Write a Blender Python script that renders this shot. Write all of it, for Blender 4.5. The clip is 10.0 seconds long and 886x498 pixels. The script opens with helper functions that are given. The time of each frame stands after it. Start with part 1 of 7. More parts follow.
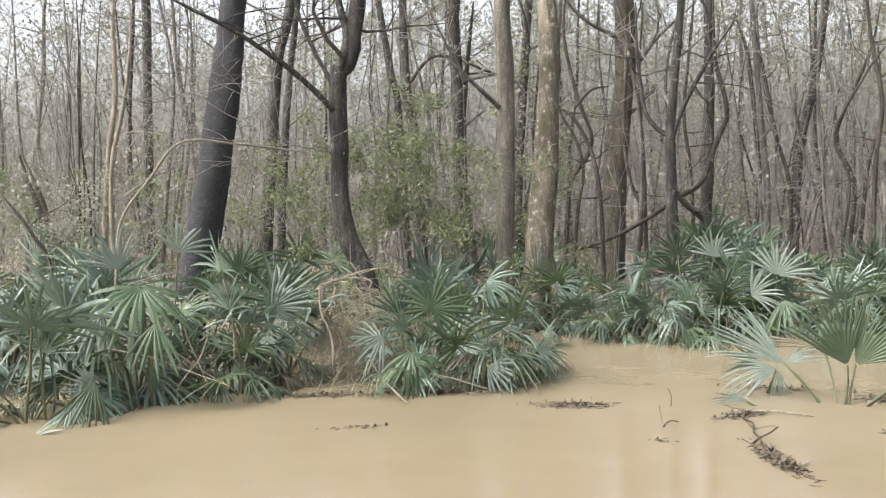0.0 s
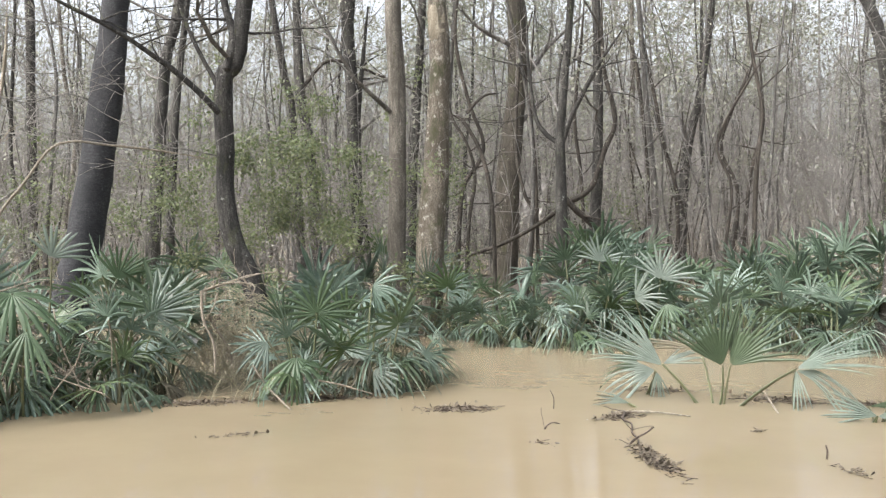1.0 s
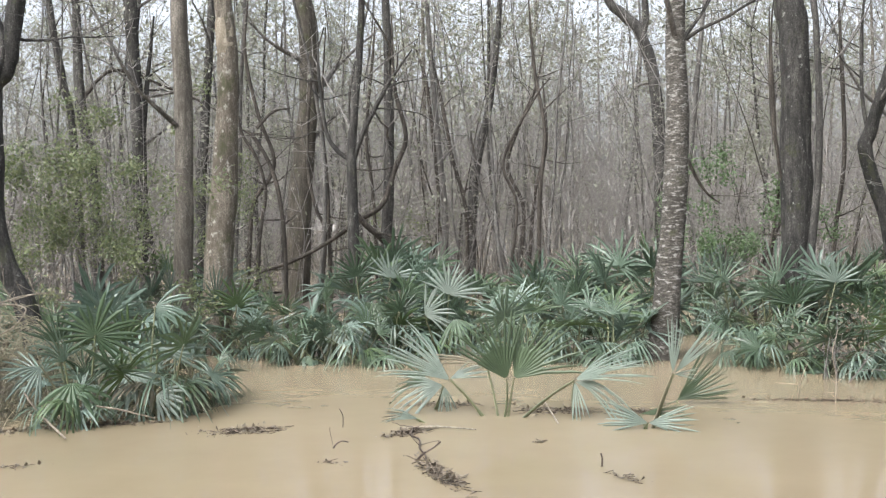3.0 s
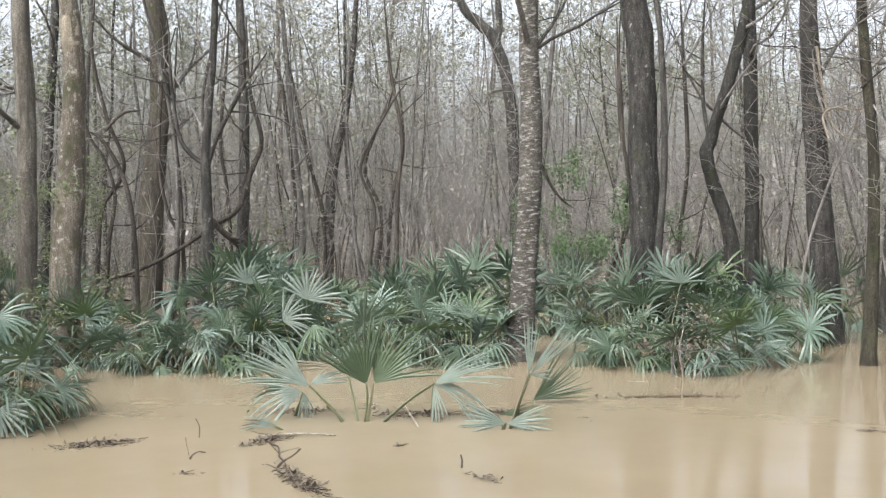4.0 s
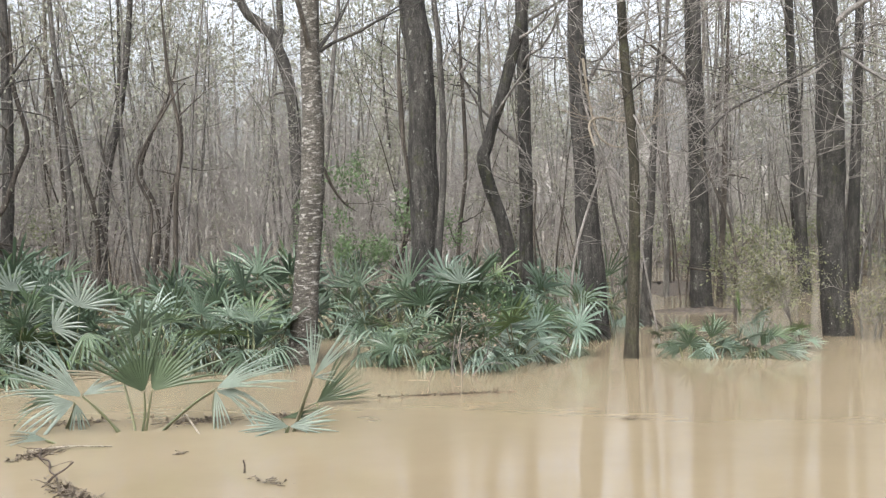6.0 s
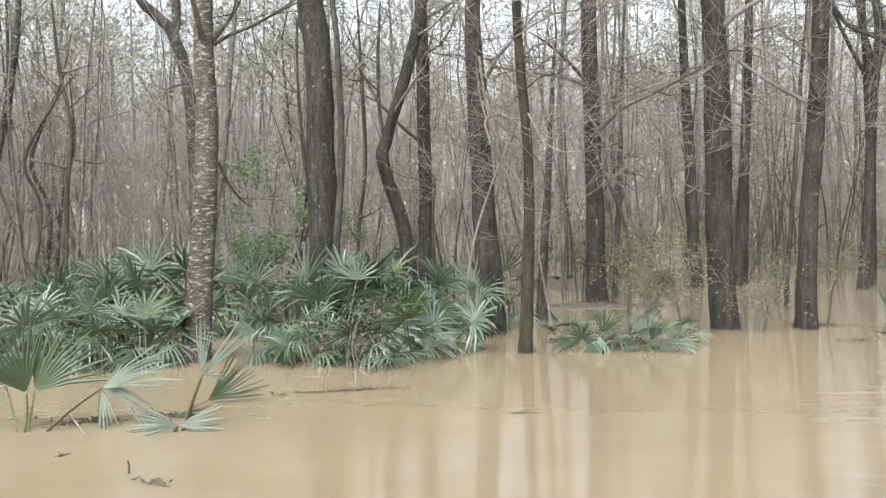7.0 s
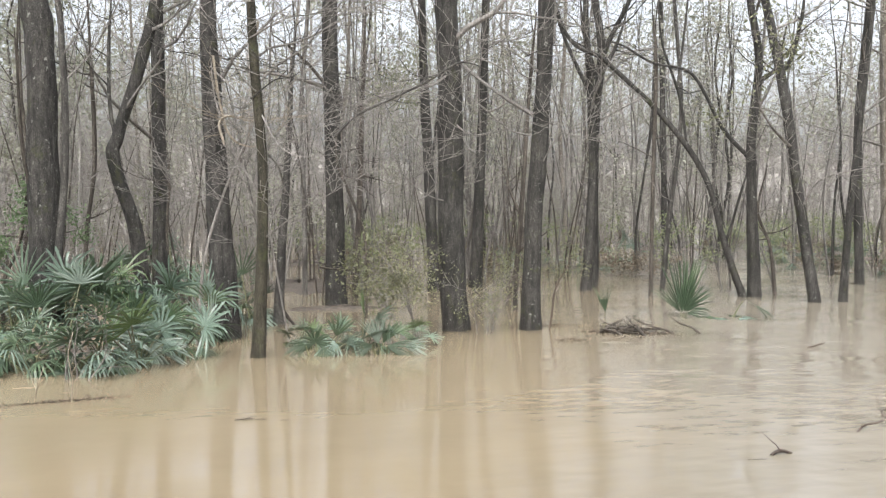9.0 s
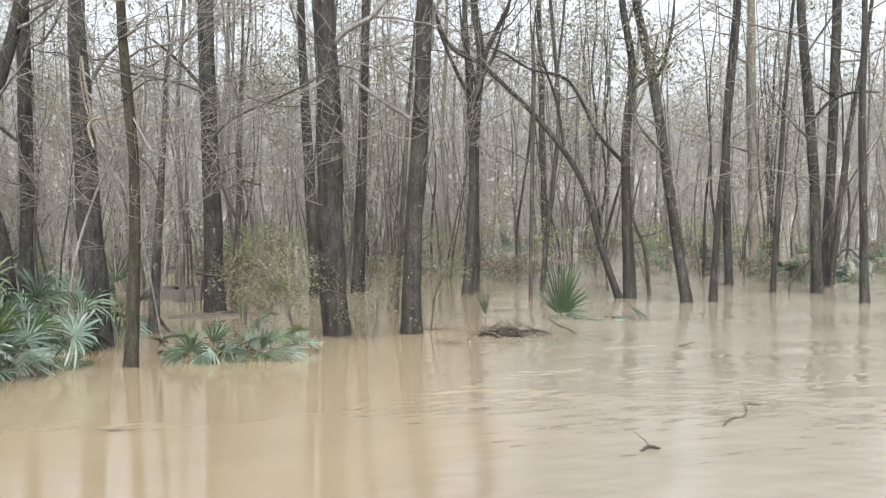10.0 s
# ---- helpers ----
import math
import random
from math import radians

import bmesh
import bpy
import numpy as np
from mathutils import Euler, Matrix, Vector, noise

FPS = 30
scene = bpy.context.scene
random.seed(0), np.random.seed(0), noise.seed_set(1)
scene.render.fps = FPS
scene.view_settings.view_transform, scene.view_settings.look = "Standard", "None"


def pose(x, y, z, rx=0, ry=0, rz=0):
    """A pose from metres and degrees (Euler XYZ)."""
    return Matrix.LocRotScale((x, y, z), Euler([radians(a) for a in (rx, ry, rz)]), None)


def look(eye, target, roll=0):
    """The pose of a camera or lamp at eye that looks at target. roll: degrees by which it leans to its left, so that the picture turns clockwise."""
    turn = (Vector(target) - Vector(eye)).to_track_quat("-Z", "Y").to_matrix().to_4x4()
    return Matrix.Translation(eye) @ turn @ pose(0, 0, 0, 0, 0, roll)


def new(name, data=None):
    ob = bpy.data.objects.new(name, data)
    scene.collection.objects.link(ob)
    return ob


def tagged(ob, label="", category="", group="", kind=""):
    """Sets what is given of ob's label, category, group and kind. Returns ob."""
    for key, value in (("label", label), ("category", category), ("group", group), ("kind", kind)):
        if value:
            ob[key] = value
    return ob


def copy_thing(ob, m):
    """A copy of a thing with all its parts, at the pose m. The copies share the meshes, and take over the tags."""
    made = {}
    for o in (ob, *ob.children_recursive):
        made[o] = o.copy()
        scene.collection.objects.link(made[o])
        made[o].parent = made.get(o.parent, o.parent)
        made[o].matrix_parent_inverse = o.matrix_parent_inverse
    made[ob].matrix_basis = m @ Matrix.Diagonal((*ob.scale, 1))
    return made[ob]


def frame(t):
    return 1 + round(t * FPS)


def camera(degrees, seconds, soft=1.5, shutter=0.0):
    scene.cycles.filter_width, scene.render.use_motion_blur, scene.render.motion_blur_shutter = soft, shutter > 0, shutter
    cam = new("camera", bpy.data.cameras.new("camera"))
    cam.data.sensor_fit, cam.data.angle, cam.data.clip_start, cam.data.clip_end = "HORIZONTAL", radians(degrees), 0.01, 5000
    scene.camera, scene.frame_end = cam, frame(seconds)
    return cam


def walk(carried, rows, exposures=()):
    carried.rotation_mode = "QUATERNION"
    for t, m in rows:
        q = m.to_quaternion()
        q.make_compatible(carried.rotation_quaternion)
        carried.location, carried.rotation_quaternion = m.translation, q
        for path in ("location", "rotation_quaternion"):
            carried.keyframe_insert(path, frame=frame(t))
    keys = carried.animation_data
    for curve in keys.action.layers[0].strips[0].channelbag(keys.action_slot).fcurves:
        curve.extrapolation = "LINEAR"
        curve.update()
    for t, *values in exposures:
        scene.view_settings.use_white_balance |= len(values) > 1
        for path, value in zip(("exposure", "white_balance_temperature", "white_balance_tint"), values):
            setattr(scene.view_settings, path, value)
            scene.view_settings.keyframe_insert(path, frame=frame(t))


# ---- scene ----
cam = camera(46.49, 10.0, soft=1.3)
PATH = [
    (0, pose(-0.1244, -0.1230, 1.6901, 87.214, 0, 36.984) @ pose(0, 0, 0, 0, 0, -1.493)),
    (0.5, pose(-0.0797, -0.0634, 1.6768, 87.385, 0, 34.111) @ pose(0, 0, 0, 0, 0, -1.551)),
    (1, pose(-0.0326, -0.0182, 1.6654, 87.447, 0, 31.488) @ pose(0, 0, 0, 0, 0, -1.282)),
    (1.5, pose(0.0158, 0.0024, 1.6717, 87.533, 0, 29.366) @ pose(0, 0, 0, 0, 0, -1.107)),
    (2, pose(0.0211, 0.0169, 1.6837, 87.707, 0, 26.093) @ pose(0, 0, 0, 0, 0, -0.569)),
    (2.5, pose(0.0192, 0.0156, 1.6862, 87.984, 0, 23.290) @ pose(0, 0, 0, 0, 0, -0.761)),
    (4, pose(0.0019, 0.0000, 1.6920, 88.113, 0, 12.204) @ pose(0, 0, 0, 0, 0, -1.248)),
    (4.5, pose(0.0028, -0.0144, 1.6925, 88.301, 0, 8.080) @ pose(0, 0, 0, 0, 0, -1.074)),
    (5, pose(0.0039, -0.0429, 1.6949, 87.977, 0, 5.130) @ pose(0, 0, 0, 0, 0, -1.010)),
    (5.5, pose(0.0026, -0.0552, 1.6858, 88.157, 0, 2.636) @ pose(0, 0, 0, 0, 0, -1.169)),
    (7, pose(0.1384, -0.1059, 1.7044, 87.629, 0, -4.956) @ pose(0, 0, 0, 0, 0, -1.060)),
    (7.5, pose(0.1849, -0.0996, 1.7045, 87.668, 0, -8.117) @ pose(0, 0, 0, 0, 0, -0.740)),
    (8, pose(0.2314, -0.1171, 1.7158, 87.416, 0, -11.757) @ pose(0, 0, 0, 0, 0, -0.398)),
    (8.5, pose(0.2835, -0.1367, 1.7192, 87.695, 0, -15.488) @ pose(0, 0, 0, 0, 0, -0.055)),
    (9, pose(0.3344, -0.1570, 1.7246, 87.600, 0, -18.693) @ pose(0, 0, 0, 0, 0, -0.127)),
    (9.5, pose(0.3739, -0.1680, 1.7107, 87.634, 0, -22.512) @ pose(0, 0, 0, 0, 0, -0.039)),
    (10, pose(0.4083, -0.1752, 1.7097, 87.870, 0, -25.046) @ pose(0, 0, 0, 0, 0, -0.335)),
]
walk(cam, PATH, exposures=((0, 1.66, 6480, 10), (2.5, 1.6, 6200, 10), (5, 1.53, 6320, 10), (7, 1.57, 6400, 10), (10, 1.53, 6350, 10)))

# ---- world, sun, exposure ----
SUN_EL, SUN_ROT = 52.0, 205.0
world = bpy.data.worlds.new("overcast_sky")
scene.world = world
world.use_nodes = True
wn = world.node_tree.nodes
wl = world.node_tree.links
wn.clear()
sky = wn.new("ShaderNodeTexSky")
sky.sky_type = "NISHITA"
sky.sun_disc = False
sky.sun_elevation = radians(SUN_EL)
sky.sun_rotation = radians(SUN_ROT)
sky.air_density, sky.dust_density, sky.ozone_density = 1.0, 6.0, 1.0
grey_sky = wn.new("ShaderNodeHueSaturation")
grey_sky.inputs["Saturation"].default_value = 0.32
bg = wn.new("ShaderNodeBackground")
bg.inputs["Strength"].default_value = 0.15
wout = wn.new("ShaderNodeOutputWorld")
wl.new(sky.outputs["Color"], grey_sky.inputs["Color"])
wl.new(grey_sky.outputs["Color"], bg.inputs["Color"])
wl.new(bg.outputs["Background"], wout.inputs["Surface"])

sun_data = bpy.data.lights.new("sun", "SUN")
sun_data.energy = 1.0
sun_data.angle = radians(40)
sun_data.color = (1.0, 0.97, 0.93)
sun = new("sun", sun_data)
el, rot = radians(SUN_EL), radians(SUN_ROT)
sun.matrix_world = look((math.sin(rot) * math.cos(el) * 60, math.cos(rot) * math.cos(el) * 60, math.sin(el) * 60), (0, 0, 0))


# ---- materials ----
def shader(name):
    m = bpy.data.materials.new(name)
    m.use_nodes = True
    n, l = m.node_tree.nodes, m.node_tree.links
    return m, n, l, n["Principled BSDF"]


def ramp(n, l, source, stops):
    r = n.new("ShaderNodeValToRGB")
    while len(r.color_ramp.elements) < len(stops):
        r.color_ramp.elements.new(0.5)
    for e, (p, c) in zip(r.color_ramp.elements, stops):
        e.position = p
        e.color = (*c, 1) if len(c) == 3 else c
    l.new(source, r.inputs["Fac"])
    return r.outputs["Color"]


def noise_node(n, l, vec, scale, detail=4.0, rough=0.55):
    t = n.new("ShaderNodeTexNoise")
    t.inputs["Scale"].default_value = scale
    t.inputs["Detail"].default_value = detail
    t.inputs["Roughness"].default_value = rough
    l.new(vec, t.inputs["Vector"])
    return t.outputs["Fac"]


def mix(n, l, fac, a, b):
    m = n.new("ShaderNodeMix")
    m.data_type = "RGBA"
    for key, v in ((0, fac), (6, a), (7, b)):
        if isinstance(v, (int, float)):
            m.inputs[key].default_value = v
        elif isinstance(v, tuple):
            m.inputs[key].default_value = (*v, 1)
        else:
            l.new(v, m.inputs[key])
    return m.outputs[2]


def stretched(n, l, scale, shift=True):
    """Object coordinates, moved by a random amount for each object."""
    tc = n.new("ShaderNodeTexCoord")
    mp = n.new("ShaderNodeMapping")
    mp.inputs["Scale"].default_value = scale
    if shift:
        oi = n.new("ShaderNodeObjectInfo")
        mul = n.new("ShaderNodeMath")
        mul.operation = "MULTIPLY"
        mul.inputs[1].default_value = 37.0
        l.new(oi.outputs["Random"], mul.inputs[0])
        add = n.new("ShaderNodeVectorMath")
        l.new(tc.outputs["Object"], add.inputs[0])
        l.new(mul.outputs[0], add.inputs[1])
        l.new(add.outputs[0], mp.inputs["Vector"])
    else:
        l.new(tc.outputs["Object"], mp.inputs["Vector"])
    return mp.outputs["Vector"]


def bump(n, l, bsdf, height, strength, dist):
    b = n.new("ShaderNodeBump")
    b.inputs["Strength"].default_value = strength
    b.inputs["Distance"].default_value = dist
    l.new(height, b.inputs["Height"])
    l.new(b.outputs["Normal"], bsdf.inputs["Normal"])
    return b


def bark(name, dark, light, spot, spots, spot_scale=9.0, ridge=1.0, banded=False, moss=0.0):
    """Furrowed or banded bark with lichen spots, specks and moss."""
    m, n, l, p = shader(name)
    fine = stretched(n, l, (1, 1, 3.0) if banded else (1, 1, 0.2))
    even = stretched(n, l, (1, 1, 0.7))
    furrow = noise_node(n, l, fine, 17, 5, 0.7)
    grain = noise_node(n, l, even, 75, 4, 0.7)
    col = ramp(n, l, furrow, [(0.36, dark), (0.52, tuple(0.5 * (d + e) for d, e in zip(dark, light))), (0.66, light)])
    col = mix(n, l, ramp(n, l, grain, [(0.42, (0.7, 0.7, 0.7)), (0.58, (0, 0, 0))]), col, tuple(c * 0.6 for c in dark))
    broad = noise_node(n, l, even, 2.6, 4, 0.6)
    col = mix(n, l, ramp(n, l, broad, [(0.42, (0, 0, 0)), (0.66, (0.7, 0.7, 0.7))]), col, tuple(c * 0.7 for c in dark))
    if spots:
        patch = noise_node(n, l, fine if banded else even, spot_scale, 6, 0.7)
        lo = 0.72 - 0.3 * spots
        col = mix(n, l, ramp(n, l, patch, [(lo, (0, 0, 0)), (lo + 0.07, (0.75, 0.75, 0.75))]), col, spot)
        speck = noise_node(n, l, even, spot_scale * 2.6, 5, 0.75)
        where = noise_node(n, l, even, 1.7, 3, 0.6)
        shown = n.new("ShaderNodeMath")
        shown.operation = "MULTIPLY"
        l.new(ramp(n, l, speck, [(0.62, (0, 0, 0)), (0.7, (0.7, 0.7, 0.7))]), shown.inputs[0])
        l.new(ramp(n, l, where, [(0.42, (0, 0, 0)), (0.6, (1, 1, 1))]), shown.inputs[1])
        col = mix(n, l, shown.outputs[0], col, tuple(min(1, c * 1.2) for c in spot))
    if moss:
        green = noise_node(n, l, even, 5.0, 5, 0.7)
        lo = 0.68 - 0.35 * moss
        col = mix(n, l, ramp(n, l, green, [(lo, (0, 0, 0)), (lo + 0.14, (0.75, 0.75, 0.75))]), col, (0.05, 0.055, 0.024))
    l.new(col, p.inputs["Base Color"])
    p.inputs["Roughness"].default_value = 0.9
    p.inputs["Specular IOR Level"].default_value = 0.25
    both = n.new("ShaderNodeMath")
    both.operation = "MULTIPLY_ADD"
    both.inputs[1].default_value = 0.35
    l.new(grain, both.inputs[0])
    l.new(furrow, both.inputs[2])
    bump(n, l, p, both.outputs[0], 0.9 * ridge, 0.035)
    return m


BARK = {
    "smooth": bark("bark_dark_smooth", (0.036, 0.036, 0.038), (0.088, 0.087, 0.09), (0.14, 0.14, 0.135), 0.18, 7.0, banded=True, ridge=0.5),
    "grey": bark("bark_grey", (0.034, 0.032, 0.029), (0.16, 0.15, 0.135), (0.3, 0.3, 0.275), 0.36, 10.0, moss=0.25),
    "lichen": bark("bark_lichen", (0.022, 0.021, 0.019), (0.118, 0.11, 0.1), (0.32, 0.32, 0.295), 0.35, 14.0, moss=0.3),
    "dark": bark("bark_dark_lichen", (0.02, 0.019, 0.017), (0.1, 0.094, 0.085), (0.28, 0.28, 0.255), 0.3, 11.0, moss=0.3),
    "tan": bark("bark_tan", (0.108, 0.095, 0.078), (0.312, 0.282, 0.24), (0.33, 0.315, 0.28), 0.3, 12.0, moss=0.15),
    "mottled": bark("bark_mottled", (0.09, 0.076, 0.058), (0.27, 0.235, 0.19), (0.38, 0.365, 0.32), 0.5, 13.0, moss=0.42),
    "brown": bark("bark_brown", (0.055, 0.048, 0.038), (0.18, 0.16, 0.13), (0.3, 0.285, 0.24), 0.32, 11.0, moss=0.4),
    "pale": bark("bark_pale", (0.2, 0.17, 0.125), (0.42, 0.37, 0.29), (0.45, 0.42, 0.36), 0.15),
    "patchy": bark("bark_patchy", (0.05, 0.045, 0.038), (0.19, 0.175, 0.15), (0.36, 0.35, 0.325), 0.6, 9.0, banded=True, moss=0.25),
    "mossy": bark("bark_mossy", (0.022, 0.02, 0.014), (0.085, 0.076, 0.055), (0.2, 0.19, 0.15), 0.1, moss=0.36),
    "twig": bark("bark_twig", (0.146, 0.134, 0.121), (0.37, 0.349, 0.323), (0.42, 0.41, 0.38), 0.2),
    # weathered twig grey, lightened so that the colour holds the haze of distance
    "far": bark("bark_far_twigs_hazed", (0.23, 0.214, 0.198), (0.432, 0.41, 0.384), (0.45, 0.44, 0.41), 0.2),
    "vine": bark("bark_vine", (0.039, 0.034, 0.028), (0.154, 0.132, 0.111), (0.15, 0.13, 0.1), 0.1),
    "dead": bark("dead_wood", (0.2, 0.17, 0.13), (0.43, 0.38, 0.31), (0.5, 0.46, 0.38), 0.1),
    "wood": bark("bark_wood_stems", (0.085, 0.079, 0.072), (0.26, 0.247, 0.225), (0.32, 0.315, 0.29), 0.24, 12.0, moss=0.15),
    "drift": bark("wet_driftwood", (0.052, 0.039, 0.031), (0.165, 0.13, 0.104), (0.16, 0.13, 0.1), 0.1),
}


def leaf_material(name, tones, rough=0.5, by_island=False, trans=0.25, gloss=0.5):
    m, n, l, p = shader(name)
    if by_island:
        src = n.new("ShaderNodeNewGeometry").outputs["Random Per Island"]
    else:
        src = n.new("ShaderNodeObjectInfo").outputs["Random"]
    k = len(tones) - 1
    col = ramp(n, l, src, [(i / k, c) for i, c in enumerate(tones)])
    tc = n.new("ShaderNodeTexCoord")
    mott = noise_node(n, l, tc.outputs["Object"], 14, 4)
    col = mix(n, l, ramp(n, l, mott, [(0.45, (0, 0, 0)), (0.75, (0.5, 0.5, 0.5))]), col, tuple(0.6 * c for c in tones[0]))
    l.new(col, p.inputs["Base Color"])
    p.inputs["Roughness"].default_value = rough
    p.inputs["Specular IOR Level"].default_value = gloss
    tr = n.new("ShaderNodeBsdfTranslucent")
    l.new(col, tr.inputs["Color"])
    ms = n.new("ShaderNodeMixShader")
    ms.inputs[0].default_value = trans
    l.new(p.outputs["BSDF"], ms.inputs[1])
    l.new(tr.outputs["BSDF"], ms.inputs[2])
    l.new(ms.outputs["Shader"], n["Material Output"].inputs["Surface"])
    return m


FROND = leaf_material("palmetto_blade", [(0.03, 0.048, 0.02), (0.105, 0.148, 0.116), (0.05, 0.08, 0.038), (0.15, 0.2, 0.168), (0.062, 0.094, 0.032), (0.085, 0.124, 0.092)], 0.36, trans=0.15, gloss=0.42)
FROND_PALE = leaf_material("palmetto_blade_pale", [(0.132, 0.168, 0.136), (0.2, 0.236, 0.2)], 0.42, trans=0.15, gloss=0.38)
FROND_DARK = leaf_material("palmetto_blade_dark", [(0.028, 0.046, 0.025), (0.05, 0.074, 0.044)], 0.42, trans=0.12, gloss=0.28)
FROND_OLIVE = leaf_material("palmetto_blade_olive", [(0.036, 0.054, 0.028), (0.058, 0.082, 0.044)], 0.42, trans=0.12, gloss=0.28)
FROND_GREEN = leaf_material("palmetto_blade_green", [(0.05, 0.08, 0.04), (0.088, 0.128, 0.074)], 0.42, trans=0.15, gloss=0.3)
FROND_DEAD = leaf_material("palmetto_blade_dead", [(0.115, 0.104, 0.072), (0.195, 0.175, 0.122)], 0.8)
STALK = leaf_material("palmetto_stalk", [(0.05, 0.058, 0.028), (0.11, 0.12, 0.055), (0.085, 0.075, 0.045)], 0.5, trans=0.0)
LEAF = leaf_material("evergreen_leaf", [(0.085, 0.11, 0.045), (0.16, 0.19, 0.085), (0.2, 0.22, 0.11), (0.11, 0.14, 0.075)], 0.42, True, 0.35)
LEAF_BRIGHT = leaf_material("bright_leaf", [(0.072, 0.12, 0.05), (0.125, 0.185, 0.082), (0.095, 0.148, 0.066)], 0.45, True, 0.35)
LEAF_GREY = leaf_material("grey_green_leaf", [(0.158, 0.165, 0.115), (0.23, 0.236, 0.176), (0.3, 0.305, 0.242), (0.235, 0.222, 0.182)], 0.55, True, 0.3)
LEAF_DULL = leaf_material("dull_green_leaf", [(0.15, 0.162, 0.11), (0.23, 0.24, 0.17), (0.29, 0.3, 0.23), (0.2, 0.215, 0.15)], 0.5, True, 0.4)
LEAF_YOUNG = leaf_material("young_leaf", [(0.115, 0.122, 0.06), (0.175, 0.178, 0.098), (0.1, 0.112, 0.056)], 0.5, True, 0.3)
LEAF_DEAD = leaf_material("dead_leaf", [(0.085, 0.068, 0.046), (0.15, 0.122, 0.085), (0.06, 0.048, 0.034)], 0.8, True, 0.1)
STRAW = leaf_material("dead_vine_straw", [(0.13, 0.122, 0.078), (0.3, 0.27, 0.19), (0.19, 0.18, 0.11)], 0.85, True, 0.0)


def water_material():
    m, n, l, p = shader("muddy_flood_water")
    tc = n.new("ShaderNodeTexCoord")
    place_of = tc.outputs["Object"]

    def calc(kind, a, b, c=None):
        q = n.new("ShaderNodeMath")
        q.operation = kind
        for k, v in enumerate((a, b, c)):
            if v is None:
                continue
            if isinstance(v, (int, float)):
                q.inputs[k].default_value = v
            else:
                l.new(v, q.inputs[k])
        return q.outputs[0]

    def between(v, lo, hi, to_lo=0.0, to_hi=1.0):
        q = n.new("ShaderNodeMapRange")
        q.interpolation_type = "SMOOTHSTEP"
        for key, x in (("From Min", lo), ("From Max", hi), ("To Min", to_lo), ("To Max", to_hi)):
            q.inputs[key].default_value = x
        l.new(v, q.inputs["Value"])
        return q.outputs[0]

    def drawn(turn, sx, sy):
        q = n.new("ShaderNodeMapping")
        q.inputs["Rotation"].default_value = (0, 0, radians(turn))
        q.inputs["Scale"].default_value = (sx, sy, 1)
        l.new(place_of, q.inputs["Vector"])
        return q.outputs["Vector"]

    p.inputs["IOR"].default_value = 1.333
    silt = noise_node(n, l, place_of, 0.35, 5, 0.6)
    still = ramp(n, l, silt, [(0.3, WATER_DARK), (0.7, WATER_LIGHT)])
    # the current runs across the open channel, and weaker between the far trunks
    sep = n.new("ShaderNodeSeparateXYZ")
    l.new(place_of, sep.inputs[0])
    edge = noise_node(n, l, drawn(-30, 0.5, 1.0), 0.5, 4, 0.6)
    across = calc("MULTIPLY_ADD", sep.outputs["Y"], -0.55, sep.outputs["X"])
    run = between(calc("MULTIPLY_ADD", edge, 3.6, across), 0.6, 3.6)
    far = calc("MULTIPLY", between(sep.outputs["Y"], 11.0, 19.0, 0.0, 0.22), between(sep.outputs["X"], -3.0, 5.0))
    run = calc("MAXIMUM", run, far)
    # where the current runs, a greyer base colour stands in for sky sheen
    l.new(mix(n, l, run, still, WATER_CHANNEL_SHEEN), p.inputs["Base Color"])
    # ruffled and slick patches drift along with the current
    patch = noise_node(n, l, drawn(-24, 0.32, 0.8), 0.85, 4, 0.6)
    flow = calc("MULTIPLY", run, between(patch, 0.34, 0.62, 0.15, 1.0))
    # a film of silt and leaf dust dulls the sheltered water before the bank
    reach = n.new("ShaderNodeVectorMath")
    reach.operation = "LENGTH"
    l.new(place_of, reach.inputs[0])
    open_water = between(calc("MULTIPLY_ADD", silt, 2.0, reach.outputs["Value"]), 7.4, 10.0, 0.06, 0.2)
    film = calc("MINIMUM", open_water, between(calc("MULTIPLY_ADD", silt, 2.0, sep.outputs["X"]), -0.5, 3.0, 0.2, 0.095))
    l.new(calc("MAXIMUM", film, between(flow, 0.0, 1.0, 0.06, 0.2)), p.inputs["Roughness"])
    swell = noise_node(n, l, drawn(-12, 0.8, 1.1), 0.9, 3, 0.5)
    chop = noise_node(n, l, drawn(-20, 0.6, 1.2), 3.2, 3, 0.55)
    ripple = noise_node(n, l, drawn(-12, 0.8, 1.1), 8.0, 3, 0.55)
    quiet = between(noise_node(n, l, place_of, 0.7, 3, 0.55), 0.45, 0.68, 0.01, 0.16)
    height = calc("MULTIPLY", ripple, calc("MULTIPLY", calc("MAXIMUM", quiet, calc("MULTIPLY", flow, 0.4)), 0.075))
    height = calc("MULTIPLY_ADD", chop, calc("MULTIPLY", flow, 0.08), height)
    height = calc("MULTIPLY_ADD", swell, calc("MULTIPLY_ADD", run, 0.46, 0.05), height)
    bump(n, l, p, height, 1.0, 0.1)
    return m


# muddy tan greyed: the sky's reflection on the channel is put into the colour
WATER_CHANNEL_SHEEN = (0.178, 0.157, 0.12)
WATER_DARK, WATER_LIGHT = (0.166, 0.134, 0.087), (0.212, 0.173, 0.114)
WATER = water_material()


def litter_material():
    m, n, l, p = shader("wet_leaf_litter")
    tc = n.new("ShaderNodeTexCoord")
    a = noise_node(n, l, tc.outputs["Object"], 16, 6, 0.7)
    l.new(ramp(n, l, a, [(0.3, (0.03, 0.025, 0.02)), (0.55, (0.085, 0.069, 0.053)), (0.75, (0.155, 0.128, 0.098))]), p.inputs["Base Color"])
    p.inputs["Roughness"].default_value = 0.75
    bump(n, l, p, a, 1.0, 0.03)
    return m


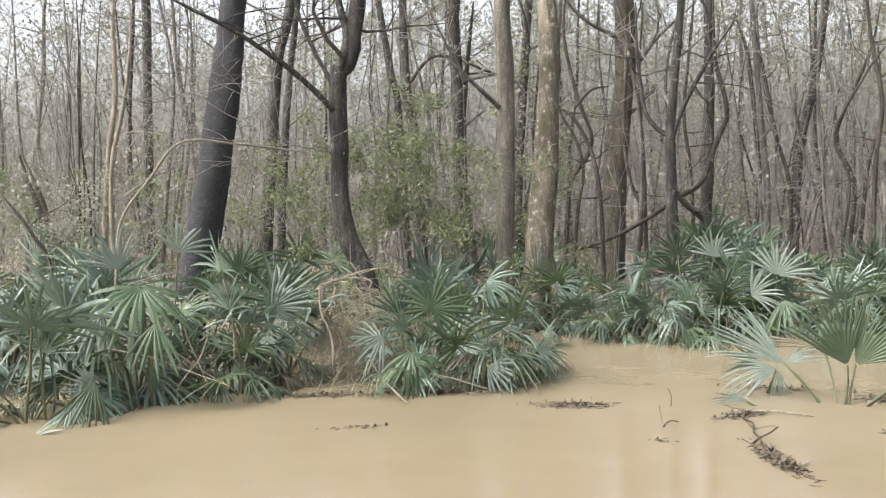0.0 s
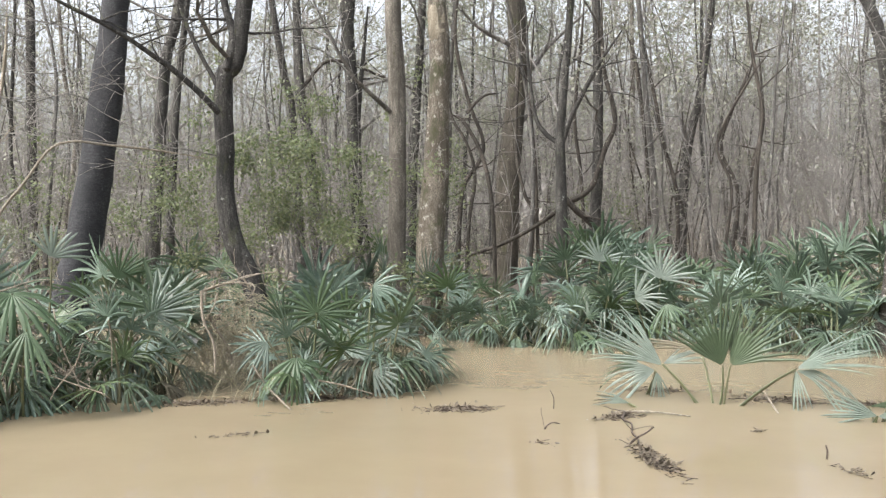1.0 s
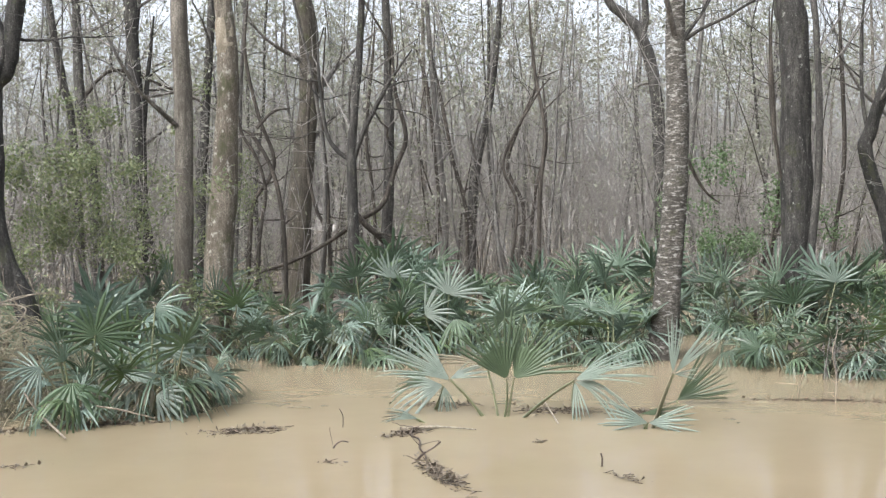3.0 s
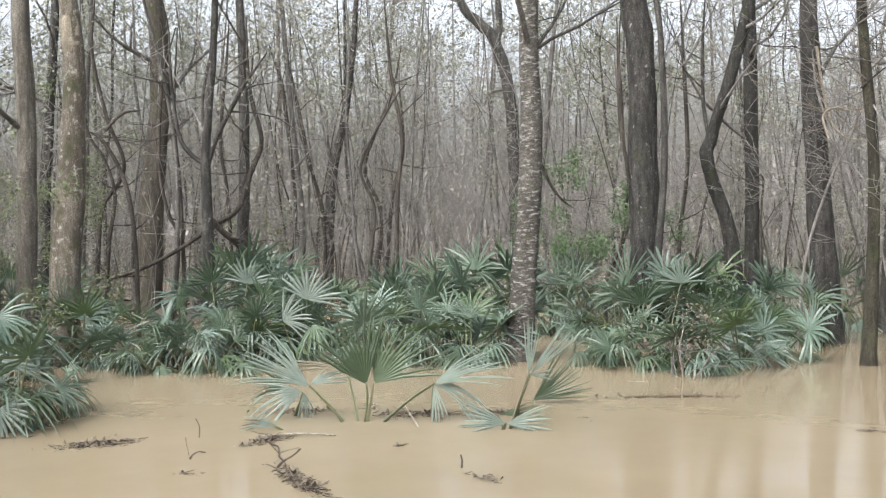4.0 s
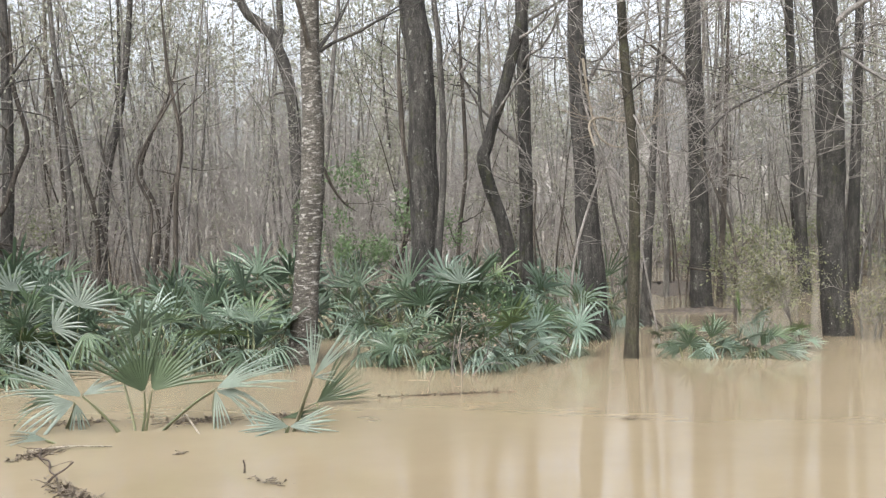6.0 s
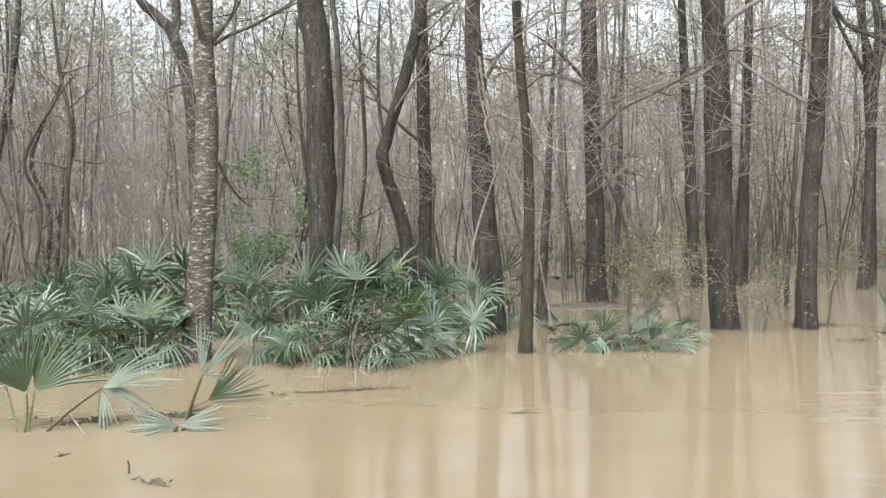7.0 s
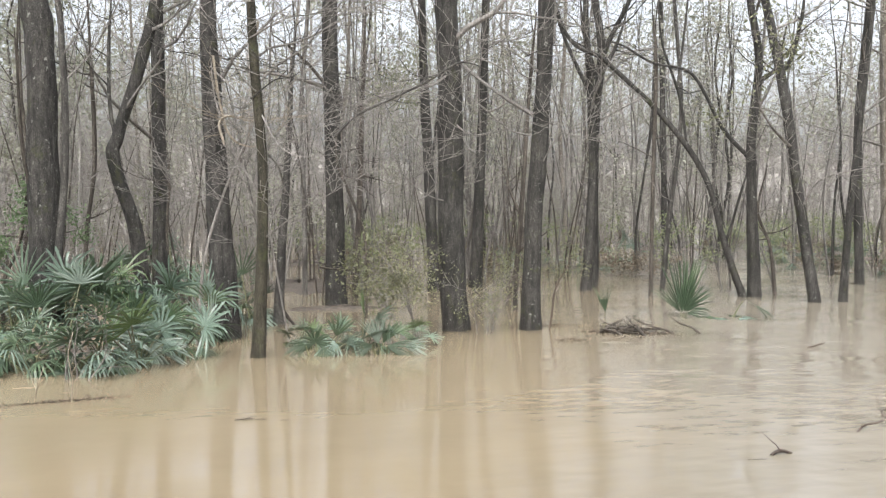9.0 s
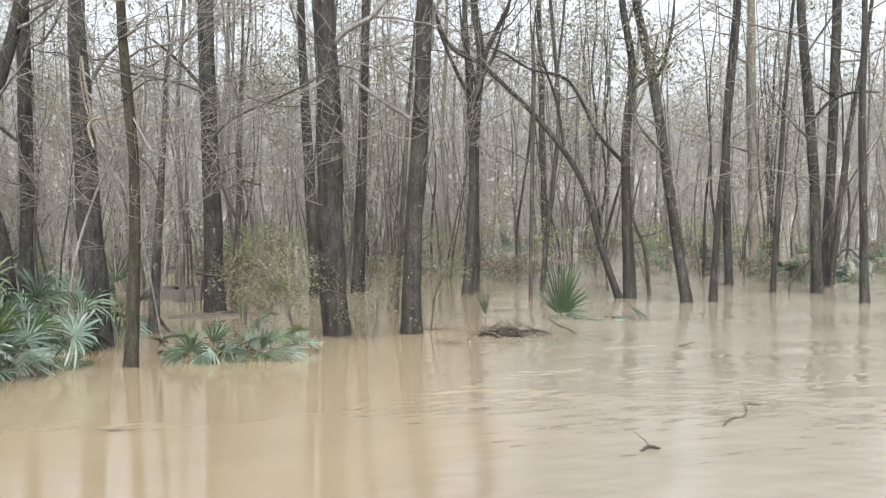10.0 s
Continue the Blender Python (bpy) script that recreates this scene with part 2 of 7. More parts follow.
LITTER = litter_material()


# ---- mesh tools ----
class Geo:
    """Collects vertices and faces of one mesh."""

    def __init__(self):
        self.v, self.f, self.n = [], [], 0

    def add(self, verts, faces):
        verts = np.asarray(verts, float).reshape(-1, 3)
        self.v.append(verts)
        faces = np.asarray(faces, int)
        self.f.append(faces + self.n)
        self.n += len(verts)

    def mesh(self, name, material, smooth=True):
        me = bpy.data.meshes.new(name)
        v = np.concatenate(self.v)
        sizes = np.concatenate([np.full(len(f), f.shape[1]) for f in self.f])
        loops = np.concatenate([f.ravel() for f in self.f])
        me.vertices.add(len(v))
        me.vertices.foreach_set("co", v.ravel())
        me.loops.add(len(loops))
        me.loops.foreach_set("vertex_index", loops)
        me.polygons.add(len(sizes))
        me.polygons.foreach_set("loop_start", np.concatenate([[0], np.cumsum(sizes)[:-1]]))
        me.polygons.foreach_set("use_smooth", np.full(len(sizes), smooth))
        me.update(calc_edges=True)
        me.validate()
        me.materials.append(material)
        return me


def smooth_path(pts, radii, per=6):
    """Catmull-Rom through the points, with the radii along."""
    p = [np.array(q, float) for q in pts]
    p = [2 * p[0] - p[1]] + p + [2 * p[-1] - p[-2]]
    r = [radii[0], *radii, radii[-1]]
    out, rad = [], []
    for i in range(1, len(p) - 2):
        for k in range(per):
            u = k / per
            out.append(0.5 * (2 * p[i] + (p[i + 1] - p[i - 1]) * u + (2 * p[i - 1] - 5 * p[i] + 4 * p[i + 1] - p[i + 2]) * u * u
                              + (3 * p[i] - p[i - 1] - 3 * p[i + 1] + p[i + 2]) * u ** 3))
            rad.append(r[i] + (r[i + 1] - r[i]) * u)
    out.append(p[-2])
    rad.append(r[-2])
    return np.array(out), np.array(rad)


def tube(geo, path, rad, sides=10, lump=0.0, rng=None, flare=0.0):
    """A tube along the path, with an uneven surface and a flared foot."""
    n = len(path)
    tan = np.gradient(path, axis=0)
    tan /= np.linalg.norm(tan, axis=1)[:, None] + 1e-9
    ref = np.array([0.0, 1.0, 0.0]) if abs(tan[0][1]) < 0.8 else np.array([1.0, 0, 0])
    ang = np.linspace(0, 2 * np.pi, sides, endpoint=False)
    ph = rng.uniform(0, 6.3, 6) if rng is not None else np.zeros(6)
    rings = []
    for i in range(n):
        u = np.cross(ref, tan[i])
        u /= np.linalg.norm(u) + 1e-9
        w = np.cross(tan[i], u)
        s = i * 0.55
        k = 1 + lump * (np.sin(2 * ang + ph[0] + 0.3 * s) + 0.7 * np.sin(3 * ang + ph[1] - 0.5 * s) + 0.6 * np.sin(s * 1.7 + ph[2] + ang) + 0.5 * math.sin(s * 0.9 + ph[3]))
        r = rad[i] * k
        if lump and rng is not None:
            r = r * (1 + rng.normal(0, 0.35 * lump, sides))
        if flare:
            foot = math.exp(-max(path[i][2] + 0.05, 0) / 0.28)
            r = r * (1 + flare * foot * (1 + 0.5 * np.sin(4 * ang + ph[4]) + 0.35 * np.sin(3 * ang + ph[5])))
        rings.append(path[i] + np.outer(np.cos(ang) * r, u) + np.outer(np.sin(ang) * r, w))
    a = np.arange(sides)
    b = (a + 1) % sides
    faces = np.concatenate([np.stack([i * sides + a, i * sides + b, (i + 1) * sides + b, (i + 1) * sides + a], 1) for i in range(n - 1)])
    geo.add(np.concatenate(rings), faces)


def sticks(geo, segs, sides=3):
    """Many thin tapered sticks: rows of x0 y0 z0 x1 y1 z1 r0 r1."""
    s = np.asarray(segs, float)
    if not len(s):
        return
    a, b = s[:, :3], s[:, 3:6]
    d = b - a
    d /= np.linalg.norm(d, axis=1)[:, None] + 1e-9
    ref = np.where(np.abs(d[:, 2:3]) < 0.8, np.array([[0, 0, 1.0]]), np.array([[1.0, 0, 0]]))
    u = np.cross(ref, d)
    u /= np.linalg.norm(u, axis=1)[:, None] + 1e-9
    w = np.cross(d, u)
    rows = []
    for end, r in ((a, s[:, 6]), (b, s[:, 7])):
        for k in range(sides):
            t = 2 * math.pi * k / sides
            rows.append(end + (u * math.cos(t) + w * math.sin(t)) * r[:, None])
    v = np.stack(rows, 1).reshape(-1, 3)
    base = np.arange(len(s))[:, None] * (2 * sides)
    f = [np.concatenate([base + k, base + (k + 1) % sides, base + sides + (k + 1) % sides, base + sides + k], 1) for k in range(sides)]
    geo.add(v, np.concatenate(f))


def leaves(geo, centres, size, rng, flat=0.5, long=1.9):
    """Small folded leaves (two quads) at the places, turned at random."""
    c = np.asarray(centres, float)
    n = len(c)
    if not n:
        return
    az = rng.uniform(0, 6.283, n)
    tilt = rng.normal(-0.25, 0.6, n)
    d = np.stack([np.cos(az) * np.cos(tilt), np.sin(az) * np.cos(tilt), np.sin(tilt)], 1)
    side = np.cross(d, rng.normal(0, flat, (n, 3)) + np.array([0, 0, 1.0]))
    side /= np.linalg.norm(side, axis=1)[:, None] + 1e-9
    up = np.cross(side, d)
    L = (size * rng.uniform(0.6, 1.3, n))[:, None]
    W = L / long * 0.5
    tip, mid = c + d * L, c + d * L * 0.5 - up * W * 0.35
    v = np.stack([c, mid + side * W, tip, mid - side * W], 1).reshape(-1, 3)
    i = np.arange(n)[:, None] * 4
    geo.add(v, np.concatenate([i, i + 1, i + 2, i + 3], 1))


def grow(rng, segs, tips, p, d, length, r, level, kids=5, wander=0.16, lift=0.05, spread=0.9, thin=0.0035, steps=5):
    """A bare branch with side branches; rng is a random.Random."""
    step = length / steps
    x, y, z = p
    dx, dy, dz = d
    r1 = r
    for i in range(steps):
        dx += rng.gauss(0, wander)
        dy += rng.gauss(0, wander)
        dz += rng.gauss(0, wander) + lift
        q = math.sqrt(dx * dx + dy * dy + dz * dz) + 1e-9
        dx, dy, dz = dx / q, dy / q, dz / q
        nx, ny, nz = x + dx * step, y + dy * step, z + dz * step
        r2 = max(r * (1 - 0.8 * (i + 1) / steps), thin)
        segs.append((x, y, z, nx, ny, nz, r1, r2))
        x, y, z, r1 = nx, ny, nz, r2
        if level > 0 and i >= 1:
            for _ in range(kids // steps + (rng.random() < (kids % steps) / steps)):
                a = rng.uniform(0, 6.283)
                ex, ey, ez = dx + spread * math.cos(a), dy + spread * math.sin(a), dz + spread * rng.uniform(-0.5, 0.7)
                grow(rng, segs, tips, (x, y, z), (ex, ey, ez), length * rng.uniform(0.3, 0.6), max(r1 * 0.6, thin), level - 1, kids, wander * 1.2, lift, spread, thin, max(3, steps - 1))
    tips.append((x, y, z))


def thing(name, label, category, group="", at=(0, 0, 0), turn=0.0, kind=""):
    ob = new(name)
    ob.empty_display_size = 0.2
    ob.matrix_basis = pose(*at, 0, 0, turn)
    return tagged(ob, label, category, group, kind)


def part(name, mesh, parent, label="", m=None):
    ob = new(name, mesh)
    ob.parent = parent
    if m is not None:
        ob.matrix_basis = m
    return tagged(ob, label)


# ---- large structure: water and ground ----
def sheet(name, size, z, cells, material, rough=0.0):
    rng = np.random.default_rng(3)
    # finer cells near the camera, wide ones towards the horizon
    g = np.sign(np.linspace(-1, 1, cells)) * np.abs(np.linspace(-1, 1, cells)) ** 2.2 * size
    x, y = np.meshgrid(g, g + 10, indexing="xy")
    v = np.stack([x.ravel(), y.ravel(), np.full(x.size, z) + rng.normal(0, rough, x.size)], 1)
    i = (np.arange(cells - 1)[:, None] * cells + np.arange(cells - 1)[None, :]).ravel()
    geo = Geo()
    geo.add(v, np.stack([i, i + 1, i + cells + 1, i + cells], 1))
    return new(name, geo.mesh(name, material))


tagged(sheet("water", 900, 0.0, 41, WATER), "tan muddy flood water standing between the trees", "flood water", kind="structure")
tagged(sheet("ground", 900, -0.75, 61, LITTER, 0.06), "drowned forest floor of leaf litter under the flood", "ground", kind="structure")


# ---- trees that stand near the camera's side of the wood ----
def tree(bark_name, x, y, turn, r0, r1, bends, height, seed, label, low=3.0, twigs=9, sides=12, leafy=0, leaf_mat=None):
    """A tree whose stem follows (sideways, height) bends in the plane of heading turn, and goes on to its height, with a bare crown."""
    rng, nrng = random.Random(seed), np.random.default_rng(seed)
    (sa, za), (sb, zb) = bends[0], bends[1]
    slope = (sb - sa) / max(zb - za, 0.2)
    side = [(sa - slope * 0.6 * (za + 0.5), -0.5)] + list(bends)
    s1, z1 = bends[-1]
    s0, z0 = bends[-2]
    lean = max(-0.25, min(0.25, (s1 - s0) / max(z1 - z0, 0.2)))
    depth = rng.uniform(-0.05, 0.05)
    pts = [(s, depth * max(z, 0) * 0.6, z) for s, z in side]
    rad = [r0 + (r1 - r0) * (max(z, 0) / max(z1, 0.1)) for s, z in side]
    last = pts[-1]
    k = max(2, int((height - z1) / 2.2))
    for i in range(1, k + 1):
        u = i / k
        pts.append((last[0] + lean * (height - z1) * u * 0.8 + rng.gauss(0, 0.12), last[1] + rng.gauss(0, 0.15), z1 + (height - z1) * u))
        rad.append(max(r1 * (1 - 0.85 * u), 0.012))
    ob = thing("tree", label, "tree", "flooded trees", (x, y, 0), turn)
    path, rr = smooth_path(pts, rad, 8)
    geo = Geo()
    tube(geo, path, rr, sides, 0.06, nrng, 0.2)
    part("trunk", geo.mesh("trunk", BARK[bark_name]), ob)
    segs, tips = [], []
    for i in range(twigs):
        z = low + (height - low) * (i + rng.random()) / twigs
        j = int(np.argmin(np.abs(path[:, 2] - z)))
        a = rng.uniform(0, 6.283)
        up = rng.uniform(0.25, 0.9)
        ln = (1.0 + 0.16 * height) * rng.uniform(0.5, 1.0) * (1 - 0.5 * z / height) + 0.5
        grow(rng, segs, tips, tuple(path[j]), (math.cos(a), math.sin(a), up), ln, rr[j] * 0.36, 2 if z < 7.5 else 1, 5)
    crown = Geo()
    sticks(crown, segs)
    crown_ob = tagged(part("crown", crown.mesh("crown", BARK["twig"]), ob), kind="stuff")
    if leafy:
        c = np.array(tips)[nrng.integers(0, len(tips), leafy)] + nrng.normal(0, 0.16, (leafy, 3))
        lg = Geo()
        leaves(lg, c, 0.075, nrng)
        tagged(part("foliage", lg.mesh("foliage", leaf_mat or LEAF, False), crown_ob), kind="stuff")
    return ob


def limb(ob, bends, r0, r1, bark_name="grey", seed=0, twigs=4, deep=0.0, name="limb", reach=0.5):
    """A limb of a tree along (sideways, height) bends in the tree's own plane."""
    rng, nrng = random.Random(seed), np.random.default_rng(seed)
    pts = [(s, deep * i / max(len(bends) - 1, 1), z) for i, (s, z) in enumerate(bends)]
    radii = list(np.linspace(r0, r1, len(pts)))
    radii[-1] *= 0.4
    path, rr = smooth_path(pts, radii, 6)
    geo = Geo()
    tube(geo, path, rr, 7, 0.06, nrng)
    segs = []
    for i in range(twigs):
        j = rng.randrange(len(path) // 3, len(path))
        a = rng.uniform(0, 6.283)
        grow(rng, segs, [], tuple(path[j]), (math.cos(a), 0.4 * math.sin(a), rng.uniform(-0.3, 0.8)), rng.uniform(0.5, 1.2) * reach * 2, rr[j] * 0.5, 1, 5)
    sticks(geo, segs)
    return part(name, geo.mesh(name, BARK[bark_name]), ob)


tree_a = tree("smooth", -10.21, 7.92, 51.4, 0.24, 0.155, ((0.13, 0.62), (0.33, 1.44), (0.53, 2.47), (0.69, 3.49), (0.76, 4.17)), 14, 1, "tall leaning tree with smooth dark grey bark behind palmettos", 5.2, 7)
tree_b = tree("lichen", -7.57, 8.38, 41.2, 0.12, 0.09, ((0.0, 0.77), (-0.25, 1.49), (-0.27, 2.35), (-0.26, 3.02), (-0.13, 3.26), (-0.02, 3.86)), 9.4, 2, "forked tree with dark lichen-spotted bark above dead brush", 2.6, 8)
tree_c = tree("grey", -12.51, 11.53, 46.8, 0.112, 0.084, ((0.0, 0.96), (0.12, 2.24), (0.28, 3.88), (0.54, 4.96)), 12.5, 3, "bare grey tree standing in muddy flood water", 2.6, 8)
tree_c2 = tree("grey", -13.41, 12.75, 45.9, 0.076, 0.056, ((0.0, 0.89), (0.13, 2.78), (0.27, 4.07), (0.41, 5.06)), 9.6, 4, "bare grey tree standing in muddy flood water", 2.6, 8)
tree_d = tree("grey", -14.08, 17.65, 38.1, 0.124, 0.093, ((-0.0, 0.24), (-0.09, 2.84), (-0.26, 4.19), (-0.29, 6.02)), 12.5, 5, "bare grey tree standing in muddy flood water", 2.6, 8, 12, 500, LEAF)
tree_d2 = tree("grey", -14.90, 18.15, 38.9, 0.097, 0.071, ((0.0, 0.32), (-0.11, 3.66), (-0.29, 4.68), (-0.5, 6.2)), 9.7, 6, "bare grey tree standing in muddy flood water", 2.6, 8)
tree_e = tree("grey", -12.98, 17.61, 35.9, 0.156, 0.120, ((0.0, 0.27), (0.01, 3.49), (-0.07, 5.86)), 11.4, 7, "bare grey tree standing in muddy flood water", 2.6, 8)
tree_f = tree("tan", -8.09, 11.87, 33.6, 0.142, 0.118, ((0.0, 0.5), (0.07, 2.86), (0.05, 4.41)), 11.9, 8, "straight tan-grey trunk standing behind palmettos", 2.6, 8)
tree_f2 = tree("grey", -11.02, 16.65, 33.0, 0.110, 0.077, ((-0.0, 0.26), (0.14, 2.76), (0.26, 4.16), (0.37, 5.45)), 9.9, 9, "bare grey tree standing in muddy flood water", 2.6, 8)
tree_g = tree("mottled", -7.19, 11.26, 31.8, 0.191, 0.125, ((0.0, 0.43), (0.14, 2.04), (0.22, 3.48), (0.21, 4.2)), 14, 10, "stout mottled orange-tan trunk with peeling bark", 4.6, 8)
tree_h = tree("brown", -9.59, 17.83, 27.8, 0.245, 0.189, ((0.0, -0.02), (0.17, 2.39), (0.34, 3.9), (0.34, 5.41)), 8.9, 11, "straight brown trunk with vines beside it", 2.6, 8)
tree_i = tree("grey", -6.77, 14.54, 24.4, 0.106, 0.053, ((0.0, 0.67), (-0.02, 2.48), (0.07, 3.58), (0.17, 4.59)), 10.1, 12, "slim grey tree forking above a looping vine", 2.6, 8)
tree_j = tree("grey", -6.87, 15.92, 22.8, 0.095, 0.076, ((0.0, 0.67), (0.09, 2.06), (0.13, 3.43), (0.12, 4.79)), 12.3, 13, "bare grey tree standing in muddy flood water", 2.6, 8, 12, 500, LEAF_GREY)
tree_k = tree("grey", -7.51, 22.29, 18.2, 0.129, 0.071, ((0.0, 0.29), (0.16, 2.61), (0.46, 3.92), (0.72, 5.7)), 10.2, 14, "bare grey tree standing in muddy flood water", 2.6, 8, 12, 700, LEAF)
tree_l = tree("pale", -12.02, 8.17, 55.1, 0.056, 0.024, ((0.0, 1.3), (0.11, 2.5), (0.21, 3.21), (0.23, 4.44)), 5.4, 15, "pale slender dead sapling among the palmettos", 1.6, 7)
tree_m = tree("grey", -20.05, 14.98, 52.8, 0.123, 0.096, ((-0.0, 0.71), (0.07, 3.86), (0.12, 6.46)), 10.0, 16, "bare grey tree standing in muddy flood water", 2.6, 8)
tree_n = tree("patchy", -1.67, 11.77, 8.1, 0.143, 0.114, ((0.0, 0.04), (0.1, 1.28), (0.18, 2.58), (0.19, 4.19)), 13, 17, "tree with white lichen-banded bark in flood water", 3.2, 9)
tree_o = tree("grey", -3.09, 21.77, 8.1, 0.181, 0.096, ((0.0, 0.33), (-0.03, 2.98), (-0.13, 4.42), (-0.42, 5.38), (-0.74, 5.74), (-1.14, 6.34)), 13.8, 18, "grey tree with its top bent and forked against the sky", 2.6, 8)
tree_q = tree("lichen", -0.27, 14.28, 1.1, 0.243, 0.172, ((0.0, -0.0), (-0.02, 2.33), (-0.02, 3.88), (-0.12, 4.65)), 15, 19, "thick dark trunk with lichen specks behind palmettos", 4.5, 9)
tree_q2 = tree("grey", -0.18, 13.98, 0.8, 0.061, 0.038, ((0.0, 0.34), (0.18, 2.31), (0.16, 3.82), (0.1, 4.58)), 11.1, 20, "bare grey tree standing in muddy flood water", 2.6, 8)
tree_r = tree("lichen", 1.05, 15.95, -3.8, 0.105, 0.088, ((0.0, 0.14), (-0.12, 1.35), (-0.42, 2.39), (-0.35, 2.81), (-0.02, 3.83), (0.24, 4.91)), 8.4, 21, "crooked dark tree with a sharp bend in its stem", 2.6, 8)
tree_s = tree("lichen", 1.33, 16.93, -4.5, 0.130, 0.102, ((0.0, 0.05), (0.01, 2.41), (-0.01, 5.12)), 10.6, 22, "bare grey tree standing in muddy flood water", 2.6, 8)
tree_u = tree("lichen", 1.98, 13.54, -8.3, 0.173, 0.105, ((-0.0, -0.01), (-0.07, 1.17), (-0.16, 2.97), (-0.21, 4.4)), 13, 23, "dark leaning trunk at the end of the palmetto bank", 3.0, 10)
tree_v = tree("mossy", 2.09, 11.61, -10.2, 0.078, 0.049, ((0.0, -0.0), (0.07, 1.97), (-0.02, 3.38), (-0.05, 3.99)), 8.5, 24, "thin mossy green-based tree standing in open water", 2.6, 8)
tree_w = tree("dark", 4.24, 17.06, -13.9, 0.162, 0.135, ((-0.0, 0.0), (-0.04, 2.35), (-0.08, 5.01)), 14, 25, "straight dark grey trunk in a litter ring", 3.5, 10)
tree_x = tree("grey", 2.88, 14.87, -10.9, 0.083, 0.025, ((0.0, 0.0), (0.05, 1.1), (0.12, 2.04), (0.22, 3.67)), 4.7, 26, "small bare tree with an old root in shallow flood", 1.6, 7)
tree_y = tree("dark", 5.08, 13.29, -19.9, 0.176, 0.158, ((-0.0, 0.0), (-0.07, 1.38), (-0.08, 2.54), (-0.13, 4.45)), 15, 27, "big grey trunk rising out of a yellow-green bush", 3.6, 10)
tree_y2 = tree("dark", 6.90, 19.80, -18.5, 0.116, 0.077, ((-0.0, -0.0), (-0.11, 2.37), (-0.24, 5.76)), 13.3, 28, "bare grey tree standing in muddy flood water", 2.6, 8, 12, 5200, LEAF_YOUNG)
tree_z = tree("dark", 7.96, 20.24, -20.8, 0.120, 0.080, ((0.0, -0.0), (0.1, 2.38), (0.21, 5.86)), 10.4, 29, "bare grey tree standing in muddy flood water", 2.6, 8)
tree_aa = tree("dark", 6.08, 13.02, -24.0, 0.139, 0.106, ((0.0, 0.0), (0.04, 1.38), (0.14, 2.91), (0.21, 4.42)), 10.9, 30, "lichen-flecked trunk standing in open flood water", 2.6, 8)
tree_bb = tree("dark", 9.74, 18.61, -26.9, 0.106, 0.058, ((0.0, 0.05), (0.12, 2.32), (0.05, 4.3), (-0.03, 5.62)), 9.1, 31, "bare grey tree standing in muddy flood water", 2.6, 8)
tree_cc = tree("dark", 12.08, 16.29, -35.3, 0.121, 0.060, ((0.0, -0.0), (-0.05, 1.4), (-0.08, 3.02), (0.03, 4.42), (-0.16, 5.72)), 11.2, 32, "bare grey tree standing in muddy flood water", 2.6, 8)
tree_dd = tree("dark", 12.41, 15.00, -38.4, 0.107, 0.071, ((0.0, -0.0), (-0.21, 1.41), (-0.51, 3.47), (-0.71, 4.51), (-0.92, 5.55)), 13.1, 33, "slanting grey tree at the edge of the channel", 2.6, 8, 12, 2200, LEAF_YOUNG)
tree_ee = tree("dark", 12.91, 14.86, -39.7, 0.067, 0.045, ((0.0, 0.0), (0.07, 1.4), (0.22, 2.95), (0.43, 5.49)), 10.0, 34, "bare grey tree standing in muddy flood water", 2.6, 8)
tree_ff = tree("dark", 11.89, 16.40, -34.7, 0.070, 0.037, ((0.0, 0.0), (-0.32, 0.96), (-0.7, 2.27), (-1.46, 3.38), (-2.56, 4.5), (-3.46, 5.3)), 11.8, 35, "thin tree leaning far over the open water", 2.6, 8)
tree_gg = tree("dark", 10.31, 19.47, -26.7, 0.122, 0.081, ((0.0, 0.24), (0.04, 3.18), (0.17, 4.97), (0.03, 6.16)), 9.7, 36, "bare grey tree standing in muddy flood water", 2.6, 8, 12, 500, LEAF_GREY)
tree_hh = tree("dark", 15.96, 15.39, -45.0, 0.111, 0.086, ((0.0, 0.23), (-0.07, 2.49), (-0.25, 4.75), (-0.33, 5.88)), 11.4, 37, "bare grey tree standing in muddy flood water", 2.6, 8)
tree_ii = tree("dark", 17.83, 17.00, -45.4, 0.124, 0.096, ((0.0, 0.0), (0.1, 2.57), (0.19, 6.29)), 13.8, 38, "bare grey tree standing in muddy flood water", 2.6, 8)
tree_jj = tree("dark", 17.58, 16.59, -45.7, 0.072, 0.044, ((-0.0, 0.1), (0.32, 3.16), (0.69, 5.44)), 9.9, 39, "bare grey tree standing in muddy flood water", 2.6, 8)
tree_kk = tree("dark", 16.01, 18.06, -40.6, 0.099, 0.072, ((-0.0, 0.06), (-0.07, 3.23), (0.15, 6.35)), 12.8, 40, "bare grey tree standing in muddy flood water", 2.6, 8)
tree_ll = tree("tan", 19.09, 20.68, -41.9, 0.129, 0.110, ((0.0, 0.09), (-0.09, 4.2), (-0.11, 7.1)), 10.6, 41, "bare grey tree standing in muddy flood water", 2.6, 8)
tree_mm = tree("dark", 15.36, 15.96, -42.8, 0.056, 0.035, ((0.0, 0.21), (0.12, 2.51), (0.3, 5.22)), 10.7, 42, "bare grey tree standing in muddy flood water", 2.6, 8)
tree_nn = tree("lichen", 15.73, 25.62, -30.7, 0.090, 0.069, ((0.0, -0.06), (-0.07, 3.7), (-0.15, 6.94)), 14.4, 43, "bare grey tree standing in muddy flood water", 2.6, 8)
tree_pp = tree("dark", 15.11, 13.38, -47.3, 0.078, 0.055, ((0.0, 0.17), (-0.07, 3.42), (-0.05, 5.42)), 9.9, 44, "bare grey tree standing in muddy flood water", 2.6, 8)
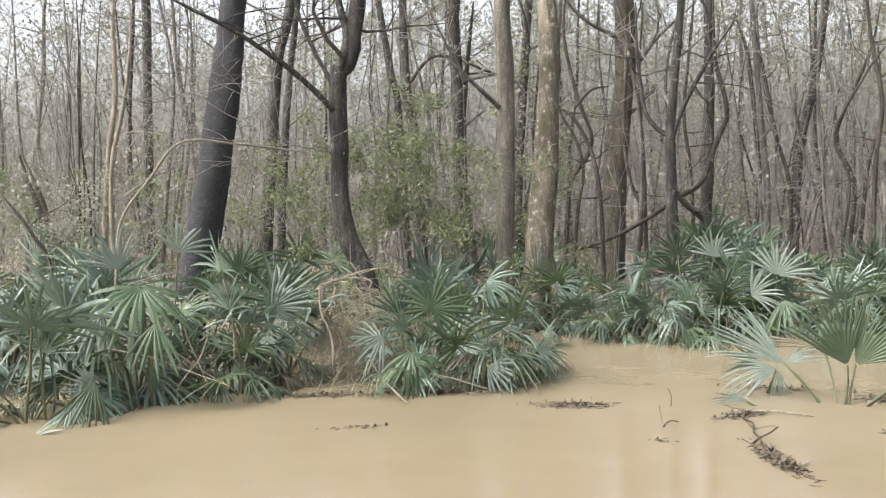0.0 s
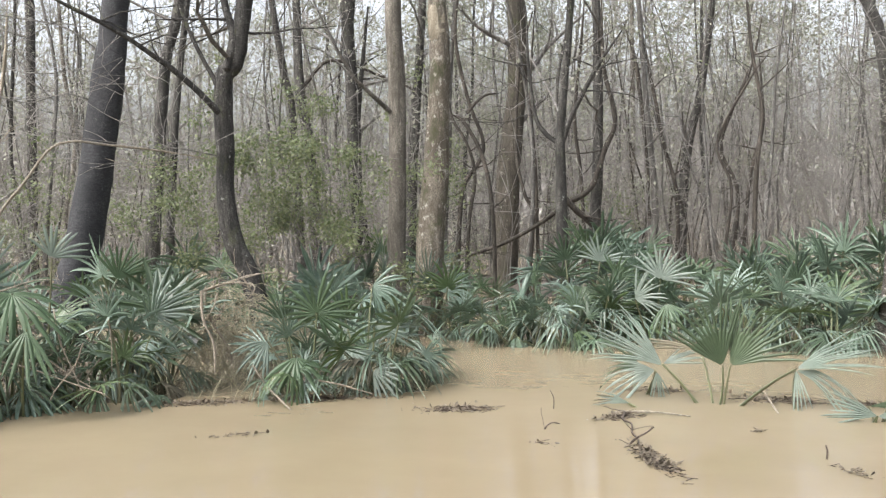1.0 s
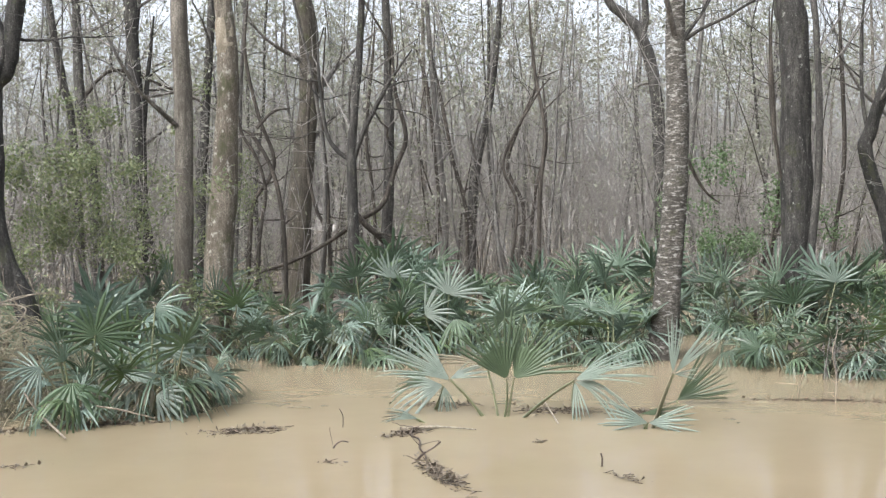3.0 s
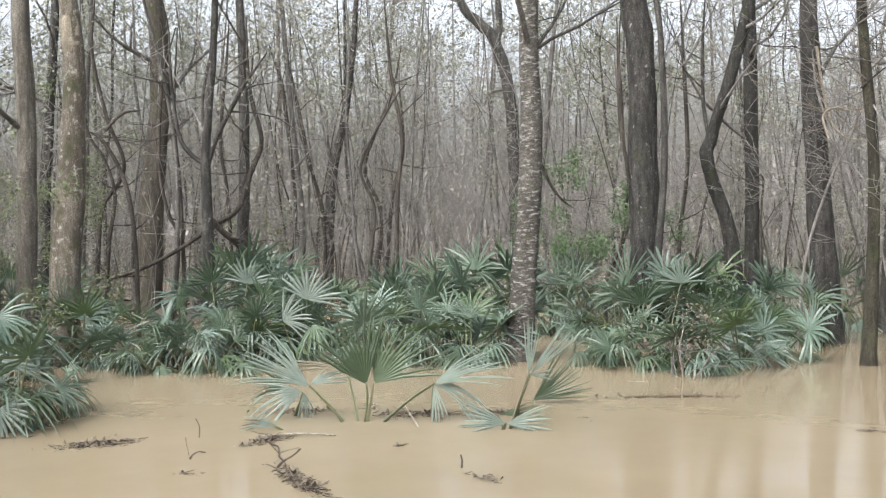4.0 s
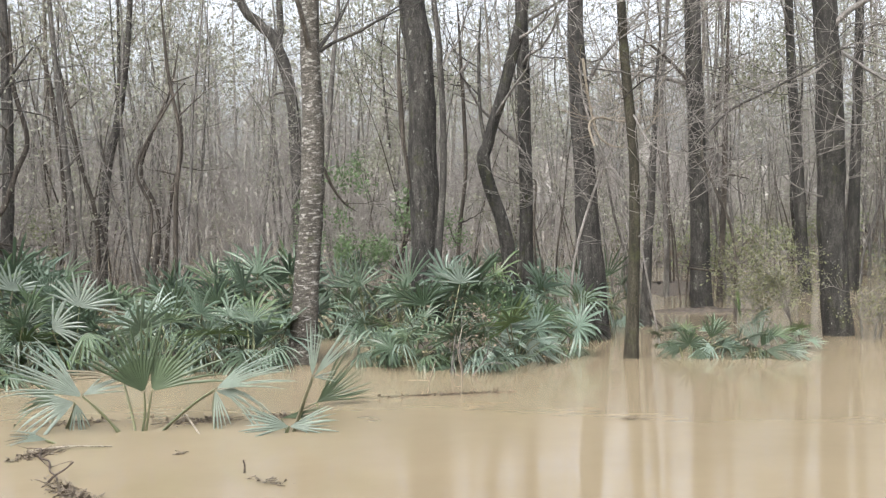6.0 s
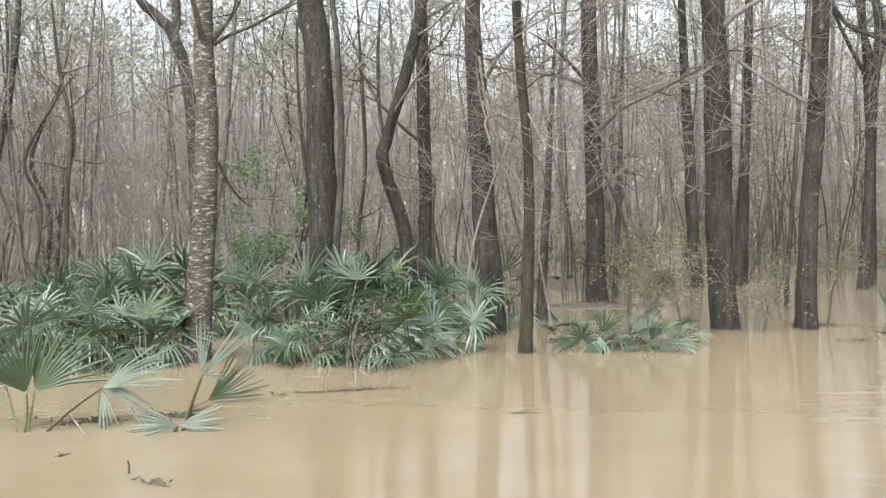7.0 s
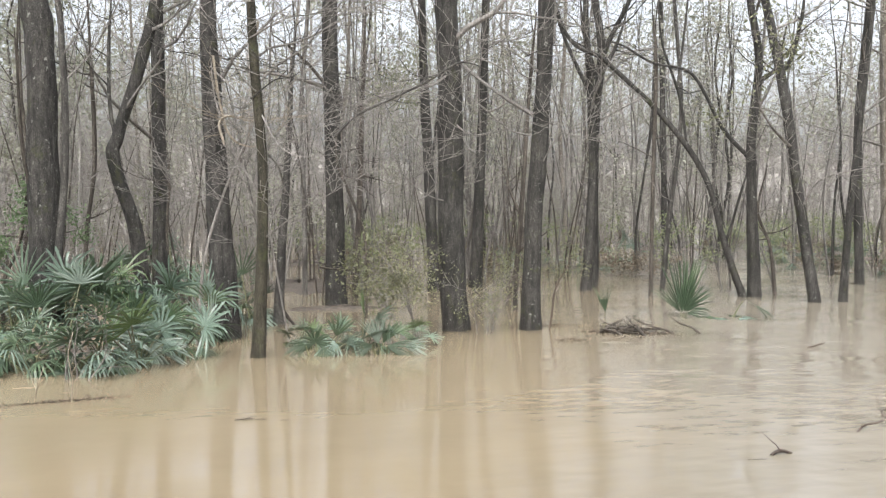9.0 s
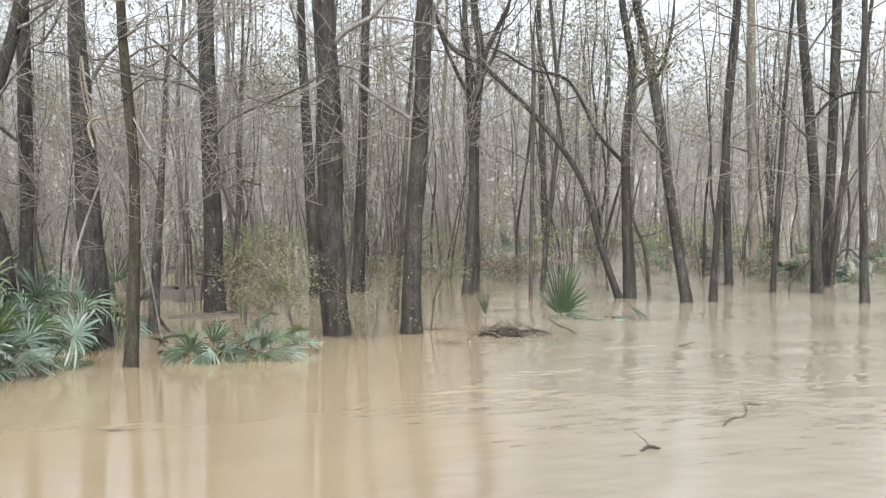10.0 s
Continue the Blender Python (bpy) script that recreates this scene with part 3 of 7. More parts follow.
limb(tree_b, ((-0.32, 2.68), (-0.50, 2.87), (-0.74, 3.09), (-1.03, 3.30), (-1.32, 3.49), (-1.73, 3.70), (-2.20, 3.95)), 0.036, 0.017, "lichen", 51, 7, -0.6, "limb", 0.5)
limb(tree_b, ((-0.28, 2.83), (-0.38, 3.08), (-0.53, 3.38), (-0.68, 3.78), (-0.76, 4.23)), 0.029, 0.019, "lichen", 52, 4, 0.3, "limb", 0.5)
limb(tree_b, ((-0.22, 3.14), (-0.15, 3.50), (-0.23, 3.86), (-0.24, 4.23)), 0.048, 0.034, "lichen", 53, 3, 0.2, "limb", 0.5)
limb(tree_i, ((-0.01, 2.52), (-0.24, 2.70), (-0.40, 3.00), (-0.49, 3.78), (-0.51, 4.63)), 0.038, 0.024, "grey", 54, 4, 0.2, "limb", 0.5)
limb(tree_i, ((-0.01, 2.47), (0.18, 2.98), (0.44, 3.47), (0.61, 3.76), (0.94, 4.20)), 0.041, 0.024, "grey", 55, 4, -0.2, "limb", 0.5)
limb(tree_g, ((0.21, 3.75), (0.21, 3.91), (0.21, 4.13), (0.21, 4.41)), 0.135, 0.129, "pale", 56, 0, 0.0, "peeled_patch", 0.5)
limb(tree_e, ((0.03, 2.78), (0.19, 4.32), (0.38, 5.85)), 0.066, 0.047, "grey", 57, 4, 0.2, "limb", 0.5)
limb(tree_d, ((-0.21, 4.19), (0.27, 4.73), (0.76, 4.72), (1.37, 4.46), (2.10, 4.14), (2.53, 3.88)), 0.039, 0.024, "vine", 58, 4, -0.5, "limb", 0.5)
limb(tree_n, ((0.29, 3.58), (0.47, 3.67), (0.70, 3.75), (0.99, 3.89), (1.32, 4.04)), 0.025, 0.010, "grey", 59, 6, -0.5, "limb", 0.5)
limb(tree_n, ((0.27, 3.61), (0.41, 3.80), (0.57, 4.06), (0.71, 4.38)), 0.025, 0.015, "grey", 60, 4, 0.4, "limb", 0.5)
limb(tree_o, ((-0.35, 5.32), (-0.29, 5.73), (-0.31, 6.33), (-0.24, 6.92)), 0.085, 0.061, "grey", 61, 4, 0.1, "limb", 0.5)
limb(tree_r, ((-0.37, 2.56), (-0.47, 3.25), (-0.48, 4.10), (-0.43, 4.95)), 0.034, 0.024, "grey", 62, 4, 0.3, "limb", 0.5)
limb(tree_q, ((-0.06, 1.40), (-0.24, 2.34), (-0.28, 3.12), (-0.31, 3.97)), 0.024, 0.015, "vine", 63, 3, -0.4, "vine", 0.5)
limb(tree_w, ((-0.08, 3.68), (-0.41, 4.06), (-0.74, 4.36), (-1.04, 4.56)), 0.034, 0.015, "vine", 64, 5, -0.4, "limb", 0.5)
limb(tree_x, ((0.03, 0.24), (0.16, 0.08), (0.30, -0.07)), 0.032, 0.013, "vine", 65, 1, -0.3, "root", 0.5)
limb(tree_y, ((-0.11, 3.53), (-0.34, 3.31), (-0.80, 3.17), (-1.27, 2.95), (-1.90, 2.68)), 0.015, 0.006, "twig", 66, 7, -2.2, "limb", 0.5)
limb(tree_y, ((-0.07, 3.61), (0.23, 3.72), (0.57, 3.59), (0.87, 3.28)), 0.015, 0.009, "twig", 67, 4, -0.5, "limb", 0.5)
limb(tree_bb, ((0.06, 3.65), (0.32, 4.40), (0.58, 4.93), (0.78, 5.57)), 0.054, 0.031, "dark", 68, 4, 0.1, "limb", 0.5)
limb(tree_bb, ((0.05, 3.98), (-0.27, 4.65), (-0.54, 5.32), (-0.70, 5.99)), 0.045, 0.027, "dark", 69, 4, -0.1, "limb", 0.5)
limb(tree_cc, ((-0.00, 2.48), (-0.59, 3.14), (-0.92, 3.80), (-1.24, 4.25), (-1.90, 4.43), (-2.45, 4.77), (-2.90, 4.90)), 0.043, 0.017, "dark", 70, 6, -0.3, "limb", 0.5)
limb(tree_cc, ((-0.09, 3.24), (0.05, 3.99), (0.37, 4.31), (0.52, 5.05)), 0.047, 0.035, "dark", 71, 4, 0.2, "limb", 0.5)
limb(tree_gg, ((0.10, 4.62), (0.41, 5.33), (0.71, 5.92), (0.89, 6.51)), 0.061, 0.038, "dark", 72, 4, 0.1, "limb", 0.5)
limb(tree_gg, ((0.07, 4.38), (-0.19, 5.33), (-0.28, 6.16)), 0.052, 0.038, "dark", 73, 4, 0.1, "limb", 0.5)
limb(tree_ff, ((-1.03, 2.82), (-1.19, 3.81), (-1.51, 4.80), (-1.62, 5.78)), 0.030, 0.017, "dark", 74, 4, 0.1, "limb", 0.5)
limb(tree_ff, ((-0.32, 0.96), (-0.05, 1.94), (0.11, 2.48)), 0.026, 0.022, "dark", 75, 2, 0.1, "limb", 0.5)
limb(tree_hh, ((-0.06, 3.51), (0.24, 3.83), (0.65, 3.98), (1.17, 3.96)), 0.042, 0.019, "dark", 76, 5, -0.2, "limb", 0.5)
limb(tree_ii, ((0.09, 0.44), (0.46, 0.82), (0.81, 0.45), (0.99, 0.08)), 0.026, 0.016, "vine", 77, 1, -0.3, "vine", 0.5)
limb(tree_dd, ((-0.62, 3.99), (-0.41, 4.40), (-0.26, 5.10), (-0.22, 5.71)), 0.045, 0.029, "dark", 78, 4, 0.1, "limb", 0.5)
limb(tree_u, ((-0.12, 3.11), (0.15, 2.74), (0.56, 2.50), (1.02, 2.67), (1.48, 3.07)), 0.012, 0.006, "twig", 79, 9, -0.8, "limb", 0.6)
limb(tree_u, ((-0.09, 2.61), (0.21, 2.24), (0.48, 1.87), (0.82, 2.08)), 0.012, 0.006, "twig", 80, 9, -0.8, "limb", 0.6)
limb(tree_u, ((-0.19, 3.54), (0.09, 3.24), (0.36, 2.87), (0.49, 2.37)), 0.012, 0.006, "twig", 81, 9, -0.8, "limb", 0.6)
limb(tree_v, ((0.06, 2.76), (0.26, 2.39), (0.55, 2.26), (0.88, 2.37)), 0.010, 0.005, "twig", 82, 9, -0.8, "limb", 0.6)
limb(tree_v, ((0.08, 1.36), (0.31, 1.54), (0.54, 1.72), (0.88, 2.13)), 0.010, 0.005, "twig", 83, 9, -0.8, "limb", 0.6)
limb(tree_v, ((0.01, 3.01), (-0.19, 3.21), (-0.37, 3.65), (-0.42, 4.02)), 0.010, 0.005, "twig", 84, 9, -0.8, "limb", 0.6)
limb(tree_w, ((0.04, 3.24), (0.42, 3.42), (1.00, 3.56), (1.76, 3.51)), 0.015, 0.008, "twig", 85, 9, -0.8, "limb", 0.6)
limb(tree_w, ((-0.02, 1.99), (0.51, 2.27), (1.19, 2.75), (1.67, 2.84)), 0.015, 0.008, "twig", 86, 9, -0.8, "limb", 0.6)
limb(tree_aa, ((0.07, 2.14), (0.37, 2.67), (0.59, 2.65), (1.03, 2.58)), 0.012, 0.006, "twig", 87, 9, -0.8, "limb", 0.6)
limb(tree_aa, ((0.18, 3.51), (-0.16, 3.75), (-0.54, 3.92), (-0.92, 3.89)), 0.012, 0.006, "twig", 88, 9, -0.8, "limb", 0.6)
limb(tree_y, ((-0.07, 1.77), (-0.34, 1.85), (-0.65, 2.08), (-0.88, 2.55)), 0.012, 0.006, "twig", 89, 9, -0.8, "limb", 0.6)
limb(tree_y, ((-0.08, 2.92), (0.19, 2.69), (0.57, 2.71), (0.87, 2.79)), 0.012, 0.006, "twig", 90, 9, -0.8, "limb", 0.6)
limb(tree_aa, ((0.07, 2.68), (-0.29, 2.76), (-0.67, 3.07), (-0.98, 3.23)), 0.012, 0.006, "twig", 91, 9, -0.8, "limb", 0.6)
limb(tree_hh, ((-0.07, 2.15), (-0.50, 2.39), (-1.26, 2.52), (-2.05, 2.18)), 0.019, 0.009, "twig", 92, 9, -0.8, "limb", 0.6)
limb(tree_dd, ((-0.26, 1.61), (0.04, 2.13), (0.64, 2.32), (1.23, 2.42)), 0.017, 0.008, "twig", 93, 9, -0.8, "limb", 0.6)
limb(tree_dd, ((-0.46, 3.16), (-0.77, 3.38), (-1.28, 3.44)), 0.017, 0.008, "twig", 94, 9, -0.8, "limb", 0.6)
limb(tree_u, ((-0.14, 3.28), (0.16, 2.98), (0.46, 3.06), (0.83, 2.91)), 0.012, 0.006, "twig", 95, 9, -0.8, "limb", 0.6)
limb(tree_b, ((-0.34, 2.22), (-0.64, 2.27), (-0.94, 2.29)), 0.010, 0.005, "twig", 96, 9, -0.8, "limb", 0.6)
limb(tree_a, ((0.53, 2.94), (0.17, 3.01), (-0.23, 2.88), (-0.68, 2.95)), 0.011, 0.006, "twig", 97, 9, -0.8, "limb", 0.6)
limb(tree_a, ((0.62, 3.49), (0.20, 3.76), (-0.39, 3.82), (-0.96, 3.87)), 0.011, 0.006, "twig", 98, 9, -0.8, "limb", 0.6)

# thin bare twigs that hang across the trunks by the channel
for k, (ob, top) in enumerate(((tree_u, 4.2), (tree_v, 3.8), (tree_w, 4.8), (tree_y, 4.4), (tree_aa, 4.3), (tree_s, 4.8), (tree_bb, 5.2), (tree_cc, 5.0), (tree_dd, 4.6), (tree_hh, 5.0))):
    r_k = random.Random(1500 + k)
    for i in range(4):
        z, way = r_k.uniform(1.4, top), r_k.choice((-1, 1))
        reach, dip = r_k.uniform(0.5, 1.1), r_k.uniform(-0.35, 0.45)
        limb(ob, ((-0.02 * z, z), (way * reach * 0.35, z + 0.12 + 0.2 * dip), (way * reach * 0.7, z + 0.6 * dip), (way * reach, z + dip)),
             0.009, 0.004, r_k.choice(("twig", "twig", "grey")), 1600 + 10 * k + i, 8, r_k.uniform(-1.0, 0.3), "limb", 0.45)


# ---- the wood behind: a few bare trees and saplings, repeated ----
def wood_tree(seed, height, r, leafy, bark_name, lean=0.0, low=1.8, twigs=14, fork=False, leaf_mat=None, label="thin bare grey tree standing in flood water"):
    rng, nrng = random.Random(seed), np.random.default_rng(seed)
    k = 7
    pts, rad = [], []
    x = y = 0.0
    for i in range(k + 1):
        pts.append((x, y, -0.4 + (height + 0.4) * i / k))
        rad.append(r * (1 - 0.86 * (i / k) ** 1.2))
        x += lean * height / k + rng.gauss(0, 0.09 * height / k)
        y += rng.gauss(0, 0.09 * height / k)
    ob = thing("tree", label, "tree", "trees of the flooded wood")
    path, rr = smooth_path(pts, rad, 3)
    geo = Geo()
    tube(geo, path, rr, 7, 0.05, nrng, 0.2)
    if fork:
        j = len(path) // 3
        a = rng.uniform(0, 6.28)
        fp = [path[j] + np.array([math.cos(a) * 0.12 * u ** 0.8, math.sin(a) * 0.12 * u ** 0.8, u]) for u in (0, 0.8, 2.0, height * 0.45)]
        fp = [q + np.array([rng.gauss(0, 0.05), rng.gauss(0, 0.05), 0]) for q in fp]
        p2, r2 = smooth_path(fp, [rr[j] * 0.75, rr[j] * 0.6, rr[j] * 0.45, 0.012], 4)
        tube(geo, p2, r2, 6, 0.05, nrng)
    part("trunk", geo.mesh("trunk", BARK[bark_name]), ob)
    segs, tips = [], []
    for i in range(twigs):
        z = low + (height - low) * (i + rng.random()) / twigs
        j = int(np.argmin(np.abs(path[:, 2] - z)))
        a = rng.uniform(0, 6.283)
        ln = rng.uniform(0.5, 1.1) * (0.5 + 0.15 * height) * (1 - 0.4 * z / height)
        grow(rng, segs, tips, tuple(path[j]), (math.cos(a), math.sin(a), rng.uniform(0.2, 1.1)), ln, max(rr[j] * 0.4, 0.008), 2, 5, thin=0.0045, steps=4)
    crown = Geo()
    sticks(crown, segs)
    cr = tagged(part("crown", crown.mesh("crown", BARK["twig"]), ob), kind="stuff")
    if leafy:
        leafy = int(leafy * 1.6)
        tp = np.array(tips)[nrng.permutation(len(tips))[:max(20, int(len(tips) * 0.26))]]
        c = tp[nrng.integers(0, len(tp), leafy)] + nrng.normal(0, 0.22, (leafy, 3))
        lg = Geo()
        leaves(lg, c, 0.1, nrng)
        tagged(part("foliage", lg.mesh("foliage", leaf_mat or LEAF_GREY, False), cr), kind="stuff")
    return ob


def sapling(seed, height, r, stems=1):
    rng, nrng = random.Random(seed), np.random.default_rng(seed)
    ob = thing("sapling", "slender bare sapling rising from flood water", "sapling", "bare saplings of the flooded wood")
    geo, segs = Geo(), []
    for s in range(stems):
        x, y = rng.gauss(0, 0.15) * (stems > 1), rng.gauss(0, 0.15) * (stems > 1)
        lx, ly = rng.gauss(0, 0.15), rng.gauss(0, 0.15)
        pts, rad = [], []
        for i in range(7):
            pts.append((x, y, -0.3 + (height + 0.3) * i / 6))
            rad.append(r * (1 - 0.82 * i / 6))
            lx += rng.gauss(0, 0.11)
            ly += rng.gauss(0, 0.11)
            x += lx * height / 6
            y += ly * height / 6
        path, rr = smooth_path(pts, rad, 3)
        tube(geo, path, rr, 5, 0.05, nrng)
        for _ in range(7 if stems == 1 else 5):
            j = rng.randrange(len(path) // 4, len(path))
            a = rng.uniform(0, 6.283)
            grow(rng, segs, [], tuple(path[j]), (math.cos(a), math.sin(a), rng.uniform(0.1, 1.2)), rng.uniform(0.4, 1.3), rr[j] * 0.5, 1, 4, thin=0.003)
    part("stem", geo.mesh("stem", BARK["wood" if seed % 3 else "vine"]), ob)
    crown = Geo()
    sticks(crown, segs)
    tagged(part("twig_spray", crown.mesh("twig_spray", BARK["twig"]), ob), kind="stuff")
    return ob


def sector(rng, lo, hi, a0, a1):
    """A place between two distances and two headings (degrees right of straight ahead)."""
    r = math.sqrt(rng.uniform(lo * lo, hi * hi))
    a = radians(rng.uniform(a0, a1))
    return r * math.sin(a), r * math.cos(a)


def wood():
    rng = random.Random(11)
    kinds = [wood_tree(100 + i, h, r, lf, b, ln, lo, tw, fk) for i, (h, r, lf, b, ln, lo, tw, fk) in enumerate((
        (13, 0.075, 600, "wood", 0.0, 2.5, 8, False), (11, 0.046, 800, "wood", 0.02, 2.0, 8, False), (12, 0.06, 850, "grey", -0.03, 3.0, 8, True),
        (9, 0.034, 550, "wood", 0.05, 1.4, 7, False), (8, 0.03, 550, "wood", -0.05, 1.2, 7, True), (14, 0.095, 800, "tan", 0.0, 3.5, 8, False),
        (10, 0.038, 650, "wood", 0.03, 1.6, 7, True), (7, 0.026, 450, "wood", 0.08, 1.0, 7, False), (12, 0.055, 650, "wood", -0.06, 2.2, 7, False)))]
    dark = [wood_tree(120 + i, h, r, lf, "dark", ln, lo, 7, fk) for i, (h, r, lf, ln, lo, fk) in enumerate((
        (9, 0.05, 450, 0.04, 1.5, False), (8, 0.036, 450, -0.08, 1.2, True), (10, 0.062, 500, 0.0, 2.0, True), (7.5, 0.03, 450, 0.12, 1.0, False)))]
    shoots = [sapling(200 + i, h, r, s) for i, (h, r, s) in enumerate(((5.5, 0.03, 1), (4.2, 0.022, 1), (6.5, 0.038, 1), (3.6, 0.018, 2), (5.0, 0.025, 3), (7.0, 0.045, 1)))]
    evergreen = [wood_tree(140 + i, h, r, lf, "grey", ln, lo, 15, False, LEAF_DULL, "slim evergreen tree with dull green foliage in the flood") for i, (h, r, lf, ln, lo) in enumerate((
        (10, 0.06, 2600, 0.02, 2.4), (8.5, 0.05, 2300, -0.04, 1.8), (12, 0.075, 3000, 0.0, 3.2)))]
    used = set()

    def put(proto, x, y, s):
        m = pose(x, y, 0, 0, 0, rng.uniform(0, 360))
        if proto in used:
            ob = copy_thing(proto, m)
        else:
            used.add(proto)
            ob = proto
            ob.matrix_basis = m
        ob.scale = (s, s, s * rng.uniform(0.9, 1.15))

    for _ in range(165):
        x, y = sector(rng, 19, 46, -62, 55)
        if x > 0.62 * y and math.hypot(x, y) < 27:
            continue
        put(rng.choice(kinds), x, y, rng.uniform(0.8, 1.15))
    for _ in range(240):
        x, y = sector(rng, 16.5, 38, -60, 52)
        if x > 0.25 * y and math.hypot(x, y) < 21 + 10 * (x > 0.5 * y):
            continue
        put(rng.choice(shoots), x, y, rng.uniform(0.7, 1.2))
    for _ in range(24):
        x, y = sector(rng, 23, 44, 8, 53)
        put(rng.choice(dark), x, y, rng.uniform(0.75, 1.1))
    for _ in range(50):
        x, y = sector(rng, 24, 44, 4, 52)
        put(rng.choice(shoots), x, y, rng.uniform(0.7, 1.15))
    for _ in range(46):
        x, y = sector(rng, 21, 40, 12, 52)
        put(rng.choice(shoots), x, y, rng.uniform(0.6, 1.0))
    for _ in range(12):
        x, y = sector(rng, 30, 58, 14, 54)
        put(rng.choice(dark), x, y, rng.uniform(0.8, 1.2))
    for _ in range(10):
        x, y = sector(rng, 26, 42, -48, 10)
        put(rng.choice(evergreen), x, y, rng.uniform(0.8, 1.15))
    for _ in range(26):
        x, y = sector(rng, 5, 40, 80, 280)
        put(rng.choice(kinds), x * 1.6, y * 1.6 - 4, rng.uniform(0.8, 1.1))


wood()


def thicket():
    """The bare understorey: thin stems and twigs past counting between the trees."""
    rng, nrng = random.Random(15), np.random.default_rng(15)
    segs, spots = [], []
    for _ in range(2700):
        x, y = sector(rng, 17, 46, -62, 54)
        far = math.hypot(x, y)
        if x > 0.2 * y and far < 34 + 5 * (x > 0.5 * y):
            continue
        h = rng.uniform(1.6, 7.5)
        r = rng.uniform(0.005, 0.016)
        lx, ly = rng.gauss(0, 0.22), rng.gauss(0, 0.22)
        px, py, pz, pr = x, y, -0.1, r
        k = 5
        for i in range(k):
            lx += rng.gauss(0, 0.14)
            ly += rng.gauss(0, 0.14)
            nx, ny, nz, nr = px + lx * h / k, py + ly * h / k, pz + h / k, r * (1 - 0.7 * (i + 1) / k)
            segs.append((px, py, pz, nx, ny, nz, pr, nr))
            for _ in range(3 if i else 0):
                a, ln = rng.uniform(0, 6.283), rng.uniform(0.3, 1.1)
                mx, my, mz = px + (nx - px) * 0.5, py + (ny - py) * 0.5, pz + (nz - pz) * 0.5
                ex, ey, ez = mx + math.cos(a) * ln, my + math.sin(a) * ln, mz + rng.uniform(-0.1, 0.9) * ln
                segs.append((mx, my, mz, ex, ey, ez, 0.006, 0.003))
                spots.append((ex, ey, ez))
            px, py, pz, pr = nx, ny, nz, nr
    geo = Geo()
    sticks(geo, segs)
    # shares the far bark, whose pale grey has haze painted in
    tagged(new("understorey", geo.mesh("understorey", BARK["far"])), "bare understorey stems and twigs in the flood, paled by painted haze", "understorey", kind="stuff")
    sp = np.array(spots)
    sp = sp[sp[:, 2] > 0.8]
    c = sp[nrng.integers(0, len(sp), 26000)] + nrng.normal(0, 0.22, (26000, 3))
    lg = Geo()
    leaves(lg, c, 0.07, nrng)
    tagged(new("understorey_foliage", lg.mesh("understorey_foliage", LEAF_GREY, False)), "thin grey-green leaves of the understorey", "foliage", kind="stuff")


thicket()


def far_woods():
    """Stems, twigs and thin foliage too many to count, from 44 m outwards."""
    rng, nrng = random.Random(5), np.random.default_rng(5)
    segs, spots = [], []
    for _ in range(800):
        x, y = sector(rng, 44, 105, -64, 60)
        h = rng.uniform(7, 17) * (0.75 if x > 0.6 * y else 1.0)
        r = rng.uniform(0.04, 0.17)
        lx, ly = rng.gauss(0, 0.07), rng.gauss(0, 0.07)
        px, py, pz, pr = x, y, -0.2, r
        for i in range(4):
            lx += rng.gauss(0, 0.06)
            nz = h * (i + 1) / 4
            nx, ny, nr = px + lx * h / 4, py + ly * h / 4, r * (1 - 0.8 * (i + 1) / 4)
            segs.append((px, py, pz, nx, ny, nz, pr, nr))
            for _ in range(6):
                u = rng.random()
                bx, by, bz = px + (nx - px) * u, py + (ny - py) * u, pz + (nz - pz) * u
                a, ln = rng.uniform(0, 6.283), rng.uniform(0.8, 2.4)
                ex, ey, ez = bx + math.cos(a) * ln, by + math.sin(a) * ln, bz + rng.uniform(0.2, 1.2) * ln
                if bz > 0.6:
                    segs.append((bx, by, bz, ex, ey, ez, 0.018, 0.007))
                    for _ in range(2):
                        segs.append(((bx + ex) / 2, (by + ey) / 2, (bz + ez) / 2, ex + rng.gauss(0, 0.6), ey + rng.gauss(0, 0.6), ez + rng.gauss(0.2, 0.5), 0.01, 0.005))
                    spots.append((ex, ey, ez))
            px, py, pz, pr = nx, ny, nz, nr
    geo = Geo()
    sticks(geo, segs)
    # distance haze comes from the lightened bark colour
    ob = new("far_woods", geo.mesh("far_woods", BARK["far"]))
    tagged(ob, "dense bare stems and twigs of the distant wood, paled by painted haze", "woods", kind="stuff")
    sp = np.array(spots)
    high = sp[sp[:, 2] > 3.0]
    top = sp[sp[:, 2] > 6.5]
    clumps = np.concatenate([high[nrng.integers(0, len(high), 2400)], top[nrng.integers(0, len(top), 5200)]])
    c = np.repeat(clumps, 17, 0) + nrng.normal(0, 0.8, (7600 * 17, 3)) * np.array([1, 1, 0.6])
    # thinner crowns towards the open channel
    keep = (c[:, 2] > 1.0) & ((c[:, 0] < 0.2 * c[:, 1]) | (nrng.random(len(c)) < 0.5))
    lg = Geo()
    leaves(lg, c[keep], 0.25, nrng)
    fo = new("far_foliage", lg.mesh("far_foliage", LEAF_GREY, False))
    tagged(fo, "thin grey-green foliage of the distant wood", "foliage", kind="stuff")


far_woods()


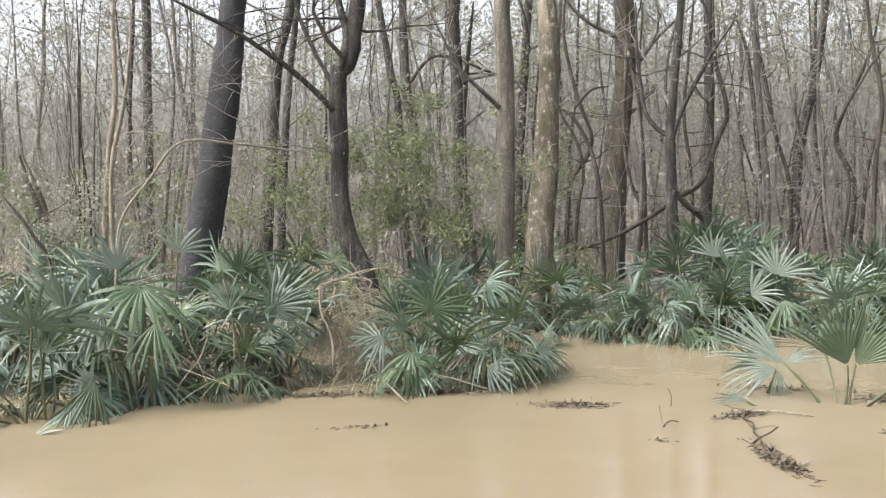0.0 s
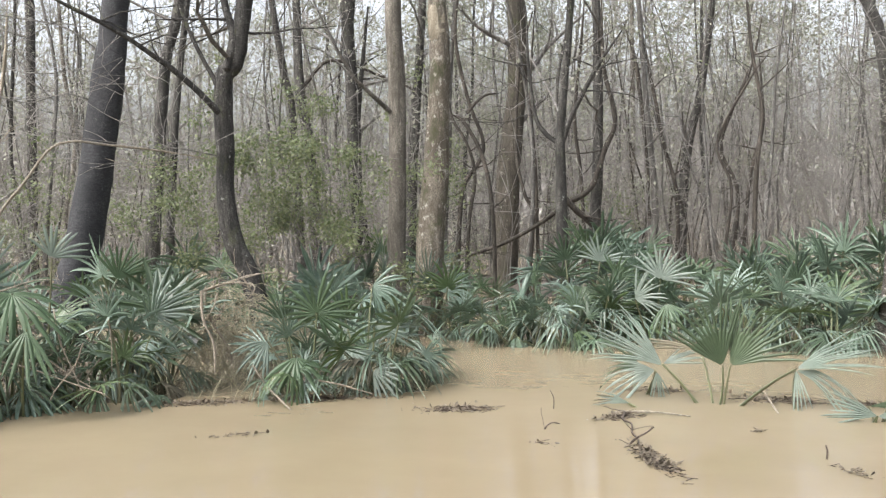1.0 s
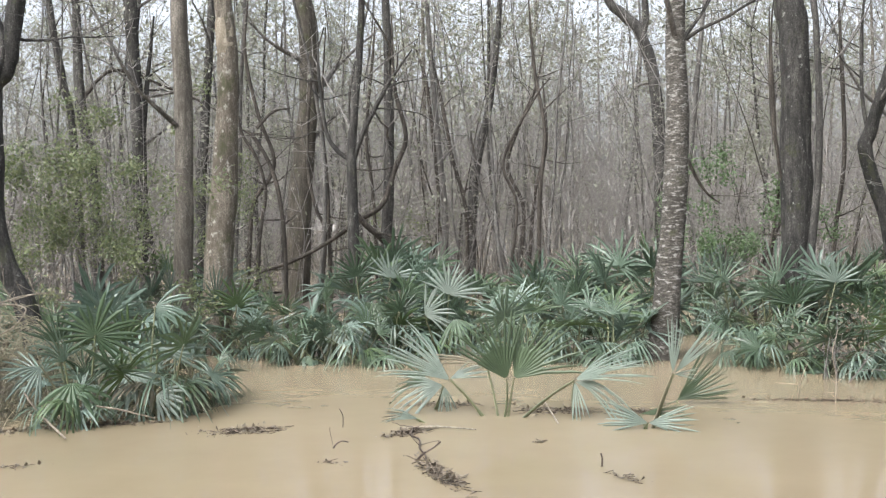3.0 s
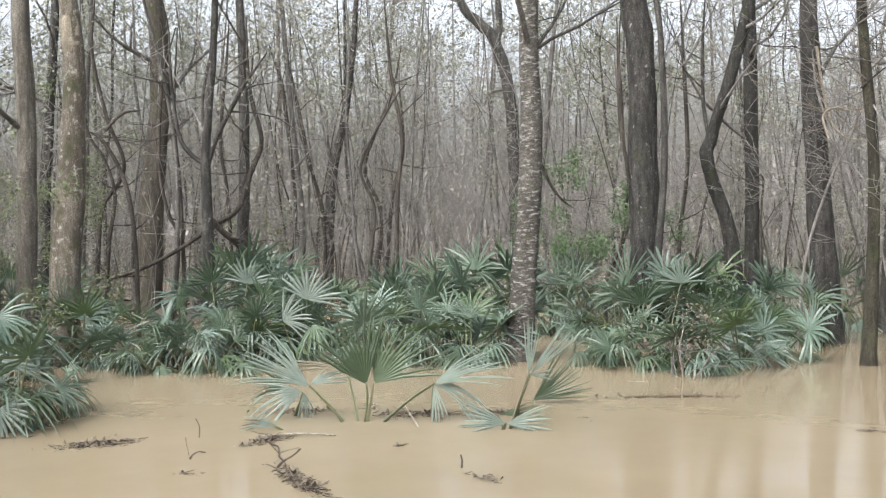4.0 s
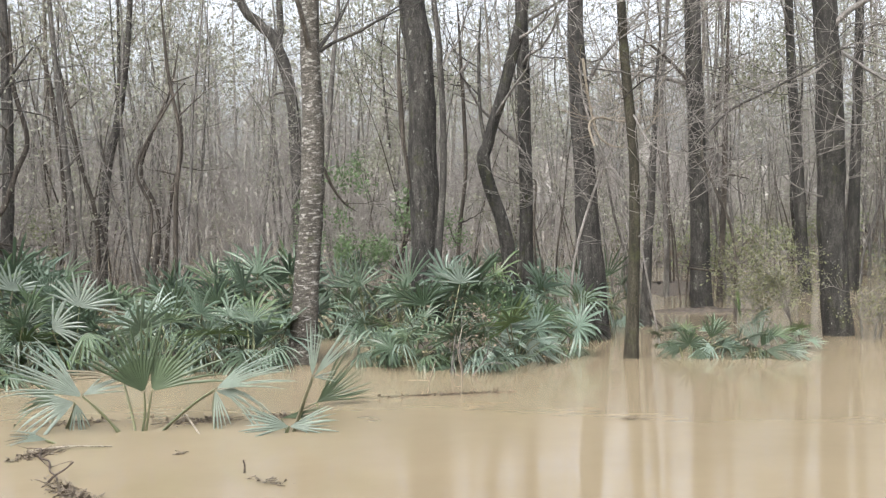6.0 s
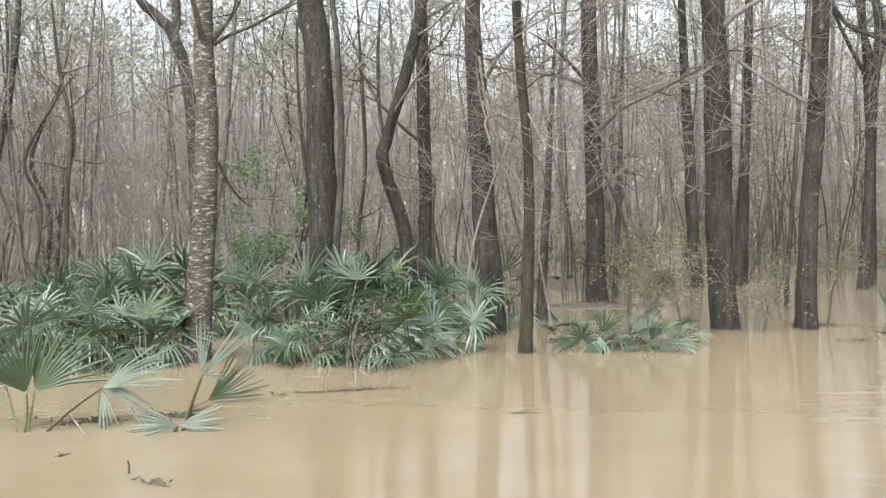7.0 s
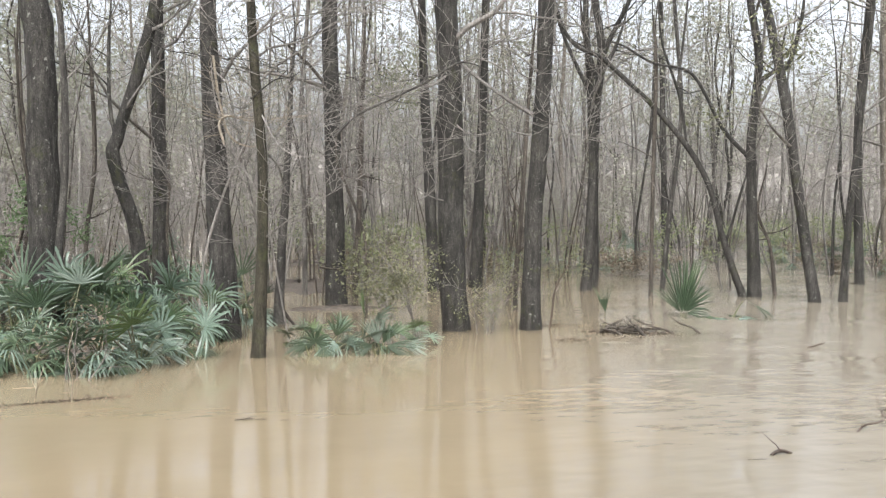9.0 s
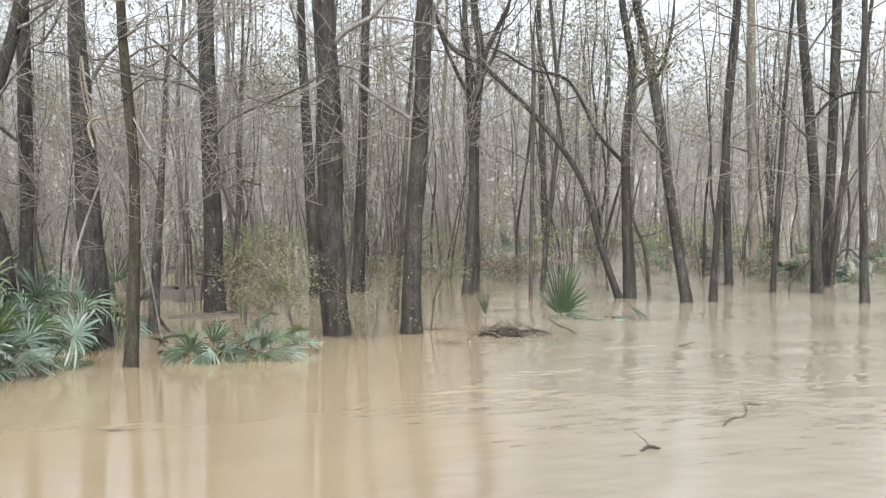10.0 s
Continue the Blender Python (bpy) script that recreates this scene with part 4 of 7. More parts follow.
def tree_line():
    """The uneven edge of the wood all round, where single stems are no longer told apart."""
    geo = Geo()
    rng = np.random.default_rng(9)
    n = 260
    a = np.linspace(0, 2 * np.pi, n, endpoint=False)
    rows = []
    for k, z in enumerate((-0.5, 2.8, 5.2, 7.5)):
        r = 118 + rng.normal(0, 2.5, n) + 2.5 * k
        h = z + (rng.normal(0, 1.5, n) + 1.2 * np.sin(a * 9) if k == 3 else rng.normal(0, 0.3, n) * (k > 0))
        rows.append(np.stack([np.sin(a) * r, np.cos(a) * r, h], 1))
    i = np.arange(n)
    j = (i + 1) % n
    geo.add(np.concatenate(rows), np.concatenate([np.stack([k * n + i, k * n + j, (k + 1) * n + j, (k + 1) * n + i], 1) for k in range(3)]))
    m, nn, l, p = shader("distant_wood_edge")
    v = stretched(nn, l, (1, 1, 0.12), False)
    f = noise_node(nn, l, v, 2.2, 6, 0.7)
    l.new(ramp(nn, l, f, [(0.35, (0.13, 0.121, 0.109)), (0.65, (0.3, 0.286, 0.262))]), p.inputs["Base Color"])
    p.inputs["Roughness"].default_value = 1.0
    tagged(new("backdrop", geo.mesh("backdrop", m, False)), "far grey-brown edge of the bare wood", "backdrop", kind="structure")


tree_line()


# ---- palmettos ----
def fan_blade(rng, o, m, s, blade, half, count, droop, cup, fold, split, wide, taper=(1.45, 1.3, 0.72), sag=(0, 0, -1)):
    """A fan of pleated leaflets round the stalk's end o, spread from m towards s, joined as far out as split."""
    nrm = np.cross(m, s)
    down = np.array(sag, float)
    step = radians(2 * half / count)

    def spot(t, q, reach, hang):
        d = m * math.cos(t) + s * math.sin(t)
        c = o + d * reach * q + nrm * reach * cup * q * q * (0.3 + abs(math.sin(t)))
        return c + down * hang * reach * max(q - split * 0.7, 0) ** 2 * 1.6 - d * reach * 0.25 * hang * max(q - split, 0) ** 2

    verts, quads, tris = [], [], []
    edge = [radians(-half) + step * i + (rng.gauss(0, 0.17) * step if 0 < i < count else 0) for i in range(count + 1)]
    for t in edge:
        verts += [spot(t, 0.03, blade, 0), spot(t, split, blade, 0)]
    for i in range(count):
        t = 0.5 * (edge[i] + edge[i + 1])
        ln = blade * (0.72 + 0.28 * math.cos(t * 0.75)) * rng.uniform(0.86, 1.06)
        hang = droop * rng.uniform(0.5, 1.6)
        tw = rng.gauss(0, 0.5)
        bend = rng.gauss(0, 0.045)
        hw = blade * split * math.tan(min(step, 0.5) / 2) * wide
        side = -m * math.sin(t) + s * math.cos(t)
        k = len(verts)
        verts += [spot(t, 0.03, blade, 0), spot(t, split, blade, 0) - nrm * hw * fold]
        for q, w in zip((max(0.46, split + 0.07), max(0.74, split + 0.16), 0.91), taper):
            c = spot(t, q, ln, hang) + side * bend * ln * q * q
            e = side * math.cos(tw * q) + nrm * math.sin(tw * q)
            verts += [c - e * hw * w, c - nrm * hw * fold * w, c + e * hw * w]
        verts.append(spot(t, 1.0, ln, hang) + side * bend * ln)
        b0, b1, c0, c1 = 2 * i, 2 * i + 1, 2 * i + 2, 2 * i + 3
        quads += [(b0, b1, k + 1, k), (k, k + 1, c1, c0), (b1, k + 2, k + 3, k + 1), (k + 1, k + 3, k + 4, c1)]
        for j in (2, 5):
            quads += [(k + j, k + j + 3, k + j + 4, k + j + 1), (k + j + 1, k + j + 4, k + j + 5, k + j + 2)]
        tris += [(k + 8, k + 11, k + 9), (k + 9, k + 11, k + 10)]
    bl = Geo()
    bl.add(verts, quads)
    bl.f.append(np.array(tris))
    return bl


def frond_meshes(seed, tilt, stalk, blade, nod=25.0, half=120.0, count=18, droop=0.35, cup=0.15, fold=0.3, split=0.3, roll=0.0, wide=1.05, blade_mat=None, sink=0.15):
    """A fan frond that leans out along +x: its blade, with leaflets joined near the stalk, and the stalk, as two meshes."""
    rng = random.Random(seed)
    ang, p, pts = radians(tilt * 0.35), np.array([0.02, 0.0, -sink]), []
    n = 7
    for i in range(n + 1):
        pts.append(p.copy())
        ang = radians(tilt * (0.35 + 0.65 * i / n))
        p = p + np.array([math.sin(ang), rng.gauss(0, 0.03), math.cos(ang)]) * (stalk + sink) / n
    st = Geo()
    path = np.array(pts)
    tube(st, path, np.linspace(0.016, 0.0085, len(path)), 6)
    a = ang + radians(nod)
    m = np.array([math.sin(a), 0, math.cos(a)])
    s0 = np.array([0, 1.0, 0])
    n0 = np.cross(m, s0)
    s = s0 * math.cos(radians(roll)) + n0 * math.sin(radians(roll))
    bl = fan_blade(rng, path[-1], m, s, blade, half, count, droop, cup, fold, split, wide)
    return bl.mesh("frond", blade_mat or FROND, False), st.mesh("stalk", STALK)


def pinned_fan(ob, seed, root, crown, aim, half, blade, count, material, label="", fused=0.3, lean=10.0, roll=0.0, droop=0.1, fold=0.45, wide=1.0):
    """A frond of ob from its root to its stalk's end, whose fan points aim degrees from upright and leans out of the plane."""
    rng = random.Random(seed)
    a, b = np.array(root, float), np.array(crown, float)
    bow = np.array([rng.uniform(-0.02, 0.02), 0.0, 0.06 * abs(b[0] - a[0])])
    path, rr = smooth_path([a, a + (b - a) * 0.35 + bow, a + (b - a) * 0.7 + bow, b], (0.012, 0.01, 0.0085, 0.0065), 4)
    st = Geo()
    tube(st, path, rr, 6)
    up, out = radians(aim), radians(lean)
    m = np.array([math.sin(up) * math.cos(out), -math.sin(out), math.cos(up) * math.cos(out)])
    s0 = np.array([math.cos(up), 0.0, -math.sin(up)])
    s = s0 * math.cos(radians(roll)) + np.cross(m, s0) * math.sin(radians(roll))
    taper = (0.31 / fused, 0.27 / fused, 0.14 / fused)
    fr = part("frond", fan_blade(rng, b, m, s, blade, half, count, droop, 0.05, fold, fused, wide, taper).mesh("frond", material, False), ob, label)
    part("stalk", st.mesh("stalk", STALK), fr)
    return fr


FRONDS = {}
for tilt_class, rows in {
    "up": ((6, 0.7, 0.56), (14, 0.8, 0.6), (22, 0.65, 0.54), (28, 0.75, 0.62), (12, 0.55, 0.56)),
    "mid": ((36, 0.7, 0.58), (44, 0.75, 0.6), (50, 0.6, 0.54), (40, 0.55, 0.62), (47, 0.65, 0.58)),
    "low": ((60, 0.55, 0.58), (68, 0.6, 0.56), (76, 0.5, 0.54), (64, 0.42, 0.6)),
}.items():
    FRONDS[tilt_class] = [frond_meshes(400 + i * 7 + len(tilt_class), t, s, b, nod=(-4, 8, 20, 2, 14)[i], half=(78, 104, 88, 118, 84)[i], count=(12, 14, 12, 15, 11)[i], wide=(1.0, 0.95, 1.1, 0.9, 1.15)[i], fold=0.45,
                                       droop=(0.2, 0.5, 0.75, 0.35, 0.95)[i] * (0.5 if tilt_class == "up" else 0.9), split=(0.14, 0.16, 0.12, 0.2, 0.12)[i], roll=(0, 18, -22, 8, -12)[i], cup=(0.05, 0.2, 0.12, 0.25, 0.0)[i])
                          for i, (t, s, b) in enumerate(rows)]
FRONDS["skirt"] = [frond_meshes(460 + i, 62 + 7 * i, 0.26 + 0.03 * i, 0.54, nod=10 + 8 * i, half=(74, 90, 66, 100)[i], count=(12, 14, 11, 15)[i], droop=0.65 + 0.15 * (i % 3), wide=1.3, fold=0.45,
                               split=0.14, roll=(0, 25, -30, 10)[i], cup=0.08) for i in range(4)]
FRONDS["dead"] = [frond_meshes(480 + i, 84 + 5 * i, 0.4, 0.5, nod=30, half=80, count=15, droop=0.8, cup=0.0, blade_mat=FROND_DEAD) for i in range(3)]


def palmetto(x, y, size, count, seed, label, upright=0.3, dead=0):
    rng = random.Random(seed)
    ob = thing("palmetto", label, "palmetto", "palmettos in the flood", (x, y, 0.0), rng.uniform(0, 360))
    skirt = 3 + count // 3
    for i in range(count + skirt + dead):
        u = (i + rng.random() * 0.7) / max(count, 1)
        kind = "dead" if i >= count + skirt else "skirt" if i >= count else ("up" if u < upright else "mid" if u < upright + 0.4 else "low")
        blade, stalk = rng.choice(FRONDS[kind])
        s = size * rng.uniform(0.66, 1.16)
        m = pose(rng.gauss(0, 0.05), rng.gauss(0, 0.05), 0, rng.gauss(0, 15), rng.gauss(0, 15), i * 137.5 + rng.gauss(0, 22)) @ Matrix.Diagonal((s, s, s, 1))
        fr = part("frond", blade, ob, "dead brown drooping fan frond" if kind == "dead" else "", m)
        part("stalk", stalk, fr)
    return ob


palmetto(-7.70, 4.43, 0.95, 8, 300, "dense palmetto with blue-green fan fronds in muddy water", 0.35, 1)
palmetto(-7.95, 5.06, 1.06, 10, 301, "tall palmetto with upright grey-green fan fronds", 0.5, 0)
palmetto(-7.86, 5.55, 0.98, 11, 302, "dense palmetto with blue-green fan fronds in muddy water", 0.35, 1)
palmetto(-7.40, 5.81, 0.72, 8, 303, "small palmetto with grey-green fan fronds at the water's edge", 0.25, 0)
palmetto(-7.07, 6.14, 1.01, 10, 304, "tall palmetto with upright grey-green fan fronds", 0.35, 1)
palmetto(-7.29, 6.77, 0.9, 9, 305, "dense palmetto with blue-green fan fronds in muddy water", 0.35, 0)
palmetto(-10.15, 5.67, 1.12, 10, 306, "tall palmetto with upright grey-green fan fronds", 0.5, 1)
palmetto(-10.24, 6.46, 1.23, 11, 307, "tall palmetto with upright grey-green fan fronds", 0.5, 0)
palmetto(-10.23, 7.16, 1.0, 10, 308, "tall palmetto with upright grey-green fan fronds", 0.35, 1)
palmetto(-9.08, 7.98, 1.1, 10, 309, "tall palmetto with upright grey-green fan fronds", 0.5, 0)
palmetto(-9.43, 8.87, 1.12, 10, 310, "tall palmetto with upright grey-green fan fronds", 0.5, 1)
palmetto(-12.28, 7.47, 1.23, 10, 311, "tall palmetto with upright grey-green fan fronds", 0.5, 0)
palmetto(-11.62, 10.53, 1.18, 10, 312, "tall palmetto with upright grey-green fan fronds", 0.5, 1)
palmetto(-10.81, 10.90, 1.01, 8, 313, "tall palmetto with upright grey-green fan fronds", 0.35, 0)
palmetto(-9.61, 4.89, 1.12, 11, 314, "tall palmetto with upright grey-green fan fronds", 0.5, 1)
palmetto(-11.77, 5.66, 1.23, 11, 315, "tall palmetto with upright grey-green fan fronds", 0.5, 0)
palmetto(-5.85, 6.97, 0.71, 10, 316, "small palmetto with grey-green fan fronds at the water's edge", 0.25, 1)
palmetto(-5.84, 7.56, 0.8, 10, 317, "small palmetto with grey-green fan fronds at the water's edge", 0.25, 0)
palmetto(-5.39, 7.54, 0.76, 10, 318, "small palmetto with grey-green fan fronds at the water's edge", 0.25, 1)
palmetto(-5.57, 8.31, 0.66, 8, 319, "small palmetto with grey-green fan fronds at the water's edge", 0.25, 0)
palmetto(-6.93, 8.62, 0.94, 11, 320, "dense palmetto with blue-green fan fronds in muddy water", 0.35, 1)
palmetto(-6.79, 9.39, 0.94, 11, 321, "dense palmetto with blue-green fan fronds in muddy water", 0.35, 0)
palmetto(-7.82, 9.12, 0.76, 8, 322, "small palmetto with grey-green fan fronds at the water's edge", 0.25, 1)
palmetto(-7.06, 8.12, 0.61, 7, 323, "small palmetto with grey-green fan fronds at the water's edge", 0.25, 0)
palmetto(-8.31, 11.29, 1.0, 9, 324, "tall palmetto with upright grey-green fan fronds", 0.35, 1)
palmetto(-7.61, 11.27, 0.95, 9, 325, "dense palmetto with blue-green fan fronds in muddy water", 0.35, 0)
palmetto(-6.90, 10.97, 0.9, 8, 326, "dense palmetto with blue-green fan fronds in muddy water", 0.35, 1)
palmetto(-6.48, 10.88, 0.75, 8, 327, "small palmetto with grey-green fan fronds at the water's edge", 0.25, 0)
palmetto(-9.04, 12.91, 1.05, 8, 328, "tall palmetto with upright grey-green fan fronds", 0.5, 1)
palmetto(-8.11, 12.89, 1.0, 8, 329, "tall palmetto with upright grey-green fan fronds", 0.35, 0)
palmetto(-10.96, 12.09, 0.8, 7, 330, "small palmetto with grey-green fan fronds at the water's edge", 0.25, 1)
palmetto(-5.65, 10.62, 0.7, 8, 331, "small palmetto with grey-green fan fronds at the water's edge", 0.25, 0)
palmetto(-5.30, 10.63, 0.75, 8, 332, "small palmetto with grey-green fan fronds at the water's edge", 0.25, 1)
palmetto(-4.96, 10.70, 0.8, 9, 333, "small palmetto with grey-green fan fronds at the water's edge", 0.25, 0)
palmetto(-4.75, 11.17, 0.85, 9, 334, "dense palmetto with blue-green fan fronds in muddy water", 0.35, 1)
palmetto(-4.55, 11.80, 0.9, 9, 335, "dense palmetto with blue-green fan fronds in muddy water", 0.35, 0)
palmetto(-4.15, 12.00, 0.85, 9, 336, "dense palmetto with blue-green fan fronds in muddy water", 0.35, 1)
palmetto(-5.90, 12.39, 1.0, 10, 337, "tall palmetto with upright grey-green fan fronds", 0.35, 0)
palmetto(-5.57, 13.09, 1.15, 11, 338, "tall palmetto with upright grey-green fan fronds", 0.5, 1)
palmetto(-5.15, 13.43, 1.05, 10, 339, "tall palmetto with upright grey-green fan fronds", 0.5, 0)
palmetto(-4.58, 13.54, 1.05, 10, 340, "tall palmetto with upright grey-green fan fronds", 0.5, 1)
palmetto(-6.22, 11.12, 0.7, 6, 341, "small palmetto with grey-green fan fronds at the water's edge", 0.25, 0)
palmetto(-6.45, 12.85, 0.9, 8, 342, "dense palmetto with blue-green fan fronds in muddy water", 0.35, 1)
palmetto(-3.66, 12.01, 0.8, 8, 343, "small palmetto with grey-green fan fronds at the water's edge", 0.25, 0)
palmetto(-3.14, 11.55, 0.85, 9, 344, "dense palmetto with blue-green fan fronds in muddy water", 0.35, 1)
palmetto(-2.68, 11.56, 0.85, 9, 345, "dense palmetto with blue-green fan fronds in muddy water", 0.35, 0)
palmetto(-2.22, 11.56, 0.85, 9, 346, "dense palmetto with blue-green fan fronds in muddy water", 0.35, 1)
palmetto(-1.96, 12.03, 0.85, 8, 347, "dense palmetto with blue-green fan fronds in muddy water", 0.35, 0)
palmetto(-3.87, 13.68, 1.05, 9, 348, "tall palmetto with upright grey-green fan fronds", 0.5, 1)
palmetto(-3.31, 13.99, 1.1, 10, 349, "tall palmetto with upright grey-green fan fronds", 0.5, 0)
palmetto(-2.67, 13.98, 1.15, 10, 350, "tall palmetto with upright grey-green fan fronds", 0.5, 1)
palmetto(-2.17, 14.30, 1.1, 9, 351, "tall palmetto with upright grey-green fan fronds", 0.5, 0)
palmetto(-1.52, 14.29, 1.0, 8, 352, "tall palmetto with upright grey-green fan fronds", 0.35, 1)
palmetto(-1.77, 17.58, 1.2, 8, 353, "tall palmetto with upright grey-green fan fronds", 0.5, 0)
palmetto(-0.77, 11.80, 0.7, 8, 354, "small palmetto with grey-green fan fronds at the water's edge", 0.25, 1)
palmetto(-0.37, 11.37, 0.75, 9, 355, "small palmetto with grey-green fan fronds at the water's edge", 0.25, 0)
palmetto(0.03, 11.17, 0.75, 9, 356, "small palmetto with grey-green fan fronds at the water's edge", 0.25, 1)
palmetto(0.39, 11.26, 0.8, 10, 357, "small palmetto with grey-green fan fronds at the water's edge", 0.25, 0)
palmetto(0.76, 11.38, 0.8, 9, 358, "small palmetto with grey-green fan fronds at the water's edge", 0.25, 1)
palmetto(1.15, 12.05, 0.75, 9, 359, "small palmetto with grey-green fan fronds at the water's edge", 0.25, 0)
palmetto(-0.63, 13.64, 0.95, 9, 360, "dense palmetto with blue-green fan fronds in muddy water", 0.35, 1)
palmetto(-0.11, 13.51, 1.15, 11, 361, "tall palmetto with upright grey-green fan fronds", 0.5, 0)
palmetto(0.40, 13.51, 1.2, 12, 362, "tall palmetto with upright grey-green fan fronds", 0.5, 1)
palmetto(0.89, 13.33, 1.05, 10, 363, "tall palmetto with upright grey-green fan fronds", 0.5, 0)
palmetto(1.45, 13.33, 0.85, 9, 364, "dense palmetto with blue-green fan fronds in muddy water", 0.35, 1)
palmetto(1.85, 13.97, 0.7, 7, 365, "small palmetto with grey-green fan fronds at the water's edge", 0.25, 0)
palmetto(-1.13, 14.28, 0.95, 8, 366, "dense palmetto with blue-green fan fronds in muddy water", 0.35, 1)
palmetto(0.13, 15.32, 1.2, 9, 367, "tall palmetto with upright grey-green fan fronds", 0.5, 0)
palmetto(2.45, 15.25, 0.9, 5, 368, "dense palmetto with blue-green fan fronds in muddy water", 0.35, 1)
palmetto(1.80, 17.38, 1.0, 6, 369, "tall palmetto with upright grey-green fan fronds", 0.35, 0)
palmetto(1.21, 19.61, 1.1, 6, 370, "tall palmetto with upright grey-green fan fronds", 0.5, 1)
palmetto(2.71, 12.47, 0.4, 5, 371, "small palmetto with grey-green fan fronds at the water's edge", 0.25, 0)
palmetto(2.88, 12.10, 0.46, 6, 372, "small palmetto with grey-green fan fronds at the water's edge", 0.25, 1)
palmetto(3.36, 11.77, 0.66, 7, 373, "small palmetto with grey-green fan fronds at the water's edge", 0.25, 0)
palmetto(3.66, 11.59, 0.4, 5, 374, "small palmetto with grey-green fan fronds at the water's edge", 0.25, 1)
palmetto(4.14, 11.88, 0.36, 3, 375, "small palmetto with grey-green fan fronds at the water's edge", 0.25, 0)
palmetto(18.38, 17.73, 0.9, 8, 376, "dense palmetto with blue-green fan fronds in muddy water", 0.35, 1)
palmetto(19.15, 17.95, 0.8, 7, 377, "small palmetto with grey-green fan fronds at the water's edge", 0.25, 0)
palmetto(18.30, 18.90, 0.8, 7, 378, "small palmetto with grey-green fan fronds at the water's edge", 0.25, 1)
palmetto(19.84, 19.75, 1.0, 7, 379, "tall palmetto with upright grey-green fan fronds", 0.35, 0)
palmetto(18.94, 17.41, 0.7, 6, 380, "small palmetto with grey-green fan fronds at the water's edge", 0.25, 1)
palmetto(18.87, 20.32, 0.8, 5, 381, "small palmetto with grey-green fan fronds at the water's edge", 0.25, 0)
palmetto(2.69, 15.26, 0.8, 4, 382, "small palmetto with grey-green fan fronds at the water's edge", 0.25, 1)
palmetto(20.91, 24.80, 0.8, 5, 383, "small palmetto with grey-green fan fronds at the water's edge", 0.25, 0)
palmetto(23.93, 26.22, 0.8, 5, 384, "small palmetto with grey-green fan fronds at the water's edge", 0.25, 1)
palmetto(20.68, 23.97, 0.7, 4, 385, "small palmetto with grey-green fan fronds at the water's edge", 0.25, 0)
palmetto(22.07, 19.26, 0.9, 6, 386, "dense palmetto with blue-green fan fronds in muddy water", 0.35, 1)
palmetto(2.17, 26.07, 0.9, 5, 387, "dense palmetto with blue-green fan fronds in muddy water", 0.35, 0)
palmetto(-13.19, 11.61, 1.0, 7, 388, "tall palmetto with upright grey-green fan fronds", 0.35, 1)
palmetto(-12.28, 12.99, 0.9, 6, 389, "dense palmetto with blue-green fan fronds in muddy water", 0.35, 0)
palmetto(-3.07, 14.64, 1.1, 8, 390, "tall palmetto with upright grey-green fan fronds", 0.5, 1)
palmetto(-1.18, 16.93, 1.0, 7, 391, "tall palmetto with upright grey-green fan fronds", 0.35, 0)
palmetto(-0.57, 14.13, 1.0, 8, 392, "tall palmetto with upright grey-green fan fronds", 0.35, 1)
palmetto(18.38, 22.91, 0.8, 5, 393, "small palmetto with grey-green fan fronds at the water's edge", 0.25, 0)
palmetto(19.46, 25.68, 0.8, 5, 394, "small palmetto with grey-green fan fronds at the water's edge", 0.25, 1)
palmetto(15.78, 27.92, 0.8, 5, 395, "small palmetto with grey-green fan fronds at the water's edge", 0.25, 0)
palmetto(12.07, 24.50, 0.7, 5, 396, "small palmetto with grey-green fan fronds at the water's edge", 0.25, 1)
palmetto(13.32, 24.96, 0.8, 5, 397, "small palmetto with grey-green fan fronds at the water's edge", 0.25, 0)
palmetto(11.80, 27.47, 0.8, 5, 398, "small palmetto with grey-green fan fronds at the water's edge", 0.25, 1)


def special_frond(ob, seed, heading, tilt, stalk, blade, material, label="", **more):
    """One frond with a shape of its own, leaning towards a heading in degrees."""
    b, s = frond_meshes(seed, tilt, stalk, blade, blade_mat=material, **more)
    fr = part("frond", b, ob, label, pose(0, 0, 0, 0, 0, heading))
    part("stalk", s, fr)
    return fr


# fronds that stand out, each from its root to its stalk's end in the plane across the plant
plant = thing("palmetto", "palmetto with one broad upright fan standing alone in water", "palmetto", "palmettos in the flood", (-2.46, 8.14, 0), 16.8)
pinned_fan(plant, 900, (-0.02, 0.00, -0.12), (0.03, -0.01, 0.31), -20, 40, 0.68, 13, FROND_OLIVE, "broad upright olive-green fan frond", fused=0.40, lean=6, roll=14)
pinned_fan(plant, 901, (0.02, -0.00, -0.12), (0.09, 0.02, 0.31), 38, 42, 0.69, 13, FROND_OLIVE, "broad upright olive-green fan frond", fused=0.38, lean=4, roll=-16)
pinned_fan(plant, 902, (-0.12, 0.02, -0.12), (-0.44, 0.03, 0.30), -50, 27, 0.73, 13, FROND_PALE, "pale grey-green fan frond", fused=0.30, lean=8, roll=30, fold=0.7)
pinned_fan(plant, 903, (-0.06, 0.01, -0.12), (-0.45, 0.18, 0.29), 68, 22, 0.40, 7, FROND_PALE, "pale grey-green fan frond", fused=0.26, lean=-15, roll=-20)
pinned_fan(plant, 904, (0.04, -0.01, -0.12), (0.58, -0.13, 0.32), 66, 22, 0.67, 12, FROND_PALE, "pale grey-green fan frond", fused=0.28, lean=10, roll=-30, droop=0.12, fold=0.6)
